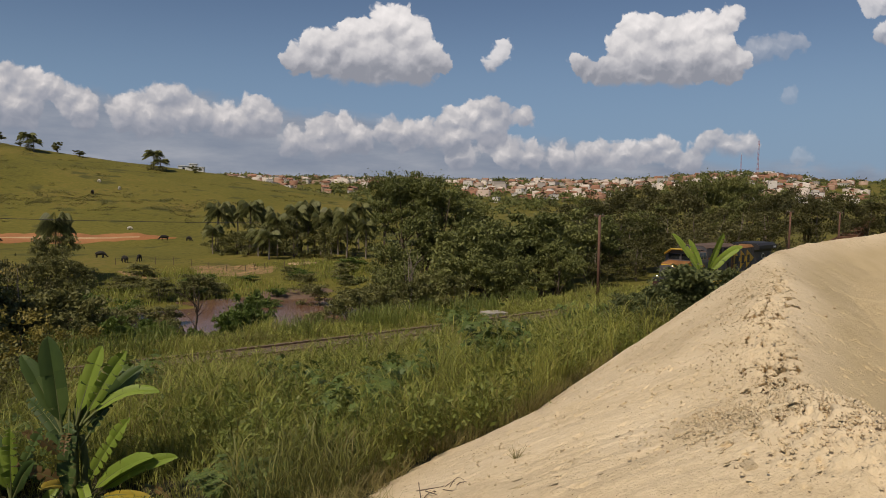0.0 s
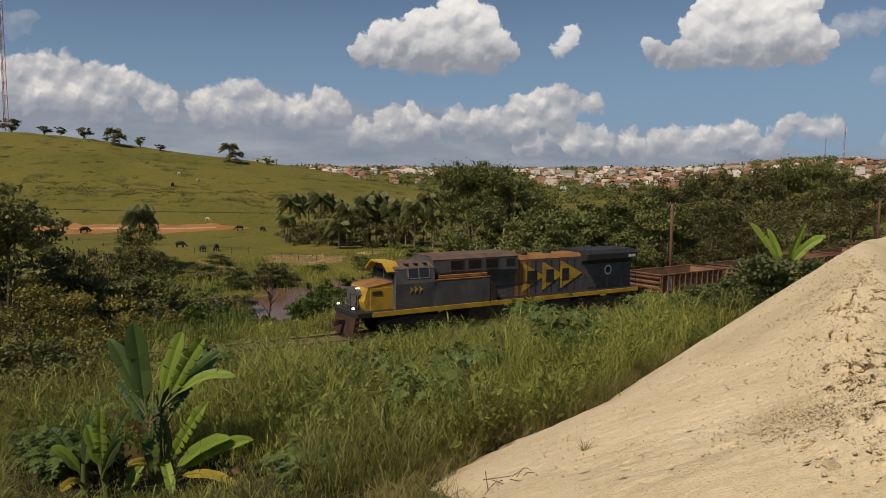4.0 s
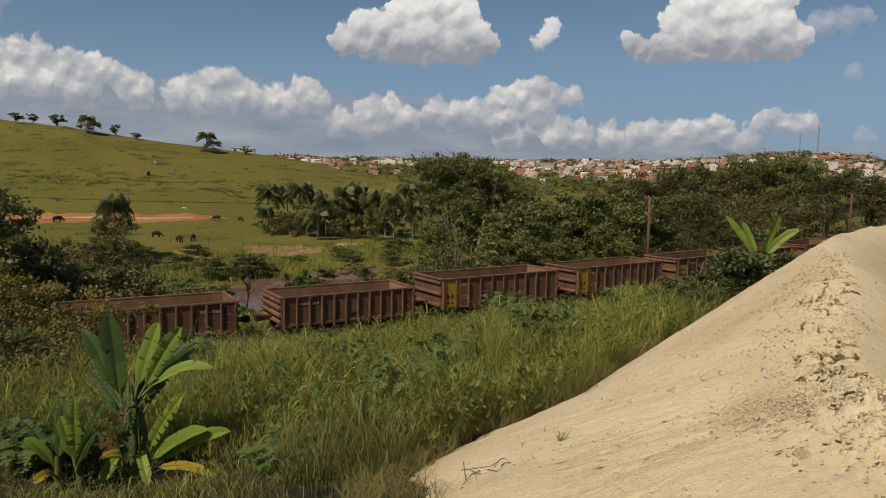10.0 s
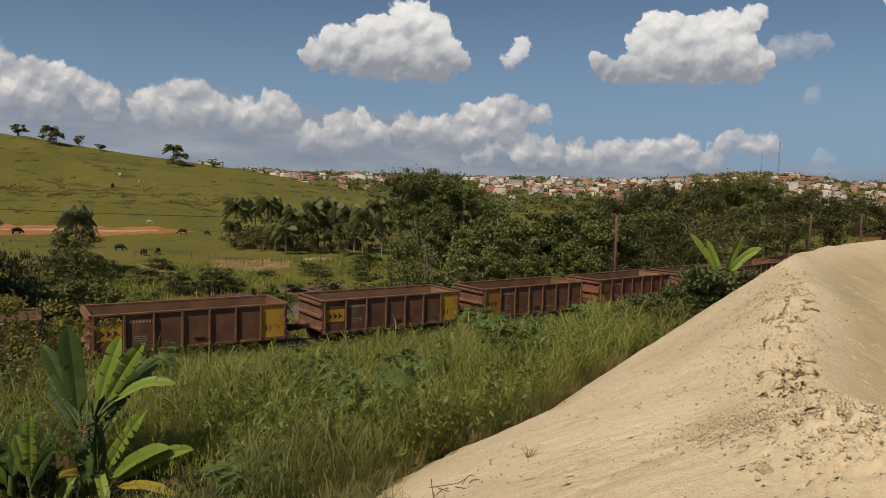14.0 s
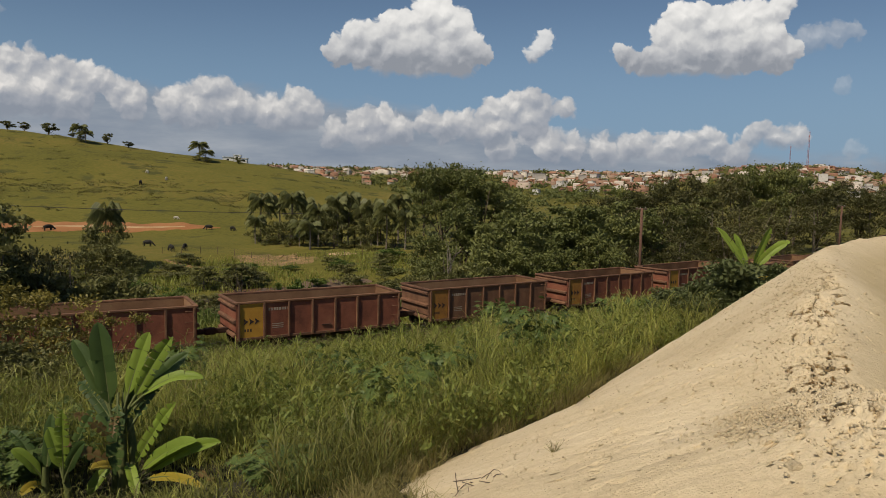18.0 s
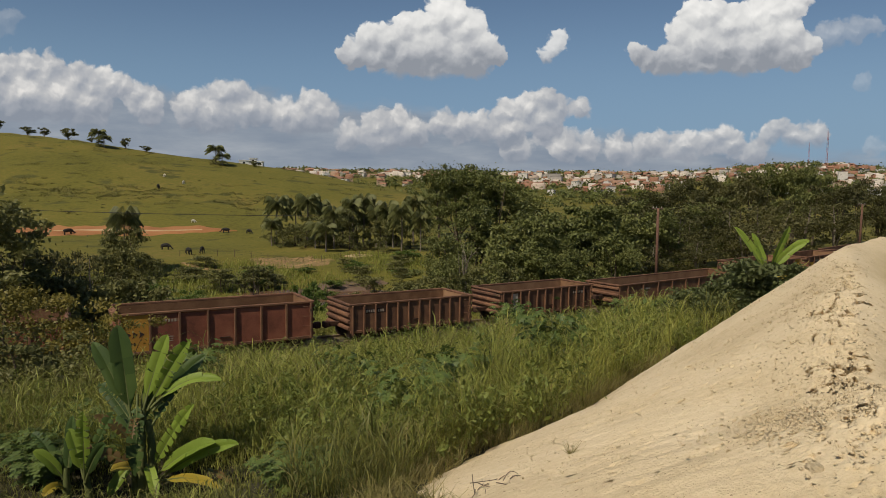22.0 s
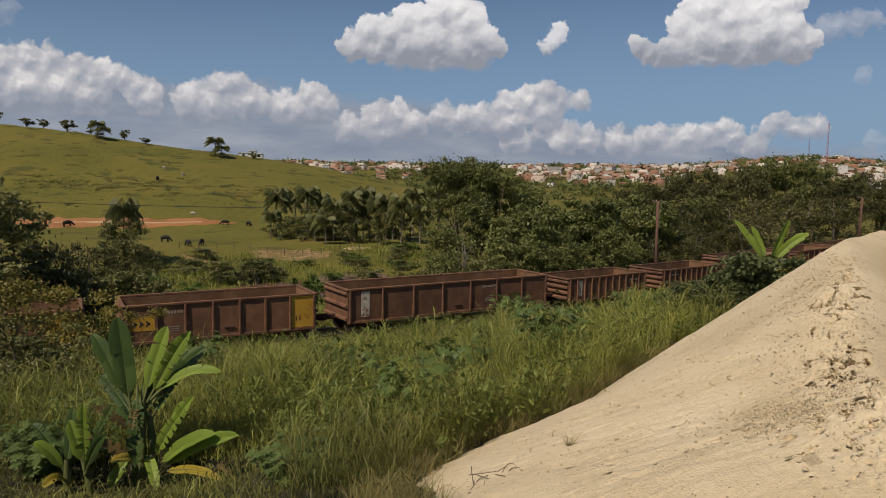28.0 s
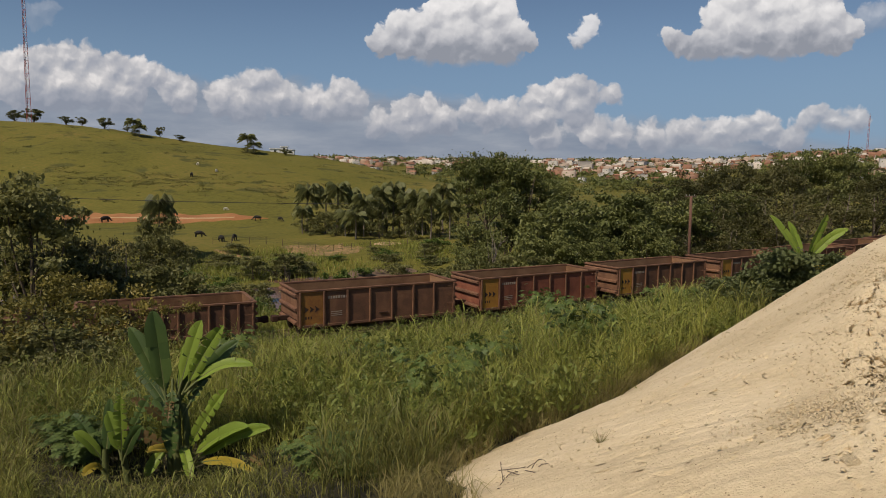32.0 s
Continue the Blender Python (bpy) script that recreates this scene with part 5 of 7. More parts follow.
def bare_tree(name, seed, height, spreadr, r, bark, label):
    rnd = np.random.default_rng(seed)
    ob = thing(name, None, label, "tree")
    put("trunk", quick_mesh("trunk", *limb(rnd, (0, 0, -0.3), (spreadr * 0.3, 0, height * 0.75), r, r * 0.4, 0.05, 8)), bark, ob, smooth=True)
    for i in range(9):
        t = rnd.uniform(0.35, 0.75)
        p = (spreadr * 0.3 * t / 0.75, 0, height * t)
        q = (p[0] + rnd.normal(0, 0.5) * spreadr, rnd.normal(0, 0.5) * spreadr, height * rnd.uniform(t + 0.1, 1.0))
        put("limb", quick_mesh("limb", *limb(rnd, p, q, r * 0.4, r * 0.08, 0.12)), bark, ob, smooth=True)
    return ob


def settle(ob, b, dist, turn=0.0, s=1.0, sz=None, sink=0.1):
    """Stand a plant at bearing b (sideways metres per metre ahead) and dist metres ahead, on the ground."""
    x, y = b * dist, dist
    ob.matrix_basis = pose(x, y, gz(x, y) - sink, 0, 0, turn) @ Matrix.Diagonal((s, s, sz or s, 1))
    return ob


def plant_rows(proto, rows, group=""):
    """rows: bearing, distance, width scale, height scale."""
    for i, (b, dist, s, sz) in enumerate(rows):
        ob = proto if i == 0 else copy_thing(proto, Matrix())
        ob.scale = (1, 1, 1)
        settle(ob, b, dist, (i * 137.5) % 360, s, sz)
        if group:
            ob["group"] = group


T_ROUND = tree("broadleaf_tree", 11, 10, 5.2, 0.44, "leaf_tree", 6400, 11, 0.12, 0.2, label="dense dark green broadleaf tree by the line")
T_ROUND2 = tree("broadleaf_tree", 12, 10, 5.0, 0.40, "leaf_tree", 5800, 13, 0.08, 0.18, flat=0.9, label="bushy dark green broadleaf tree")
T_BIG = tree("broadleaf_tree", 13, 18, 8.0, 0.62, "leaf_tree", 6000, 13, 0.2, 0.35, label="large tall dark green tree in the valley")
T_DULL = tree("scrub_tree", 14, 12, 6.0, 0.40, "leaf_dull", 4200, 12, 0.1, 0.2, label="olive-brown scrubby tree with bare twigs")
T_DULL2 = tree("scrub_tree", 15, 10, 5.2, 0.36, "leaf_dull", 3800, 12, 0.06, 0.16, bark="bark_pale", label="dull green thinly leaved scrub tree")
T_BUSH = tree("bush", 16, 4.2, 3.0, 0.30, "leaf_bush", 1900, 11, 0.02, 0.09, label="dense grey-green riverside bush", category="bush")
T_BRIGHT = tree("bush", 17, 4.0, 2.6, 0.28, "leaf_bright", 2600, 10, 0.02, 0.09, label="bright green leafy bush on the river bank", category="bush")
T_FLAT = tree("pasture_tree", 18, 5.6, 4.0, 0.6, "leaf_hill", 1900, 12, 0.10, 0.24, flat=0.7, label="spreading flat-topped tree on the hilltop")

# low scrub scattered over the river flat
scat = np.random.default_rng(61)
LOW_A, LOW_B = [], []
for k in range(36):
    b0, d0 = scat.uniform(-0.62, -0.05), scat.uniform(60, 116)
    if -46 < float(lateral(b0 * d0, d0)) < -26:
        continue
    (LOW_A if k % 5 < 3 else LOW_B).append((b0, d0, scat.uniform(0.7, 1.3), scat.uniform(0.25, 0.5)))
plant_rows(T_ROUND, [(0.09, 82, 1.15, 1.12), (0.15, 79, 1.1, 1.06), (0.205, 77, 1.1, 1.03), (0.03, 96, 1.1, 1.12), (0.18, 90, 1.2, 0.99), (0.245, 88, 1, 1.00), (0.06, 73, 0.8, 0.85), (0.125, 71, 0.8, 0.82)], "trees along the line")
plant_rows(T_ROUND2, [(0.115, 88, 1.2, 1.14), (0.225, 80, 1, 0.98), (-0.02, 92, 0.9, 0.95), (0, 84, 0.85, 0.80), (0.29, 92, 1, 1.00), (0.36, 105, 1.1, 1.05), (0.17, 68, 0.6, 0.60), (0.23, 72, 0.6, 0.62)], "trees along the line")
plant_rows(T_BIG, [(-0.028, 172, 0.8, 1.05), (0.022, 166, 0.9, 1.07), (0.055, 128, 0.9, 0.94), (0, 132, 0.85, 1.00), (0.455, 140, 0.75, 0.97), (0.485, 135, 0.75, 0.99), (0.095, 130, 0.9, 0.71), (0.515, 150, 0.75, 1.01)], "large valley trees")
plant_rows(T_DULL, [(0.25, 112, 1, 0.97), (0.31, 115, 1.1, 1.15), (0.37, 120, 1.1, 1.24), (0.425, 126, 1.1, 1.28), (0.28, 118, 1, 1.04), (0.34, 122, 1, 1.24), (0.55, 128, 1.1, 1.05), (0.61, 132, 1.1, 0.98), (0.67, 138, 1.1, 0.95), (0.73, 140, 1.2, 0.90), (0.79, 140, 1.2, 0.80), (0.58, 138, 1, 1.13)], "scrub trees along the line")
plant_rows(T_DULL2, [(0.27, 98, 1.1, 1.00), (0.325, 100, 1.1, 1.00), (0.385, 104, 1.2, 1.05), (0.445, 112, 1.2, 1.10), (0.5, 118, 1.2, 1.10), (0.545, 122, 1.2, 1.00), (0.63, 130, 1.2, 1.00), (0.7, 140, 1.2, 1.00),
                     (-0.633, 46, 0.60, 0.95), (-0.592, 48, 0.55, 0.94), (-0.561, 50, 0.55, 1.02), (-0.534, 52, 0.55, 0.88), (-0.513, 54, 0.50, 0.80), (-0.484, 56, 0.50, 0.76), (-0.455, 58, 0.50, 0.66), (-0.426, 60, 0.50, 0.58), (-0.674, 45, 0.70, 0.97), (-0.393, 62, 0.50, 0.5), (-0.364, 64, 0.45, 0.42), (0.03, 74, 0.8, 0.72), (-0.03, 74, 0.8, 0.62), (-0.065, 72, 0.75, 0.55), (0.35, 88, 0.8, 0.60), (0.28, 80, 0.7, 0.55), (0.42, 98, 0.9, 0.75)], "scrub trees along the line")
plant_rows(T_BUSH, [(-0.63, 45, 1.2, 1.35), (-0.575, 46, 1.2, 1.3), (-0.53, 48, 1.1, 1.25), (-0.485, 49, 1.15, 1.3), (-0.445, 50, 1.0, 1.15), (-0.69, 43, 1.3, 1.4), (-0.745, 42, 1.3, 1.6), (-0.60, 42, 0.9, 0.9), (-0.51, 45, 0.9, 0.8), (-0.40, 52, 0.7, 0.85), (-0.36, 54, 0.7, 0.7), (-0.335, 55, 0.7, 0.75), (-0.35, 92, 1.2, 0.75), (-0.31, 94, 1.2, 0.8),
                    (-0.28, 96, 1.1, 0.7), (-0.10, 62, 0.8, 0.85), (-0.065, 61, 0.8, 0.9), (-0.03, 60, 0.8, 0.9), (0.0, 60, 0.8, 0.9), (0.035, 60, 0.8, 0.95), (-0.13, 63, 0.7, 0.7), (0.075, 60, 0.8, 0.85), (-0.12, 90, 1.1, 0.85), (-0.09, 84, 1.2, 0.95), (-0.055, 82, 1.2, 1.0), (-0.14, 100, 1.0, 0.7), (-0.505, 96, 1.1, 1.25), (-0.48, 97, 1.0, 1.1), (-0.525, 95, 1.0, 1.05), (-0.455, 98, 0.9, 0.8), (-0.235, 153, 1.36, 1.05), (-0.205, 146, 1.38, 1.48), (-0.16, 138, 1.39, 1.95), (-0.148, 153, 1.33, 1.84), (-0.26, 144, 0.96, 0.86), (-0.12, 155, 1.26, 1.05),
                    (-0.185, 149, 1.29, 1.19), (-0.13, 142, 1.21, 1.03), (-0.1, 154, 1.23, 0.72), (-0.358, 291, 1.2, 0.75), (-0.345, 289, 1.1, 0.55), (-0.527, 301, 1.2, 0.6), (-0.488, 106, 1.1, 1.7), (-0.507, 106.5, 1.1, 1.6), (-0.475, 104, 1.0, 0.9), (-0.522, 104, 1.0, 1.0), (-0.27, 151, 1.21, 1.31), (-0.225, 142, 1.23, 1.51), (-0.19, 155, 1.25, 1.77), (-0.172, 145, 1.27, 1.47), (-0.115, 137, 1.20, 1.47), (-0.09, 151, 1.32, 1.72), (-0.07, 143, 1.24, 1.53), (-0.05, 157, 1.36, 1.88), (-0.24, 146, 1.18, 1.09), (-0.42, 58, 1.0, 1.0), (-0.47, 56, 1.0, 1.1), (-0.66, 50, 1.0, 1.0), (-0.55, 52, 1.0, 0.95), (-0.50, 54, 1.1, 0.9), (-0.44, 62, 1.1, 0.9), (-0.58, 58, 1.1, 0.95), (-0.62, 62, 1.2, 1.0), (-0.53, 64, 1.2, 0.9), (-0.48, 68, 1.2, 0.9), (-0.43, 72, 1.2, 0.85), (-0.38, 74, 1.2, 0.8), (-0.34, 76, 1.1, 0.8)] + LOW_A, "bushes by the river")
plant_rows(T_BRIGHT, [(-0.226, 58, 0.85, 1.5), (-0.212, 57, 0.6, 1.25), (-0.232, 62, 0.8, 1.15), (-0.255, 64, 0.7, 1.0), (-0.21, 66, 0.7, 0.9), (-0.40, 78, 1.0, 0.9), (-0.45, 82, 1.0, 0.8), (-0.415, 47, 0.6, 0.9), (-0.385, 49, 0.6, 0.8), (-0.355, 50, 0.5, 0.8), (-0.235, 55, 0.7, 1.05), (-0.215, 56, 0.6, 0.9), (-0.255, 54, 0.55, 0.85), (-0.40, 53, 0.75, 0.72), (-0.37, 54, 0.65, 0.66), (-0.343, 55, 0.7, 0.78), (-0.312, 55, 0.6, 0.64), (-0.287, 56, 0.6, 0.6), (-0.29, 104, 1.2, 0.7), (-0.15, 112, 1.0, 0.6), (-0.075, 118, 1.3, 0.7)] + LOW_B, "bushes by the river")
plant_rows(T_FLAT, [(-0.575, 312, 1.0, 1.0), (-0.61, 316, 0.8, 0.8), (-0.49, 308, 0.75, 0.9), (-0.635, 318, 0.9, 0.8), (-0.685, 322, 1.3, 1.3), (-0.715, 322, 1.2, 1.1), (-0.46, 306, 0.8, 0.5), (-0.54, 312, 0.6, 0.4), (-0.30, 296, 0.7, 0.5)], "hilltop trees")

# taller dark tree beyond the line at the left edge of the clearing
T_LEFT = tree("broadleaf_tree", 21, 10.5, 4.6, 0.34, "leaf_bush", 4600, 12, 0.2, 0.2, label="tall dusky tree with drooping twigs beyond the line")
settle(T_LEFT, -0.70, 41, 20, 1.0, 1.05)
T_LEFT2 = copy_thing(T_LEFT, Matrix())
settle(T_LEFT2, -0.66, 44, 160, 0.8, 0.72)

# brownish shrub at the near side of the line
S_AUT = tree("shrub", 22, 3.6, 2.4, 0.15, "leaf_autumn", 2600, 11, 0.05, 0.07, label="yellow-brown leaved shrub before the line", category="shrub")
plant_rows(S_AUT, [(-0.575, 20.5, 0.9, 0.95), (-0.65, 20.0, 1.0, 1.0), (-0.51, 22.5, 0.65, 0.75), (-0.73, 21.5, 1.1, 1.1), ], "brownish shrubs")
S_OLIVE = tree("shrub", 26, 3.4, 2.4, 0.17, "leaf_bush", 3200, 11, 0.03, 0.07, label="olive-green shrub before the line", category="shrub")
plant_rows(S_OLIVE, [(-0.60, 18.5, 0.8, 0.72), (-0.68, 17.5, 0.9, 0.75), (-0.54, 19.5, 0.7, 0.6), (-0.74, 18.5, 1.0, 0.9)], "olive shrubs")
# green shrub and its neighbours at the foot of the sand
S_GRN = tree("shrub", 23, 3.2, 2.0, 0.19, "leaf_foot", 5200, 10, 0.05, 0.06, label="dense green shrub at the foot of the sand pile", category="shrub")
plant_rows(S_GRN, [(0.432, 27.0, 1.1, 0.95), (0.405, 25.6, 0.8, 0.55), (0.442, 25.8, 0.6, 0.5), (0.468, 27.5, 0.75, 0.8), (0.392, 26.0, 0.75, 0.66), (0.352, 25.2, 0.6, 0.52), (0.322, 24.6, 0.5, 0.42)], "green shrubs")
def palmate_weed(seed, height, spread, count, label):
    """A soft-stemmed weed: a few stalks, each leaf a hand of narrow leaflets on a long stem."""
    rnd = np.random.default_rng(seed)
    ob = thing("weed_shrub", None, label, "shrub")
    stalks = []
    for i in range(5):
        a = i * 1.3 + rnd.uniform(0, 0.6)
        stalks.append((np.array([spread * 0.45 * math.cos(a), spread * 0.45 * math.sin(a), height * rnd.uniform(0.7, 0.95)]), a))
        put("stalk", quick_mesh("stalk", *limb(rnd, (0, 0, -0.1), stalks[-1][0], 0.02, 0.008, 0.06)), "banana_stem", ob, smooth=True)
    v, f = [], []
    for i in range(count):
        tip, a = stalks[i % 5]
        t = rnd.uniform(0.35, 1.0)
        out = a + rnd.normal(0, 1.2)
        reach = spread * rnd.uniform(0.15, 0.55)
        c = tip * t + np.array([math.cos(out) * reach, math.sin(out) * reach, height * rnd.uniform(-0.02, 0.14)])
        size = rnd.uniform(0.13, 0.24)
        nrm = np.array([math.cos(out) * 0.5, math.sin(out) * 0.5, 0.8]) + rnd.normal(0, 0.2, 3)
        nrm /= np.linalg.norm(nrm)
        e1 = np.cross(nrm, [0.3, 0.5, 0.2])
        e1 /= np.linalg.norm(e1)
        e2 = np.cross(nrm, e1)
        for k in range(7):
            b = -2.3 + 4.6 * k / 6 + out
            way = e1 * math.cos(b) + e2 * math.sin(b)
            across = np.cross(nrm, way) * size * 0.16
            ln = size * (1 - 0.07 * abs(k - 3))
            o = len(v)
            v += [c, c + way * ln * 0.5 + across - nrm * size * 0.05, c + way * ln - nrm * size * 0.22, c + way * ln * 0.5 - across - nrm * size * 0.05]
            f.append((o, o + 1, o + 2, o + 3))
    put("foliage", quick_mesh("foliage", np.array(v), np.array(f)), "leaf_shrub", ob)
    return ob


S_CAST = palmate_weed(24, 2.0, 1.0, 190, "broad-leaved green weed standing in the tall grass")
plant_rows(S_CAST, [(0.142, 17.5, 1.0, 1.15), (0.155, 18.2, 0.8, 0.9), (-0.012, 15.5, 1.0, 0.9), (0.02, 16.2, 0.8, 0.8), (-0.17, 17.5, 0.9, 0.9), (-0.065, 12.0, 0.95, 0.85), (-0.09, 12.4, 0.7, 0.6), (-0.215, 9.4, 0.7, 0.38), (-0.245, 9.7, 0.65, 0.35),
                    (-0.19, 9.2, 0.6, 0.3), (-0.40, 19, 1.2, 1.0), (0.08, 37, 1.4, 1.2), (0.095, 36, 1.0, 1.0), (0.27, 25.5, 1.1, 0.9), (-0.57, 14.5, 0.8, 0.6), (-0.62, 13.2, 0.7, 0.5), (0.05, 27, 0.9, 0.8), (0.12, 30, 0.9, 0.9),
                    (-0.62, 11.8, 0.9, 0.5), (-0.56, 12.7, 0.7, 0.4), (-0.66, 12.6, 0.7, 0.5), (-0.27, 16.5, 0.7, 0.7), (0.06, 20.5, 0.8, 0.8)], "weeds in the grass")

DEAD = bare_tree("dead_tree", 31, 6.5, 1.6, 0.10, "bark", "leafless dead tree leaning over the river")
settle(DEAD, -0.303, 62, 0, 1.15, 1.42)
DEAD2 = bare_tree("dead_tree", 32, 8.5, 1.5, 0.11, "bark_pale", "pale bare leaning trunk among the bushes")
settle(DEAD2, 0.005, 66, 0, 1.0, 1.0)


# ---- palms ----
def palm(seed, height, crown, count, label):
    rnd = np.random.default_rng(seed)
    ob = thing("palm_tree", None, label, "palm tree")
    put("trunk", quick_mesh("trunk", *limb(rnd, (0, 0, -0.3), (0.1, 0, height), 0.17, 0.13, 0.02, 7)), "bark_pale", ob, smooth=True)
    meshes = []
    for k in range(6):
        t = np.linspace(0, 1, 13)
        lift = (1.5, 1.05, 0.7, 0.4, 0.1, -0.3)[k]
        rx = crown * (t * 0.95 - (0.12 + 0.12 * abs(lift)) * t ** 2.5)
        rz = crown * (lift * t - (0.52 + 0.55 * max(lift, 0)) * t ** 2.0)
        v, f = [], []
        for side in (-1, 1):
            for i in range(1, 13):
                ln = crown * 0.34 * math.sin(math.pi * (0.15 + 0.8 * t[i])) + 0.12
                p = np.array([rx[i], 0, rz[i]])
                q = p + np.array([0.3 * ln, side * 0.6 * ln, -0.7 * ln]) + rnd.normal(0, 0.05 * ln, 3)
                w = np.array([0.25, 0, 0.06])
                o = len(v)
                v += [p - w * 0.5, p + w * 0.5, q + w * 0.3, q - w * 0.3]
                f.append((o, o + 1, o + 2, o + 3))
        tv, tf = tube(np.stack([rx, 0 * rx, rz], -1), np.linspace(0.05, 0.012, 13), 4)
        meshes.append(quick_mesh("frond", np.concatenate([np.array(v), tv]), np.array(f), tf + len(v)))
    for i in range(count):
        fr = put("frond", meshes[i % 6], "leaf_palm", ob)
        fr.matrix_basis = pose(0.1, 0, height - 0.05, rnd.uniform(-8, 8), rnd.uniform(-8, 8), i * 137.5)
    return ob


P_A, P_B = palm(41, 6.6, 3.3, 30, "feathery palm with drooping fronds in the valley"), palm(42, 8.2, 3.2, 30, "tall feathery palm in the valley")
plant_rows(P_A, [(-0.267, 153, 1.26, 1.36), (-0.183, 142, 1.09, 1.14), (-0.205, 160, 1.25, 1.25), (-0.105, 147, 1.18, 1.27), (-0.083, 140, 1.10, 1.20), (-0.495, 108, 1.0, 1.35), (-0.12, 147, 1.05, 1.14), (-0.24, 163, 1.15, 1.26), (-0.275, 147, 0.89, 0.79), (-0.195, 135, 1.02, 0.74), (-0.17, 150, 1.12, 0.92), (-0.21, 141, 0.96, 0.72), (-0.13, 155, 1.16, 0.90), (-0.095, 146, 0.99, 0.79), (-0.055, 139, 0.93, 1.03), (-0.357, 292, 1.55, 1.0), (-0.347, 290, 1.3, 0.65), (-0.53, 302, 1.45, 0.95), (-0.522, 300, 1.3, 0.7)], "palms in the valley")
plant_rows(P_B, [(-0.222, 153, 1.31, 1.21), (-0.155, 146, 1.14, 1.14), (-0.065, 156, 1.25, 1.20), (-0.14, 149, 1.27, 1.23)], "palms in the valley")


# ---- banana plants ----
def banana_leaf(rnd, base, tip, width, mat, parent, droop=0.25, torn=0.3, label=""):
    base, tip = np.array(base, dtype=float), np.array(tip, dtype=float)
    ln = np.linalg.norm(tip - base)
    n, m = 30, 4
    t = np.linspace(0, 1, n)
    mid = base + (tip - base) * t[:, None] + np.array([0, 0, droop * ln]) * (np.sin(t * np.pi) ** 0.9)[:, None] + np.array([0, 0, 0.05 * ln]) * (t * (1 - t ** 3))[:, None]
    tang = np.gradient(mid, axis=0)
    tang /= np.linalg.norm(tang, axis=1)[:, None]
    face = np.array([0.15, -0.75, 0.65]) + rnd.normal(0, 0.18, 3)
    side = np.cross(tang, face)
    side /= np.linalg.norm(side, axis=1)[:, None]
    nrm = np.cross(side, tang)
    prof = width * np.clip((t - 0.16) / 0.16, 0, 1) ** 0.7 * np.clip((1.0 - t) / 0.22, 0, 1) ** 0.55
    v, f = [], []
    for sd in (-1, 1):
        i0 = 0
        while i0 < n - 1:
            # the blade is torn here and there along its veins, and the strips part at the edge
            i1 = min(n - 1, i0 + int(rnd.integers(2, 5) if torn > 0.5 else rnd.integers(4, 14)))
            sag, part_by = rnd.normal(0, 0.16 if torn > 0.5 else 0.08), rnd.uniform(0.0, 0.06) if torn > 0.5 else max(0.0, rnd.normal(0.0, 0.022))
            o = len(v)
            for i in range(i0, i1 + 1):
                slip = part_by * (1 - 2 * (i - i0) / (i1 - i0))
                for j in range(m):
                    k = j / (m - 1)
                    v.append(mid[i] + sd * side[i] * prof[i] * k + tang[i] * (slip * k + 0.10 * prof[i] * k) + nrm[i] * prof[i] * (0.62 * k - 0.36 * k * k + sag * k * k))
            for i in range(i1 - i0):
                for j in range(m - 1):
                    f.append((o + i * m + j, o + i * m + j + 1, o + (i + 1) * m + j + 1, o + (i + 1) * m + j))
            i0 = i1
    lf = put("leaf", quick_mesh("leaf", np.array(v), np.array(f)), mat, parent, label, smooth=True)
    tv, tf = tube(mid - nrm * 0.012, np.linspace(0.028, 0.006, n), 5)
    put("midrib", quick_mesh("midrib", tv, tf), "banana_stem", lf, smooth=True)
    return lf


def banana_plant(seed, x, y, stems, leaves, label, scale=1.0, sink=0.05):
    rnd = np.random.default_rng(seed)
    ob = thing("banana_plant", pose(x, y, gz(x, y) - sink) @ Matrix.Scale(scale, 4), label, "banana plant")
    for sx, sy, h, r in stems:
        put("pseudostem", quick_mesh("pseudostem", *limb(rnd, (sx, sy, -0.2), (sx * 0.7, sy * 0.7, h), r, r * 0.55, 0.02, 7)), "banana_stem", ob, smooth=True)
    for bx, bz, tx, ty, tz, wd, mat, dr in leaves:
        banana_leaf(rnd, (bx, 0, bz), (tx, ty, tz), wd * 0.47, mat, ob, dr, 0.7 if mat == "banana_dead" else rnd.choice([0.3, 0.3, 0.6]))
    return ob


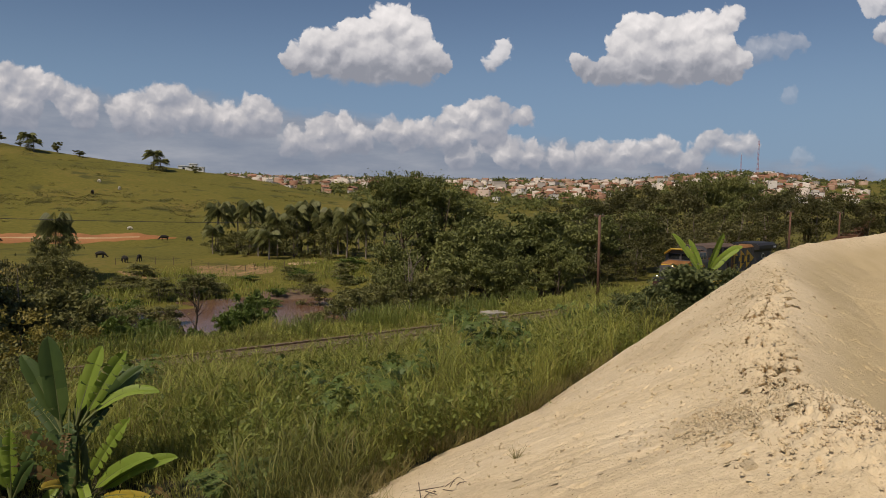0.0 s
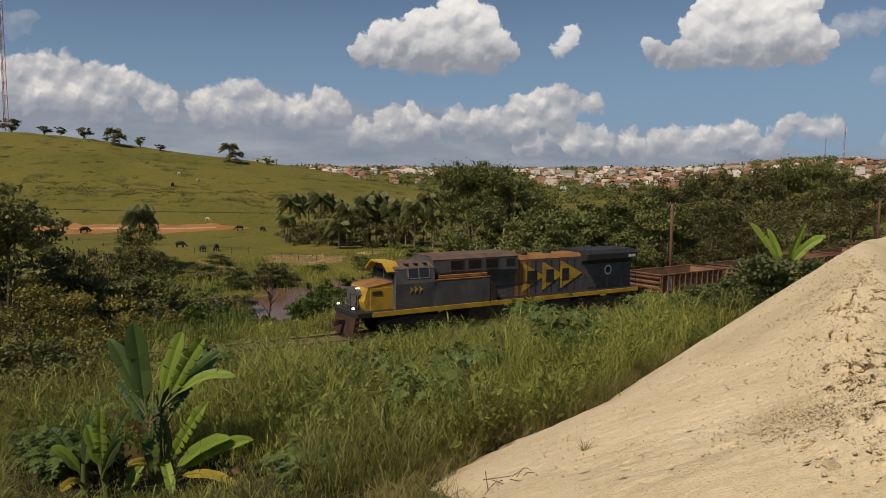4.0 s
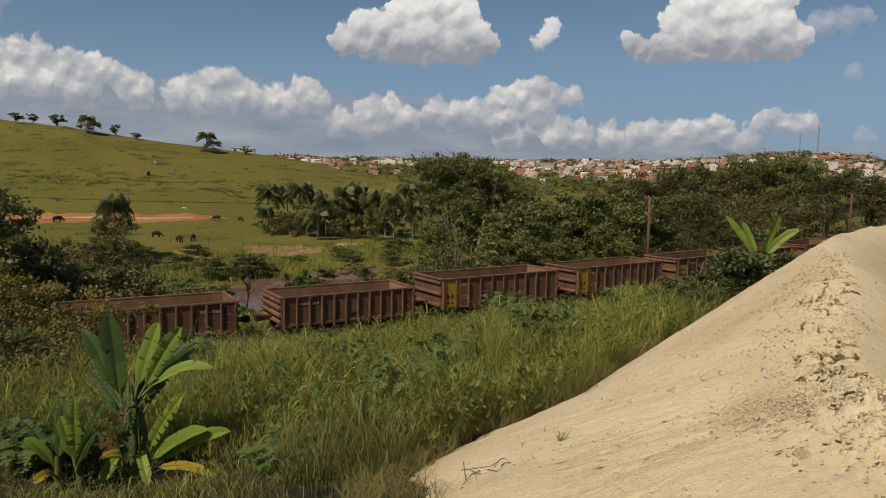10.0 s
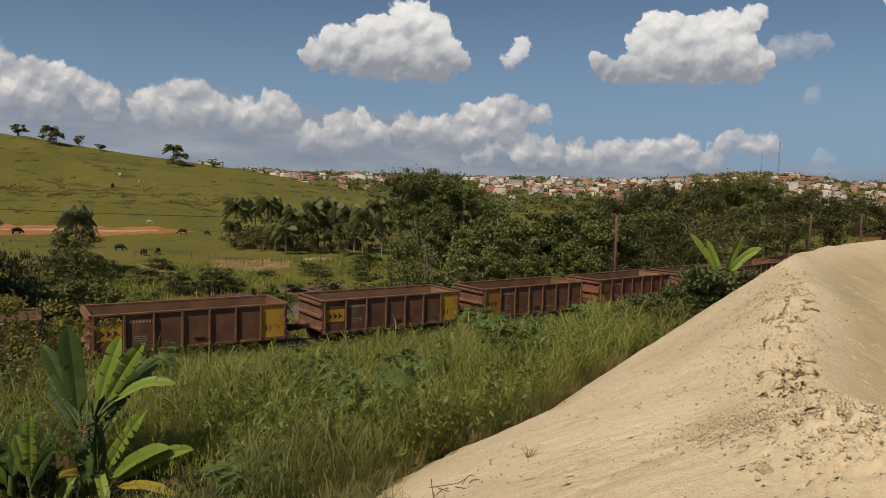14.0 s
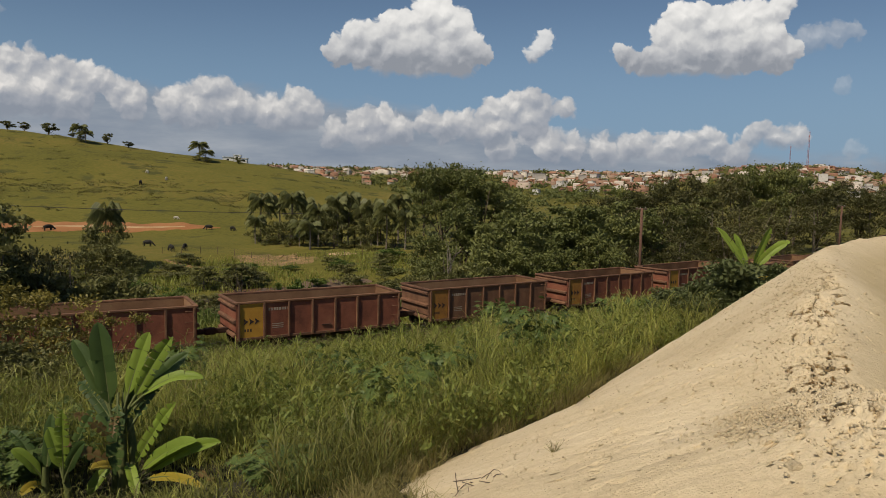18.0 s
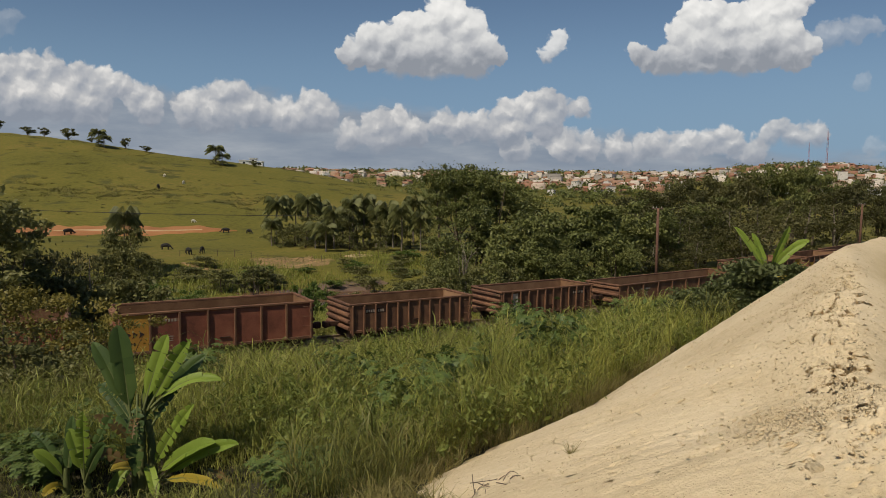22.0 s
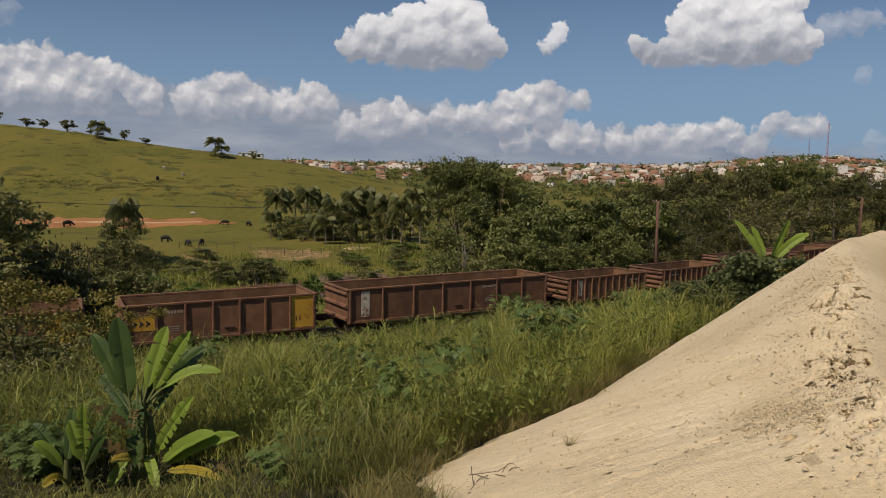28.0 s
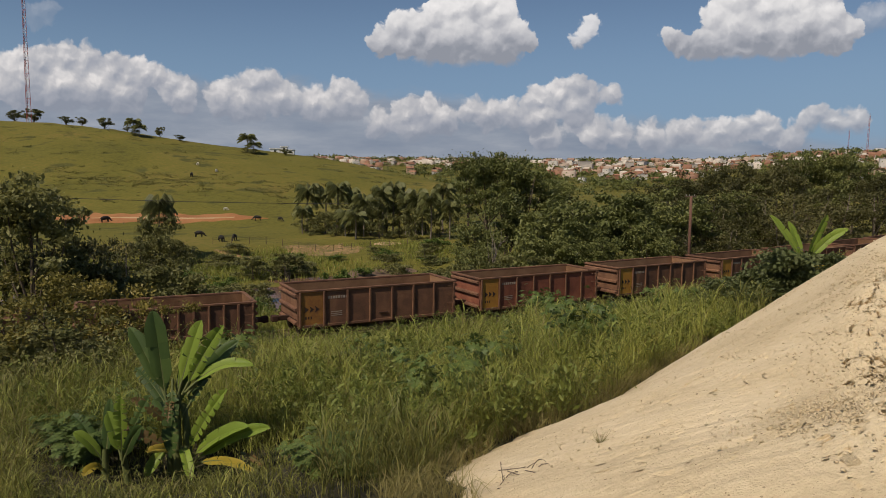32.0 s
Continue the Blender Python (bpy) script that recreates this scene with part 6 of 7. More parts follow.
# leaves in the sun take the bright green, those in shade the dark one
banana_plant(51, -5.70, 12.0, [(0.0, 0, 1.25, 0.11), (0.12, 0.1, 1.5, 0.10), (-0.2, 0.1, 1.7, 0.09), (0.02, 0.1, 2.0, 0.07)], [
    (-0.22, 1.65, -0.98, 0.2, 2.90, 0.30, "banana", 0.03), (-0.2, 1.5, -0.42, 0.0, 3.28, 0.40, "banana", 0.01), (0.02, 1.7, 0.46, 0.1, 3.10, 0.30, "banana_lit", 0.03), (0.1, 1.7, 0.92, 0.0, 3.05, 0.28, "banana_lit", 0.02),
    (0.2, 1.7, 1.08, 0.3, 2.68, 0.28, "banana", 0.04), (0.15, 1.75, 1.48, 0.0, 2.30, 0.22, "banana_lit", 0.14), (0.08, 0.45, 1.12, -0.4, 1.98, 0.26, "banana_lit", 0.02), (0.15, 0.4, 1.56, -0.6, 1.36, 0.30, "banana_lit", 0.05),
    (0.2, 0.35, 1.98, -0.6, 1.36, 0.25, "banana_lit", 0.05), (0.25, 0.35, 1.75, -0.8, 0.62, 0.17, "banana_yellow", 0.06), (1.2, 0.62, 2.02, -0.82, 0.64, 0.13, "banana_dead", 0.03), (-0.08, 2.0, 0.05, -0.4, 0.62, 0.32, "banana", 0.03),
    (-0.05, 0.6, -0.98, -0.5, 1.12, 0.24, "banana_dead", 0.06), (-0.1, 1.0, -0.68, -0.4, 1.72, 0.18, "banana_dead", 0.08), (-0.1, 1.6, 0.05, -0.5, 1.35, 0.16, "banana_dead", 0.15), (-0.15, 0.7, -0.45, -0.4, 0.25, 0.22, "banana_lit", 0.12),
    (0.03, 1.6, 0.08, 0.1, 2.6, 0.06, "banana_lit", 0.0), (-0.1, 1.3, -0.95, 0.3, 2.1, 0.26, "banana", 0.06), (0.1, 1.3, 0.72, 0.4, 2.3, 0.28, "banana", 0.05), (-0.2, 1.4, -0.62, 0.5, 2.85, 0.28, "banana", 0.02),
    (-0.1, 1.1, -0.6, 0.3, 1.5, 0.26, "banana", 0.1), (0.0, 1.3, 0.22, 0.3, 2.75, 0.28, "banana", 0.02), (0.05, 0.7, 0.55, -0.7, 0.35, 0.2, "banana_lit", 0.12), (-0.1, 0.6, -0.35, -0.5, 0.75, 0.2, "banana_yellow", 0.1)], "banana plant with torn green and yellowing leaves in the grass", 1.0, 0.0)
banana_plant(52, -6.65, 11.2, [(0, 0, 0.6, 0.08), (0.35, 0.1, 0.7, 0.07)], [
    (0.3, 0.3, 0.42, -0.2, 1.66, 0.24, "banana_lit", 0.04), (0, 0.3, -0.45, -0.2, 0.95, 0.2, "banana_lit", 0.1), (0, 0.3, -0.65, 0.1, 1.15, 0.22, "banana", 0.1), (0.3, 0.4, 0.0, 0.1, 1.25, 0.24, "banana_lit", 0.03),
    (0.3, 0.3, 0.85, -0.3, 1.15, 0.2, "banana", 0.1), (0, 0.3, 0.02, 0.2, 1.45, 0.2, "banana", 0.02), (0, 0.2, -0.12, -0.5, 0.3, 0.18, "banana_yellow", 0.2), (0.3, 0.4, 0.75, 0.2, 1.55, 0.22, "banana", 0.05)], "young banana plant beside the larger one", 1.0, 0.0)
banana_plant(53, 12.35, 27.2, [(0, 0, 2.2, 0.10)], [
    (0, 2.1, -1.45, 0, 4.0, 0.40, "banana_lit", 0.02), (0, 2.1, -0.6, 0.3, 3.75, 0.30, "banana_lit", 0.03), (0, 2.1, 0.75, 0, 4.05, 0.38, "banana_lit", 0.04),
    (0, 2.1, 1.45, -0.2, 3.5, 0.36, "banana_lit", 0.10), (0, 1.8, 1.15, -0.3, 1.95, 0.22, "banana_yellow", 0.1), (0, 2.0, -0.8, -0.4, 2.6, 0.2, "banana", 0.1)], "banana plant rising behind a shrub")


# ---- grass ----
def blades(name, x, y, height, lean, width, mat, label, rnd, root=0.0, category="grass"):
    n = len(x)
    z = ground(x, y) - 0.03 + root
    a = rnd.uniform(0, 2 * np.pi, n)
    la = rnd.uniform(0, 2 * np.pi, n)
    sx, sy = np.cos(a) * width / 2, np.sin(a) * width / 2
    lx, ly = np.cos(la) * lean * height, np.sin(la) * lean * height
    v = np.empty((n, 7, 3), dtype=np.float32)
    for k, (up, out, wide) in enumerate(((0.0, 0.0, 1.0), (0.45, 0.12, 0.9), (0.80, 0.45, 0.65))):
        rise, drift = height * up * (1 - 0.1 * lean), out
        v[:, 2 * k] = np.stack([x - sx * wide + lx * drift, y - sy * wide + ly * drift, z + rise], -1)
        v[:, 2 * k + 1] = np.stack([x + sx * wide + lx * drift, y + sy * wide + ly * drift, z + rise], -1)
    v[:, 6] = np.stack([x + lx, y + ly, z + height * (1 - 0.42 * lean)], -1)
    o = (np.arange(n) * 7)[:, None]
    me = quick_mesh(name, v.reshape(-1, 3), o + np.array([[0, 1, 3, 2]]), o + np.array([[2, 3, 5, 4]]), o + np.array([[4, 5, 6]]))
    return tagged(put(name, me, mat), label, category, kind="stuff")


def meadow():
    rnd = np.random.default_rng(99)
    n = 760000
    d = 7.8 + 62 * rnd.uniform(0, 1, n) ** 1.42
    b = rnd.uniform(-0.82, 0.74, n)
    x, y = b * d, d
    lat = lateral(x, y)
    clear = sand_height(x, y) < ground(x, y) - 0.05
    patch = wavy(x, y, 1.7) + 0.6 * wavy(x, y, 0.6, 2)
    ok = clear & (lat > 2.1) & (lat < 33) & (rnd.uniform(size=n) < np.clip(0.55 + 0.55 * patch, 0.08, 1.0))
    ok |= (lat < -2.4) & (lat > -12) & (rnd.uniform(size=n) < 0.5)
    ok |= (np.abs(lat) < 2.2) & (rnd.uniform(size=n) < 0.42 + 0.3 * patch)
    x, y, d, lat, patch = x[ok], y[ok], d[ok], lat[ok], patch[ok]
    hollow = (x / y > -0.72) & (x / y < -0.25) & (y < 12.7)
    thin = ~hollow | (rnd.uniform(size=len(x)) < 0.22)
    x, y, d, lat, patch, hollow = x[thin], y[thin], d[thin], lat[thin], patch[thin], hollow[thin]
    side = np.abs(lat)
    # blades bunch into tussocks
    cell = 0.62
    cx, cy = np.floor(x / cell), np.floor(y / cell)
    tone = np.abs(np.sin(cx * 12.9898 + cy * 78.233) * 43758.5453) % 1.0
    jx = (np.floor(x / cell) + 0.2 + 0.6 * tone) * cell
    jy = (np.floor(y / cell) + 0.2 + 0.6 * ((tone * 7.13) % 1.0)) * cell
    pull = 0.62 * (tone > 0.3) * smooth(13, 22, d)
    x, y = x + (jx - x) * pull, y + (jy - y) * pull
    tall = 1.3 + 0.4 * wavy(x, y, 3.1, 4) + 0.35 * wavy(x, y, 1.3, 8) + 0.85 * (tone - 0.45)
    h = np.clip(tall, 0.4, 2.2) * rnd.uniform(0.35, 1.15, len(x)) * (0.42 + 0.58 * smooth(1.5, 3.0, side)) * np.where(lat < -2, 0.5 + 0.6 * np.maximum(wavy(x, y, 2.6, 9), 0), 1.0)
    h = h * np.where((x / y > 0.0) & (x / y < 0.17) & (lat > 1.9) & (lat < 5.6), 0.5, 1.0)
    h = h * np.where((x / y > -0.5) & (x / y < 0.24) & (lat > 1.0) & (lat < 11.0), 0.66, 1.0)
    h = h * np.where(hollow, 0.4, 1.0) * np.where((x / y > -0.27) & (x / y < 0.22) & (lat > -2.6) & (lat < 4.4), 0.55, 1.0)
    lean = rnd.uniform(0.1, 1.0, len(x))
    h = h * (0.72 + 0.28 * smooth(9, 17, d))
    w = (0.0038 + 0.0005 * d) * rnd.uniform(0.6, 1.6, len(x))
    # most leaves spring from stalks above the ground and arch over; the rest stand upright
    up = rnd.uniform(size=len(x)) < 0.72
    root = np.where(up, h * rnd.uniform(0.05, 0.78, len(x)), 0.0)
    lean = np.where(up, rnd.uniform(0.55, 1.45, len(x)), lean)
    h = np.where(up, rnd.uniform(0.25, 0.62, len(x)) * np.clip(h, 0.5, 1.3), h)
    w = np.where(up, w * 1.3, w * 0.8)
    dry = rnd.uniform(size=len(x)) < 0.10 + 0.11 * wavy(x, y, 2.3, 7) + 0.22 * (tone > 0.86)
    # the darker copy paints shade among the nearest blades and in patches
    deep = ~dry & (rnd.uniform(size=len(x)) < 0.06 + 0.52 * smooth(16, 9, d) + 0.7 * wavy(x, y, 2.7, 5))
    light = ~dry & ~deep
    blades("tall_grass", x[light], y[light], h[light], lean[light], w[light], "grass", "tall wild green grass covering the bank", rnd, root[light])
    blades("deep_grass", x[deep], y[deep], h[deep], lean[deep], w[deep] * 1.15, "grass_shaded", "broad-bladed bank grass, coloured darker for the shade among blades", rnd, root[deep])
    blades("dry_grass", x[dry], y[dry], h[dry] * 1.1, lean[dry], w[dry] * 0.8, "grass_dry", "pale dry grass stalks among the green", rnd, root[dry])


meadow()


def foot_fringe():
    """Straw and dry stalks lying out over the foot of the sand."""
    rnd = np.random.default_rng(404)
    x, y = rnd.uniform(-1.2, 8.5, 90000), rnd.uniform(7.0, 22.0, 90000)
    rise = sand_height(x, y) - ground(x, y)
    keep = (rise > -0.3) & (rise < 0.05 + 0.1 * wavy(x, y, 0.7, 3)) & (rnd.uniform(size=len(x)) < 0.75)
    x, y = x[keep], y[keep]
    blades("straw_fringe", x, y, rnd.uniform(0.18, 0.6, len(x)), rnd.uniform(0.4, 1.4, len(x)), rnd.uniform(0.006, 0.013, len(x)), "grass_dry", "straw and dry stalks along the foot of the sand", rnd)


foot_fringe()


def creepers():
    """Broad-leaved weeds and climbers lying over the grass in patches."""
    rnd = np.random.default_rng(123)
    n = 46
    pts, size = [], []
    for i in range(n):
        d = 9 + 24 * rnd.uniform() ** 1.1
        b = rnd.uniform(-0.72, 0.33)
        x0, y0 = b * d, d
        if (-0.74 < b < -0.26 and d < 13.5) or lateral(x0, y0) < 5 or sand_height(np.array([x0]), np.array([y0]))[0] > gz(x0, y0) - 0.3:
            continue
        r, k = rnd.uniform(0.25, 0.7), int(rnd.integers(50, 150))
        p = rnd.normal(0, 0.5, (k, 3)) * [r, r, 0.3]
        top = rnd.uniform(0.3, 1.05)
        p[:, 0] += x0
        p[:, 1] += y0
        p[:, 2] = ground(p[:, 0], p[:, 1]) + top * np.exp(-((p[:, 0] - x0) ** 2 + (p[:, 1] - y0) ** 2) / r ** 2) + np.abs(p[:, 2]) * 0.7
        pts.append(p)
        size += [rnd.uniform(0.05, 0.10)] * k
    v, f = leaf_quads(np.concatenate(pts), np.array(size), rnd, up=0.6, ratio=0.75)
    tagged(put("creeping_weeds", quick_mesh("creeping_weeds", v, f), "leaf_shrub"), "leafy green weeds creeping through the tall grass", "weeds", kind="stuff")


creepers()


def feathery_weeds():
    """Tall thin-leaved weeds standing above the grass, in stalks."""
    rnd = np.random.default_rng(321)
    pts, stems = [], []
    for i in range(2600):
        d = 8.4 + 27 * rnd.uniform() ** 1.3
        b = rnd.uniform(-0.74, 0.36)
        x0, y0 = b * d, d
        if (b < -0.27 and d < 13.2) or lateral(x0, y0) < 3.2 or sand_height(np.array([x0]), np.array([y0]))[0] > gz(x0, y0) + 0.05:
            continue
        if wavy(np.array([x0]), np.array([y0]), 1.9, 6)[0] < -0.1:
            continue
        h, k = rnd.uniform(0.6, 1.55) * min(1.0, 0.45 + d / 26), int(rnd.integers(18, 48))
        t = rnd.uniform(0.25, 1, k) ** 0.7
        lean = rnd.normal(0, 0.16, 2)
        spread = 0.26 * (1.15 - t)
        p = np.stack([x0 + lean[0] * h * t + rnd.normal(0, 1, k) * spread, y0 + lean[1] * h * t + rnd.normal(0, 1, k) * spread, gz(x0, y0) + h * t], -1)
        pts.append(p)
        stems.append(tube(np.array([[x0, y0, gz(x0, y0)], [x0 + lean[0] * h, y0 + lean[1] * h, gz(x0, y0) + h]]), (0.008, 0.003), 3))
    p = np.concatenate(pts)
    v, f = leaf_quads(p, rnd.uniform(0.07, 0.17, len(p)), rnd, up=0.5, ratio=0.32)
    sv, sf = joined(stems)
    me = quick_mesh("feathery_weeds", np.concatenate([v, sv]), f, sf + len(v))
    tagged(put("feathery_weeds", me, "leaf_weed"), "tall narrow-leaved green weeds among the grass", "weeds", kind="stuff")


feathery_weeds()


def far_tufts():
    """Reeds and rough grass round the river, and low weeds on the grazing hill."""
    rnd = np.random.default_rng(5)
    n = 60000
    d = rnd.uniform(46, 130, n)
    b = rnd.uniform(-0.8, 0.1, n)
    x, y = b * d, d
    lat = lateral(x, y)
    ok = (lat < -9) & ((lat > -23) | (lat < -56)) & (lat > -88) & (rnd.uniform(size=n) < 0.5 + 0.5 * wavy(x, y, 6, 3))
    x, y = x[ok], y[ok]
    blades("riverside_grass", x, y, rnd.uniform(0.4, 1.2, len(x)) * (1.0 + 0.6 * wavy(x, y, 8, 2)) * np.where(lat[ok] > -26, 0.5, 1.0), rnd.uniform(0.2, 0.8, len(x)), rnd.uniform(0.05, 0.12, len(x)), "grass", "rough green reeds and grass on the river banks", rnd)
    # tall reeds in clumps beyond the line
    n = 60000
    d, b = rnd.uniform(36, 82, n), rnd.uniform(-0.62, 0.2, n)
    x, y = b * d, d
    lat = lateral(x, y)
    ok = (lat < -3.0) & (lat > -9.5) & (wavy(x, y, 1.7, 5) + 0.5 * wavy(x, y, 5.0, 1) > 0.12) & ((b < -0.33) | (b > -0.19))
    x, y = x[ok], y[ok]
    blades("reeds", x, y, rnd.uniform(0.7, 2.0, len(x)), rnd.uniform(0.1, 0.6, len(x)), rnd.uniform(0.025, 0.06, len(x)), "leaf_weed", "tall green reeds growing beyond the line", rnd)
    n = 300
    band = rnd.uniform(size=n) < 0.5
    d = np.where(band, rnd.normal(216, 7, n), rnd.uniform(185, 305, n))
    b = np.where(band, rnd.uniform(-0.66, -0.26, n), rnd.uniform(-0.8, -0.1, n))
    pts, size = [], []
    for i in range(n):
        x0, y0 = b[i] * d[i], d[i]
        r = 0.4 + 2.4 * rnd.uniform() ** 2
        k = int(34 * r)
        p = rnd.normal(0, 0.45, (k, 3)) * [r * 1.7, r, r * 0.4]
        p[:, 2] = np.abs(p[:, 2])
        p[:, 0] += x0
        p[:, 1] += y0
        p[:, 2] += ground(p[:, 0], p[:, 1])
        pts.append(p)
        size += [0.42] * k
    v, f = leaf_quads(np.concatenate(pts), np.array(size), rnd)
    tagged(put("hill_weeds", quick_mesh("hill_weeds", v, f), "hill_weed"), "low dark weeds dotted over the grazing hill", "weeds", kind="stuff")
    # woods on the town's slopes
    pts, size = [], []
    for i in range(1500):
        d0 = rnd.uniform(600, 1500)
        b0 = rnd.uniform(-0.75, 0.85)
        x0, y0 = b0 * d0, d0
        r = rnd.uniform(3, 8)
        k = 64
        p = rnd.normal(0, 0.5, (k, 3)) * [r * 1.3, r, r * 0.7]
        p[:, 2] = np.abs(p[:, 2]) + r * 0.2
        p += [x0, y0, gz(x0, y0)]
        pts.append(p)
        size += [r * 0.42] * k
    for i in range(120):
        d0, b0 = rnd.uniform(1120, 1260), rnd.uniform(-0.3, 0.8)
        r = rnd.uniform(4, 9)
        p = rnd.normal(0, 0.5, (90, 3)) * [r * rnd.uniform(0.9, 2.0), r, r * 0.6]
        p[:, 2] = np.abs(p[:, 2]) + r * 0.35
        p += [b0 * d0, d0, gz(b0 * d0, d0)]
        pts.append(p)
        size += [r * 0.4] * 90
    v, f = leaf_quads(np.concatenate(pts), np.array(size), rnd, ratio=0.8)
    tagged(put("far_woods", quick_mesh("far_woods", v, f), "leaf_tree"), "dark woods scattered over the town's hills", "woods", kind="stuff")


far_tufts()


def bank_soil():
    """Leaf litter and soil under the tall grass, darkened in colour for shade between blades."""
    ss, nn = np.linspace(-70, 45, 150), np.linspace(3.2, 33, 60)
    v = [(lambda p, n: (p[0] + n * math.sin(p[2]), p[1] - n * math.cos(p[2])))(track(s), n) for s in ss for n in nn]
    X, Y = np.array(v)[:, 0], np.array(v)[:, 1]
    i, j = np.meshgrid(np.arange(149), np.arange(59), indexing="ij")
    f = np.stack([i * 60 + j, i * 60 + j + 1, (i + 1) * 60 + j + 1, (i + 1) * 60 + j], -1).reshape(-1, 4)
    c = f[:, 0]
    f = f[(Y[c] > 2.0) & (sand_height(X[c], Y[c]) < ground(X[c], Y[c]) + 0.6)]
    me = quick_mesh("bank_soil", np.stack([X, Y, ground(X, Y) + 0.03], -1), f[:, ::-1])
    tagged(put("bank_soil", me, "humus_shade", smooth=True), "soil and litter under tall grass, darkened for shade between blades", "soil", kind="structure")


bank_soil()


# ---- dirt road, eroded bank, bare patches ----
ribbon("dirt_road", [(-114, 171, 2.0), (-105, 171.5, 5.0), (-97, 172.4, 5.6), (-88, 173, 5.4), (-78, 174, 5.0), (-70, 175, 4.0), (-63, 175, 2.0), (-57, 174.5, 0.5)], "dirt_red", "red dirt track cut along the foot of the hill", "dirt road", 0.15)
ribbon("pale_road", [(-103, 171.2, 0.3), (-97, 172.4, 0.6), (-89, 172.6, 1.0), (-80, 173.2, 0.7), (-72, 174, 0.8), (-66, 174.4, 0.3)], "dirt_pale", "pale worn strip of the dirt track", "dirt road", 0.3)
ribbon("eroded_bank", [(-38, 125, 1.2), (-34, 124, 4.6), (-30, 123.5, 6.0), (-26.5, 124, 5.2), (-23.5, 126, 1.4)], "eroded", "eroded reddish earth bank above the river", "bank", 0.1)
ribbon("bare_patch", [(-21.4, 128, 0.7), (-20, 128.3, 2.0), (-18, 128.3, 2.2), (-16, 127.6, 0.6)], "dirt_pale", "bare pale earth patch in the pasture", "bare earth", 0.1)
ribbon("bare_streak", [(-48, 117.5, 0.5), (-45, 116, 1.0), (-42, 115, 1.1), (-39, 114.3, 0.4)], "eroded", "bare earth streak on the bank", "bare earth", 0.1)
ribbon("hill_track", [(-222, 290, 1.5), (-205, 262, 3.0), (-190, 240, 3.4), (-178, 222, 3.0), (-168, 206, 1.2)], "dirt_pale", "pale dirt track climbing the hill", "dirt road", 0.25)
ribbon("mud_bank", [(-21, 96, 1.0), (-18, 98, 4.0), (-14.5, 100, 4.4), (-11, 102, 2.0)], "mud", "bare brown mud slope by the river", "bank", 0.12)


# ---- cattle ----
def cow(mat, label):
    c = thing("cow", None, label, "cow")
    body = bmesh.new()
    bmesh.ops.create_uvsphere(body, u_segments=12, v_segments=8, radius=1)
    for v in body.verts:
        v.co = Vector((v.co.x * 0.95, v.co.y * 0.36, 0.95 + v.co.z * 0.42 + 0.08 * v.co.x))
    part("body", body, mat, c, smooth=True)
    neck = cyl(bmesh.new(), (0.75, 0, 1.0), (1.25, 0, 0.55), 0.24, 0.15, 9)
    part("neck", neck, mat, c, smooth=True)
    head = bmesh.new()
    bmesh.ops.create_uvsphere(head, u_segments=10, v_segments=6, radius=1)
    for v in head.verts:
        v.co = Vector((1.38 + v.co.x * 0.28, v.co.y * 0.13, 0.38 + v.co.z * 0.15 - v.co.x * 0.1))
    part("head", head, mat, c, smooth=True)
    for x in (-0.65, 0.6):
        for y in (-0.2, 0.2):
            part("leg", cyl(bmesh.new(), (x, y, 0), (x, y, 0.85), 0.06, 0.12, 7), mat, c)
    part("tail", cyl(bmesh.new(), (-0.93, 0, 1.05), (-1.05, 0, 0.35), 0.03, 0.02, 5), mat, c)
    return c


COW_B, COW_W = cow("cow_black", "black cow grazing on the valley pasture"), cow("cow_white", "pale cow grazing on the hillside")
plant_rows(COW_B, [(-0.434, 138.4, 1, 1), (-0.399, 129.5, 1, 1), (-0.379, 132, 1, 1), (-0.580, 167.7, 1.2, 1.2), (-0.343, 171.7, 1.0, 1.0), (-0.309, 171, 0.9, 0.9), (-0.443, 226, 1.2, 1.2)], "grazing cattle")
plant_rows(COW_W, [(-0.392, 183, 0.65, 0.65), (-0.433, 246, 0.9, 0.9), (-0.405, 238, 0.9, 0.9)], "grazing cattle")
for ob in scene.objects:
    if ob.name.startswith("cow") and ob.parent is None:
        ob.location.z += 0.1


# ---- fence by the river pasture ----
def fence():
    f = thing("pasture_fence", None, "wire fence on thin grey wooden posts", "fence")
    prev = None
    for i in range(16):
        x, y = -52 + i * 3.4, 126 + 1.2 * math.sin(i * 0.7) - i * 0.2
        z = gz(x, y)
        part("post", cyl(bmesh.new(), (x, y, z - 0.2), (x + random.uniform(-0.05, 0.05), y, z + 1.3), 0.06, 0.05, 6), "wood_grey", f)
        if prev:
            for h in (0.5, 0.85, 1.2):
                part("wire", cyl(bmesh.new(), (prev[0], prev[1], prev[2] + h), (x, y, z + h), 0.008, n=4), "cable", f)
        prev = (x, y, z)


fence()


# ---- line-side posts and overhead cable ----
def line_post(b, dist, top, label):
    x, y = b * dist, dist
    height = top - gz(x, y) + 0.2
    p = thing("line_post", pose(x, y, gz(x, y) - 0.2, 0, random.uniform(-1.0, 1.0)), label, "utility pole", "line-side posts")
    part("pole", cyl(bmesh.new(), (0, 0, 0), (0, 0, height), 0.15, 0.12, 10), "pole_rust", p, smooth=True)
    part("cross_arm", boxed(-0.55, -0.06, height - 0.12, 0.45, 0.06, height + 0.02, 0.01), "wood_grey", p)
    for k in (-0.45, -0.15, 0.3):
        part("insulator", cyl(bmesh.new(), (k, 0, height + 0.02), (k, 0, height + 0.16), 0.04, 0.03, 8), "concrete", p)


line_post(0.292, 63, 6.9, "rusty brown line-side post with a short cross-arm")
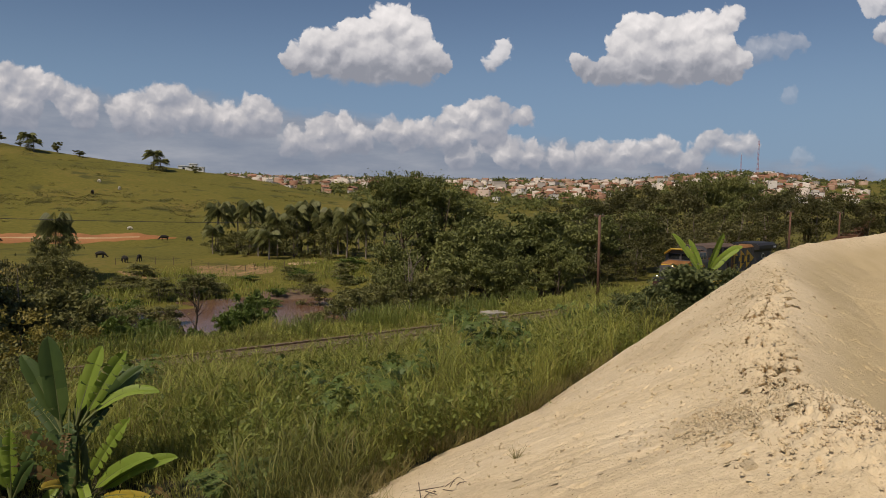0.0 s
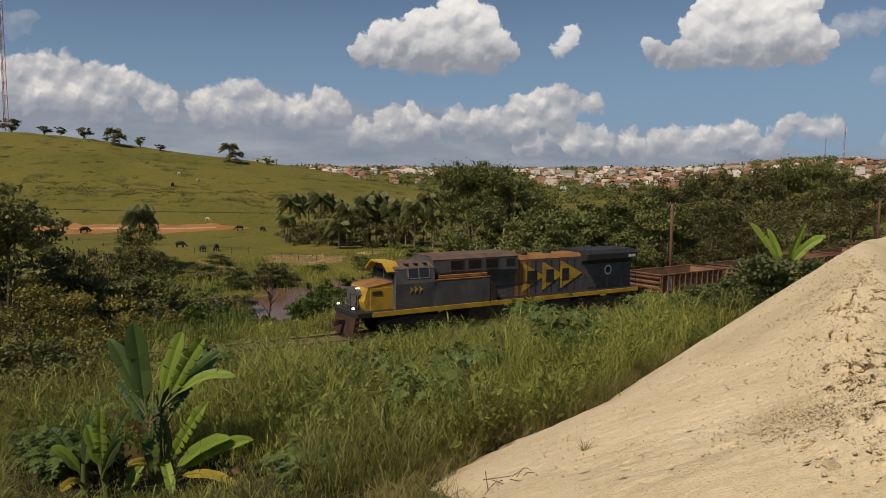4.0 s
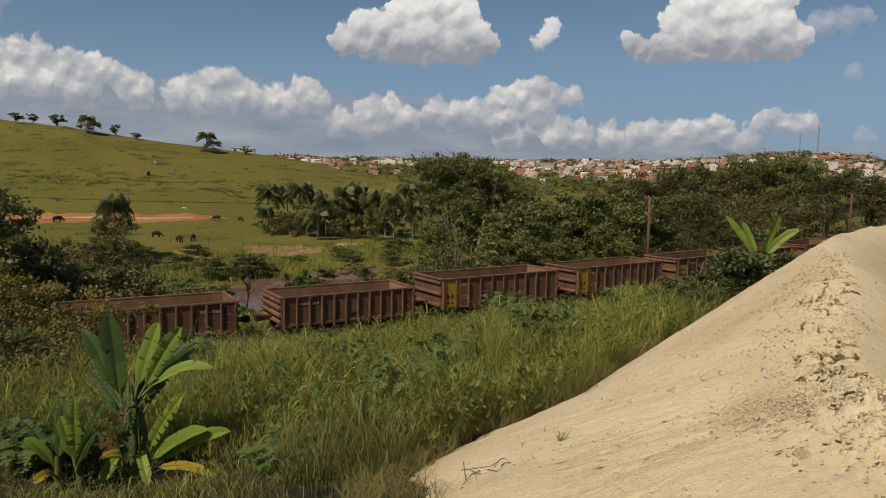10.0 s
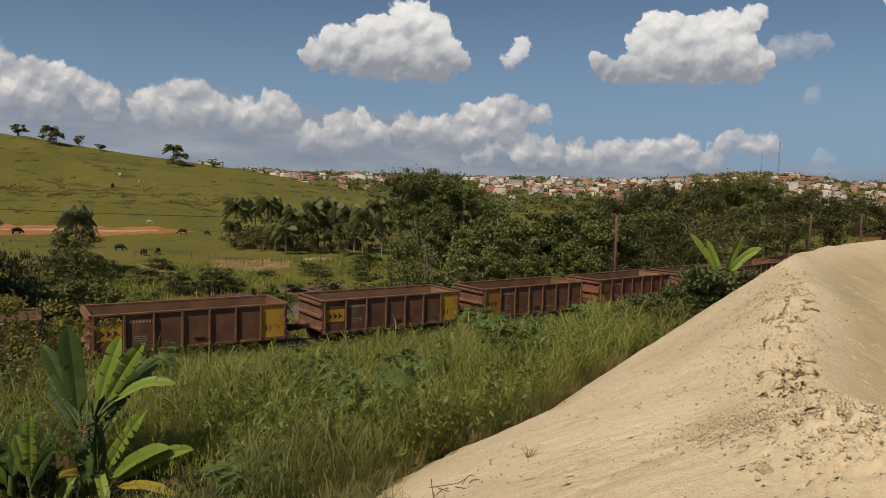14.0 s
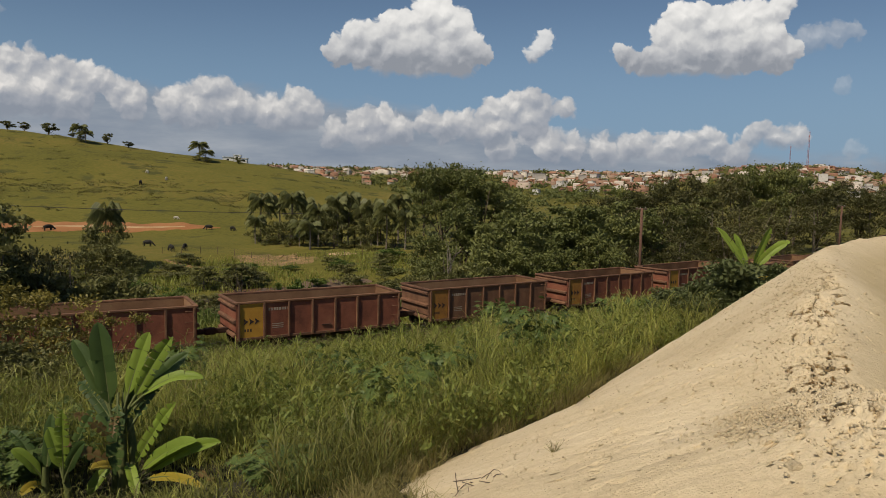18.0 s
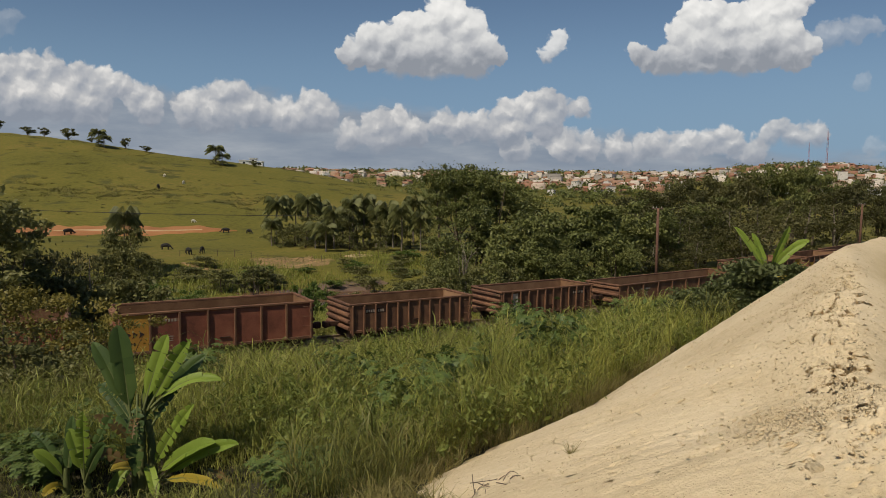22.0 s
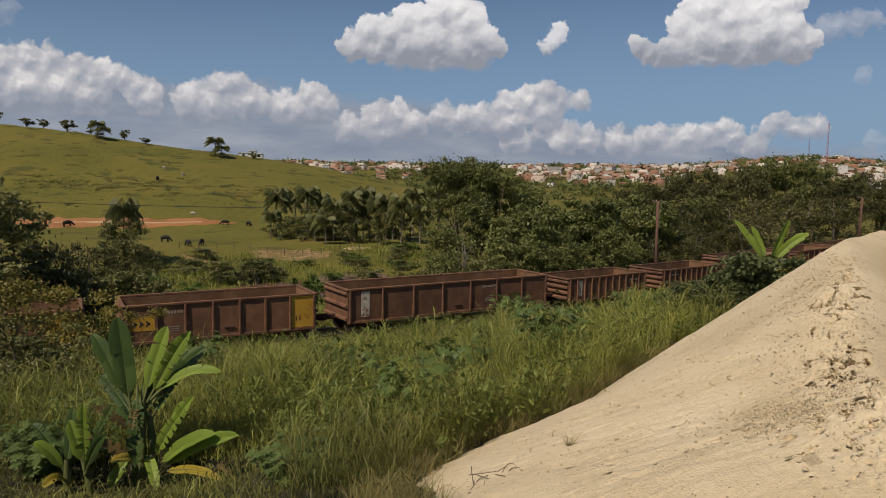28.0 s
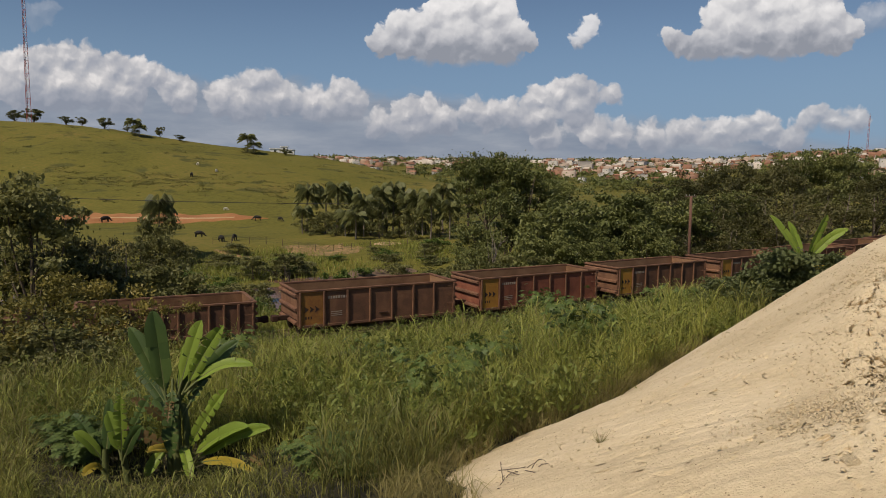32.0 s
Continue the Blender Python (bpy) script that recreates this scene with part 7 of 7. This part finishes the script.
line_post(0.583, 92, 7.2, "slender rusty line-side post")
line_post(0.66, 108, 7.0, "slender grey line-side post")


def cable():
    pts = []
    for t in np.linspace(0, 1, 24):
        x = -60 + 46 * t
        y = 62 + 6 * t
        pts.append((x, y, 6.35 - 0.9 * t - 1.2 * t * (1 - t)))
    v, f = tube(pts, [0.028] * len(pts), 5)
    tagged(put("overhead_cable", quick_mesh("overhead_cable", v, f), "cable"), "thin dark overhead cable strung across the valley", "cable")


cable()


# ---- clutter beside the line ----
def clutter():
    def spot(s, n):
        x, y, a = track(s)
        return x + n * math.sin(a), y - n * math.cos(a), a
    for s, n, ln, w, mat, label in ((5.7, 1.82, 8.4, 0.10, "concrete", "long pale concrete beam lying beside the line"), (-3.0, 1.9, 3.6, 0.10, "wood_grey", "old sleeper-like timber lying beside the line"),
                                    (-9.6, 2.3, 2.6, 0.14, "concrete", "short pale concrete beam in the grass"), (10.5, 3.0, 4.0, 0.12, "wood_grey", "weathered timber lying beside the line")):
        x, y, a = spot(s, n)
        z = gz(x, y)
        ob = part("beam", boxed(-ln / 2, -w, 0, ln / 2, w, 0.24, 0.03), mat)
        ob.matrix_basis = pose(x, y, z + 0.02, 0, random.uniform(-0.8, 0.8), math.degrees(a) + random.uniform(-1, 1))
        tagged(ob, label, "beam", "beams beside the line")
    x, y, a = spot(10.3, -2.9)
    ob = part("concrete_slab", boxed(-1.0, -0.5, 0, 1.0, 0.5, 0.3, 0.04), "concrete")
    ob.matrix_basis = pose(x, y, gz(x, y), 3, 4, math.degrees(a))
    tagged(ob, "broken pale concrete slab lying beside the line", "slab")
    x, y, a = spot(5.8, 4.6)
    pile = thing("rail_stack", pose(x, y, gz(x, y), 0, 0, math.degrees(a)), "stack of rusty old rails in the grass", "rail stack")
    for i in range(7):
        bm = boxed(-1.6 - random.uniform(0, 0.4), -0.05, 0, 1.6 + random.uniform(0, 0.4), 0.05, 0.12, 0.015)
        r = part("rail", bm, "rust_orange", pile)
        r.matrix_basis = pose(0, -0.5 + 0.2 * (i % 5), 0.02 + 0.13 * (i // 5), 0, 0, random.uniform(-3, 3))


clutter()


# ---- twigs, tuft and clods on the sand ----
def sz_at(x, y):
    return float(sand_height(np.array([x]), np.array([y]))[0])


def sand_bits():
    rnd = np.random.default_rng(77)
    for k, (x, y) in enumerate(((0.39, 7.64), (0.64, 7.49), (0.24, 7.39))):
        tw = thing("twig", pose(x, y, sz_at(x, y) + 0.01, 0, 0, 35 * k), "dry brown twig lying on the sand", "twig", "twigs on the sand")
        for i in range(4):
            a = rnd.uniform(-0.5, 0.5)
            p = np.array([0.1 * i - 0.2, 0, 0.02])
            q = p + np.array([math.cos(a) * 0.32, math.sin(a) * 0.32, rnd.uniform(-0.05, 0.08)])
            put("stick", quick_mesh("stick", *limb(rnd, p, q, 0.006, 0.002, 0.15)), "wood_grey", tw)
    tf = thing("grass_tuft", pose(1.34, 7.64, sz_at(1.34, 7.64) - 0.02), "small dry grass tuft growing on the sand", "grass tuft")
    for i in range(26):
        a = rnd.uniform(0, 6.28)
        q = (0.12 * math.cos(a) * rnd.uniform(0.3, 1), 0.12 * math.sin(a) * rnd.uniform(0.3, 1), rnd.uniform(0.06, 0.19))
        put("blade", quick_mesh("blade", *limb(rnd, (q[0] * 0.1, q[1] * 0.1, 0), q, 0.003, 0.001, 0.05, 4)), "grass_dry", tf)
    # loose clods
    meshes = []
    for k in range(5):
        bm = bmesh.new()
        bmesh.ops.create_icosphere(bm, subdivisions=2, radius=1)
        for v in bm.verts:
            v.co *= 1 + 0.6 * noise.noise(v.co * 1.6 + Vector((k * 9, 0, 0)))
            v.co.z *= 0.65
        me = bpy.data.meshes.new("sand_clod")
        bm.to_mesh(me)
        bm.free()
        me.materials.append(M["sand"])
        meshes.append(me)
    line = np.array(CREST[3:9])[:, :3]
    for i in range(90):
        if i < 55:
            t = rnd.uniform(0, 4.6)
            p = np.array([np.interp(t, range(6), line[:, c]) for c in range(2)])
            off = rnd.normal(-0.25, 0.5)
            x, y = p[0] + off, p[1] - off * 0.4 + rnd.normal(0, 0.2)
            r = abs(rnd.normal(0.0, 0.013)) + 0.008
        else:
            x, y = rnd.uniform(0.3, 6), rnd.uniform(5, 14)
            r = abs(rnd.normal(0.0, 0.012)) + 0.008
        z = sz_at(x, y)
        if z < gz(x, y) + 0.05:
            continue
        ob = tagged(put("sand_clod", meshes[i % 5], None), "crumbled lump of pale sand", "sand clod", "clods on the sand")
        ob.matrix_basis = pose(x, y, z + r * 0.1, 0, 0, rnd.uniform(0, 360)) @ Matrix.Scale(r, 4)
    # crumbs too small to count
    n = 12000
    t = rnd.uniform(0, 5, n)
    away = np.where(rnd.uniform(size=n) < 0.5, np.abs(rnd.normal(0.2, 0.4, n)), rnd.uniform(0, 3.6, n))
    t = np.where(rnd.uniform(size=n) < 0.4, rnd.uniform(-0.9, 1.6, n), t)
    away = np.where(t < 1.6, np.minimum(away, np.abs(rnd.normal(0.5, 0.5, n))), away)
    cx = np.interp(t, range(6), line[:, 0]) + np.minimum(t, 0) * -0.1 - away * 0.92 + rnd.normal(0, 0.1, n)
    cy = np.interp(t, range(6), line[:, 1]) + np.minimum(t, 0) * 1.0 + away * 0.38 + rnd.normal(0, 0.3, n)
    up = sand_height(cx, cy) > ground(cx, cy) + 0.05
    cx, cy = cx[up], cy[up]
    n = len(cx)
    r = 0.005 + 0.007 * rnd.uniform(size=n) ** 3 * 2.2
    corner = np.array([(1, 0, 0), (0, 1, 0), (-1, 0, 0), (0, -1, 0), (0, 0, 0.8), (0, 0, -0.6)])
    v = corner[None] * rnd.uniform(0.6, 1.4, (n, 6, 1)) * r[:, None, None] + rnd.normal(0, 0.25, (n, 6, 3)) * r[:, None, None]
    v += np.stack([cx, cy, sand_height(cx, cy) + r * 0.6], -1)[:, None]
    tri = np.array([(0, 1, 4), (1, 2, 4), (2, 3, 4), (3, 0, 4), (1, 0, 5), (2, 1, 5), (3, 2, 5), (0, 3, 5)])
    me = quick_mesh("sand_crumbs", v.reshape(-1, 3), ((np.arange(n) * 6)[:, None, None] + tri[None]).reshape(-1, 3))
    tagged(put("sand_crumbs", me, "sand"), "loose dry crumbs scattered over the sand", "sand crumbs", kind="stuff")
    # half-sunk lump added where the sand has an oval dent
    x, y = 2.64, 4.87
    ob = tagged(put("stone", meshes[2], None), "rounded sandy lump standing for an oval dent in the heap", "stone")
    ob.matrix_basis = pose(x, y, sz_at(x, y) - 0.02, 0, 0, 30) @ Matrix.Diagonal((0.055, 0.075, 0.06, 1))


sand_bits()


# ---- the town ----
def house(w, d, h, roof, wall, tile, label):
    ho = thing("house", None, label, "house")
    part("wall", boxed(-w / 2, -d / 2, -4, w / 2, d / 2, h), wall, ho)
    if roof == "gable":
        part("roof", prism(bmesh.new(), [(-w / 2 - 0.5, h - 0.1), (0, h + w * 0.2), (w / 2 + 0.5, h - 0.1), (w / 2 + 0.5, h + 0.15), (0, h + w * 0.2 + 0.25), (-w / 2 - 0.5, h + 0.15)], -d / 2 - 0.5, d / 2 + 0.5), tile, ho)
    elif roof == "shed":
        part("roof", prism(bmesh.new(), [(-w / 2 - 0.4, h), (w / 2 + 0.4, h), (w / 2 + 0.4, h + 1.2), (-w / 2 - 0.4, h + 0.25)], -d / 2 - 0.4, d / 2 + 0.4), tile, ho)
    else:
        part("roof", boxed(-w / 2 - 0.3, -d / 2 - 0.3, h, w / 2 + 0.3, d / 2 + 0.3, h + 0.4), tile, ho)
        part("water_tank", cyl(bmesh.new(), (w * 0.2, 0, h + 0.4), (w * 0.2, 0, h + 2.0), 0.9, 0.7, 10), "roof_grey", ho)
    win = None
    for x, z in ((-w * 0.22, 1.0), (w * 0.22, 1.0 + (2.9 if h > 5 else 0))):
        if win is None:
            win = part("window", boxed(-0.8, -d / 2 - 0.06, 0, 0.8, -d / 2 + 0.1, 1.4), "window_dark", ho)
            win.location = (x, 0, z)
        else:
            put("window", win.data, None, ho).location = (x, 0, z)
    return ho


def town():
    rnd = np.random.default_rng(303)
    P = [house(10, 9, 3.4, "gable", "wall_white", "roof_tile", "small white house with a brown tiled roof"), house(12, 9, 6.2, "gable", "wall_cream", "roof_tile", "two-storey cream house with a tiled roof"),
         house(9, 8, 5.8, "shed", "wall_brick", "roof_tile", "bare brick house with a lean-to roof"), house(14, 10, 6.4, "flat", "wall_white", "roof_grey", "white flat-roofed two-storey house with a water tank"),
         house(9, 9, 3.2, "gable", "wall_cream", "roof_tile", "small cream house with a tiled roof"), house(11, 8, 6.0, "gable", "wall_brick", "roof_tile", "unplastered brick house with a tiled roof"),
         house(17, 11, 11.5, "flat", "wall_white", "roof_grey", "pale four-storey apartment block"), house(20, 11, 4.5, "shed", "wall_white", "roof_grey", "long low pale shed with a grey roof")]
    placed = [False] * len(P)
    weights = np.array([7, 5, 2.5, 5, 5, 3, 1.0, 1.2])
    zones = ((-0.285, -0.06, 820, 1150, 60), (0.085, 0.285, 720, 1100, 86), (0.26, 0.46, 880, 1150, 32), (0.455, 0.70, 720, 1100, 66))
    for b0, b1, d0, d1, n in zones:
        for i in range(n):
            b = b0 + (b1 - b0) * (rnd.uniform() + 0.06 * rnd.normal())
            d = rnd.uniform(d0, d1)
            k = rnd.choice(len(P), p=weights / weights.sum())
            x, y = b * d, d
            m = pose(x, y, gz(x, y) + 0.6, 0, 0, rnd.choice([0, 90]) + rnd.normal(0, 22))
            s = rnd.uniform(0.62, 0.98)
            m = m @ Matrix.Scale(s, 4)
            if placed[k]:
                ob = copy_thing(P[k], Matrix())
            else:
                ob, placed[k] = P[k], True
            ob.scale = (1, 1, 1)
            ob.matrix_basis = m
            ob["group"] = "houses of the town"
    # the rest of the town, too far to tell apart
    vs, fs, q = [], [], 0
    for b0, b1, d0, d1, n in ((-0.285, -0.05, 900, 1300, 60), (0.085, 0.30, 800, 1300, 150), (0.26, 0.46, 900, 1300, 70), (0.455, 0.70, 800, 1250, 90), (-0.06, 0.09, 1000, 1300, 30)):
        for i in range(n):
            b, d = rnd.uniform(b0, b1), rnd.uniform(d0, d1)
            x, y = b * d, d
            w, dp, h = rnd.uniform(4, 7), rnd.uniform(4, 6), rnd.uniform(3, 6.5)
            m = pose(x, y, gz(x, y), 0, 0, rnd.uniform(-30, 30))
            cs = [(-w, -dp, -3), (w, -dp, -3), (w, dp, -3), (-w, dp, -3), (-w, -dp, h), (w, -dp, h), (w, dp, h), (-w, dp, h), (-w, 0, h + 1.8), (w, 0, h + 1.8)]
            vs += [(m @ Vector(p))[:] for p in cs]
            fs += [(q, q + 1, q + 5, q + 4), (q + 2, q + 3, q + 7, q + 6), (q + 4, q + 5, q + 9, q + 8), (q + 6, q + 7, q + 8, q + 9), (q + 1, q + 2, q + 6, q + 5), (q + 3, q, q + 4, q + 7)]
            q += 10
    tagged(put("distant_houses", quick_mesh("distant_houses", np.array(vs), np.array(fs)), "town_mix"), "crowded pale and brick houses on the far slopes", "houses", kind="stuff")
    # white villa on the skyline of the grazing hill
    b, d = -0.308, 318
    villa = thing("villa", pose(b * d, d, gz(b * d, d) - 0.3, 0, 0, 10), "low white flat-roofed villa on the brow of the hill", "house")
    for x0, x1, h in ((-4.2, 0.4, 2.1), (0.6, 3.6, 3.1), (3.8, 6.6, 1.7)):
        wall = part("wall", boxed(x0, -2.5, -2.5, x1, 2.5, h), "white_paint", villa)
        part("roof", boxed(x0 - 0.25, -2.75, h + 0.004, x1 + 0.25, 2.75, h + 0.3), "white_paint", villa)
        part("window", boxed((x0 + x1) / 2 - 0.5, -2.56, h - 1.3, (x0 + x1) / 2 + 0.5, -2.4, h - 0.6), "window_dark", wall)


town()


def mast(b, dist, height, width, label):
    x, y = b * dist, dist
    m = thing("radio_mast", pose(x, y, gz(x, y) - 0.5), label, "radio mast")
    legs = [(width * math.cos(a), width * math.sin(a)) for a in (0.3, 0.3 + 2.094, 0.3 + 4.189)]
    for lx, ly in legs:
        part("leg", cyl(bmesh.new(), (lx, ly, 0), (lx * 0.6, ly * 0.6, height), width * 0.09, width * 0.08, 5), "mast_red", m)
    n = max(8, int(height / (width * 2.4)))
    for i in range(n):
        z0, z1 = height * i / n, height * (i + 1) / n
        bm = bmesh.new()
        for k in range(3):
            (ax, ay), (bx, by) = legs[k], legs[(k + 1) % 3]
            k0, k1 = 1 - 0.4 * i / n, 1 - 0.4 * (i + 1) / n
            cyl(bm, (ax * k0, ay * k0, z0), (bx * k1, by * k1, z1), width * 0.05, n=4)
            cyl(bm, (ax * k1, ay * k1, z1), (bx * k1, by * k1, z1), width * 0.05, n=4)
        part("lattice", bm, "mast_red" if i % 2 else "white_paint", m)
    part("spire", cyl(bmesh.new(), (0, 0, height), (0, 0, height * 1.06), width * 0.06, n=5), "mast_red", m)


mast(-0.693, 318, 62, 1.2, "tall thin red and white lattice mast on the hilltop")
mast(0.528, 1080, 60, 1.6, "tall red and white lattice mast above the town")
mast(0.502, 1090, 40, 1.1, "slim lattice mast above the town")




# ---- what moves: the train rolls through from the far end of the line ----
def motions():
    times = [0.0] + [float(t) for t in range(1, 33)]
    walk(LOCO, [(t, rolling(LOCO_U, t)) for t in times])
    for ob, u in TRAIN:
        walk(ob, [(t, rolling(u, t)) for t in times])


motions()
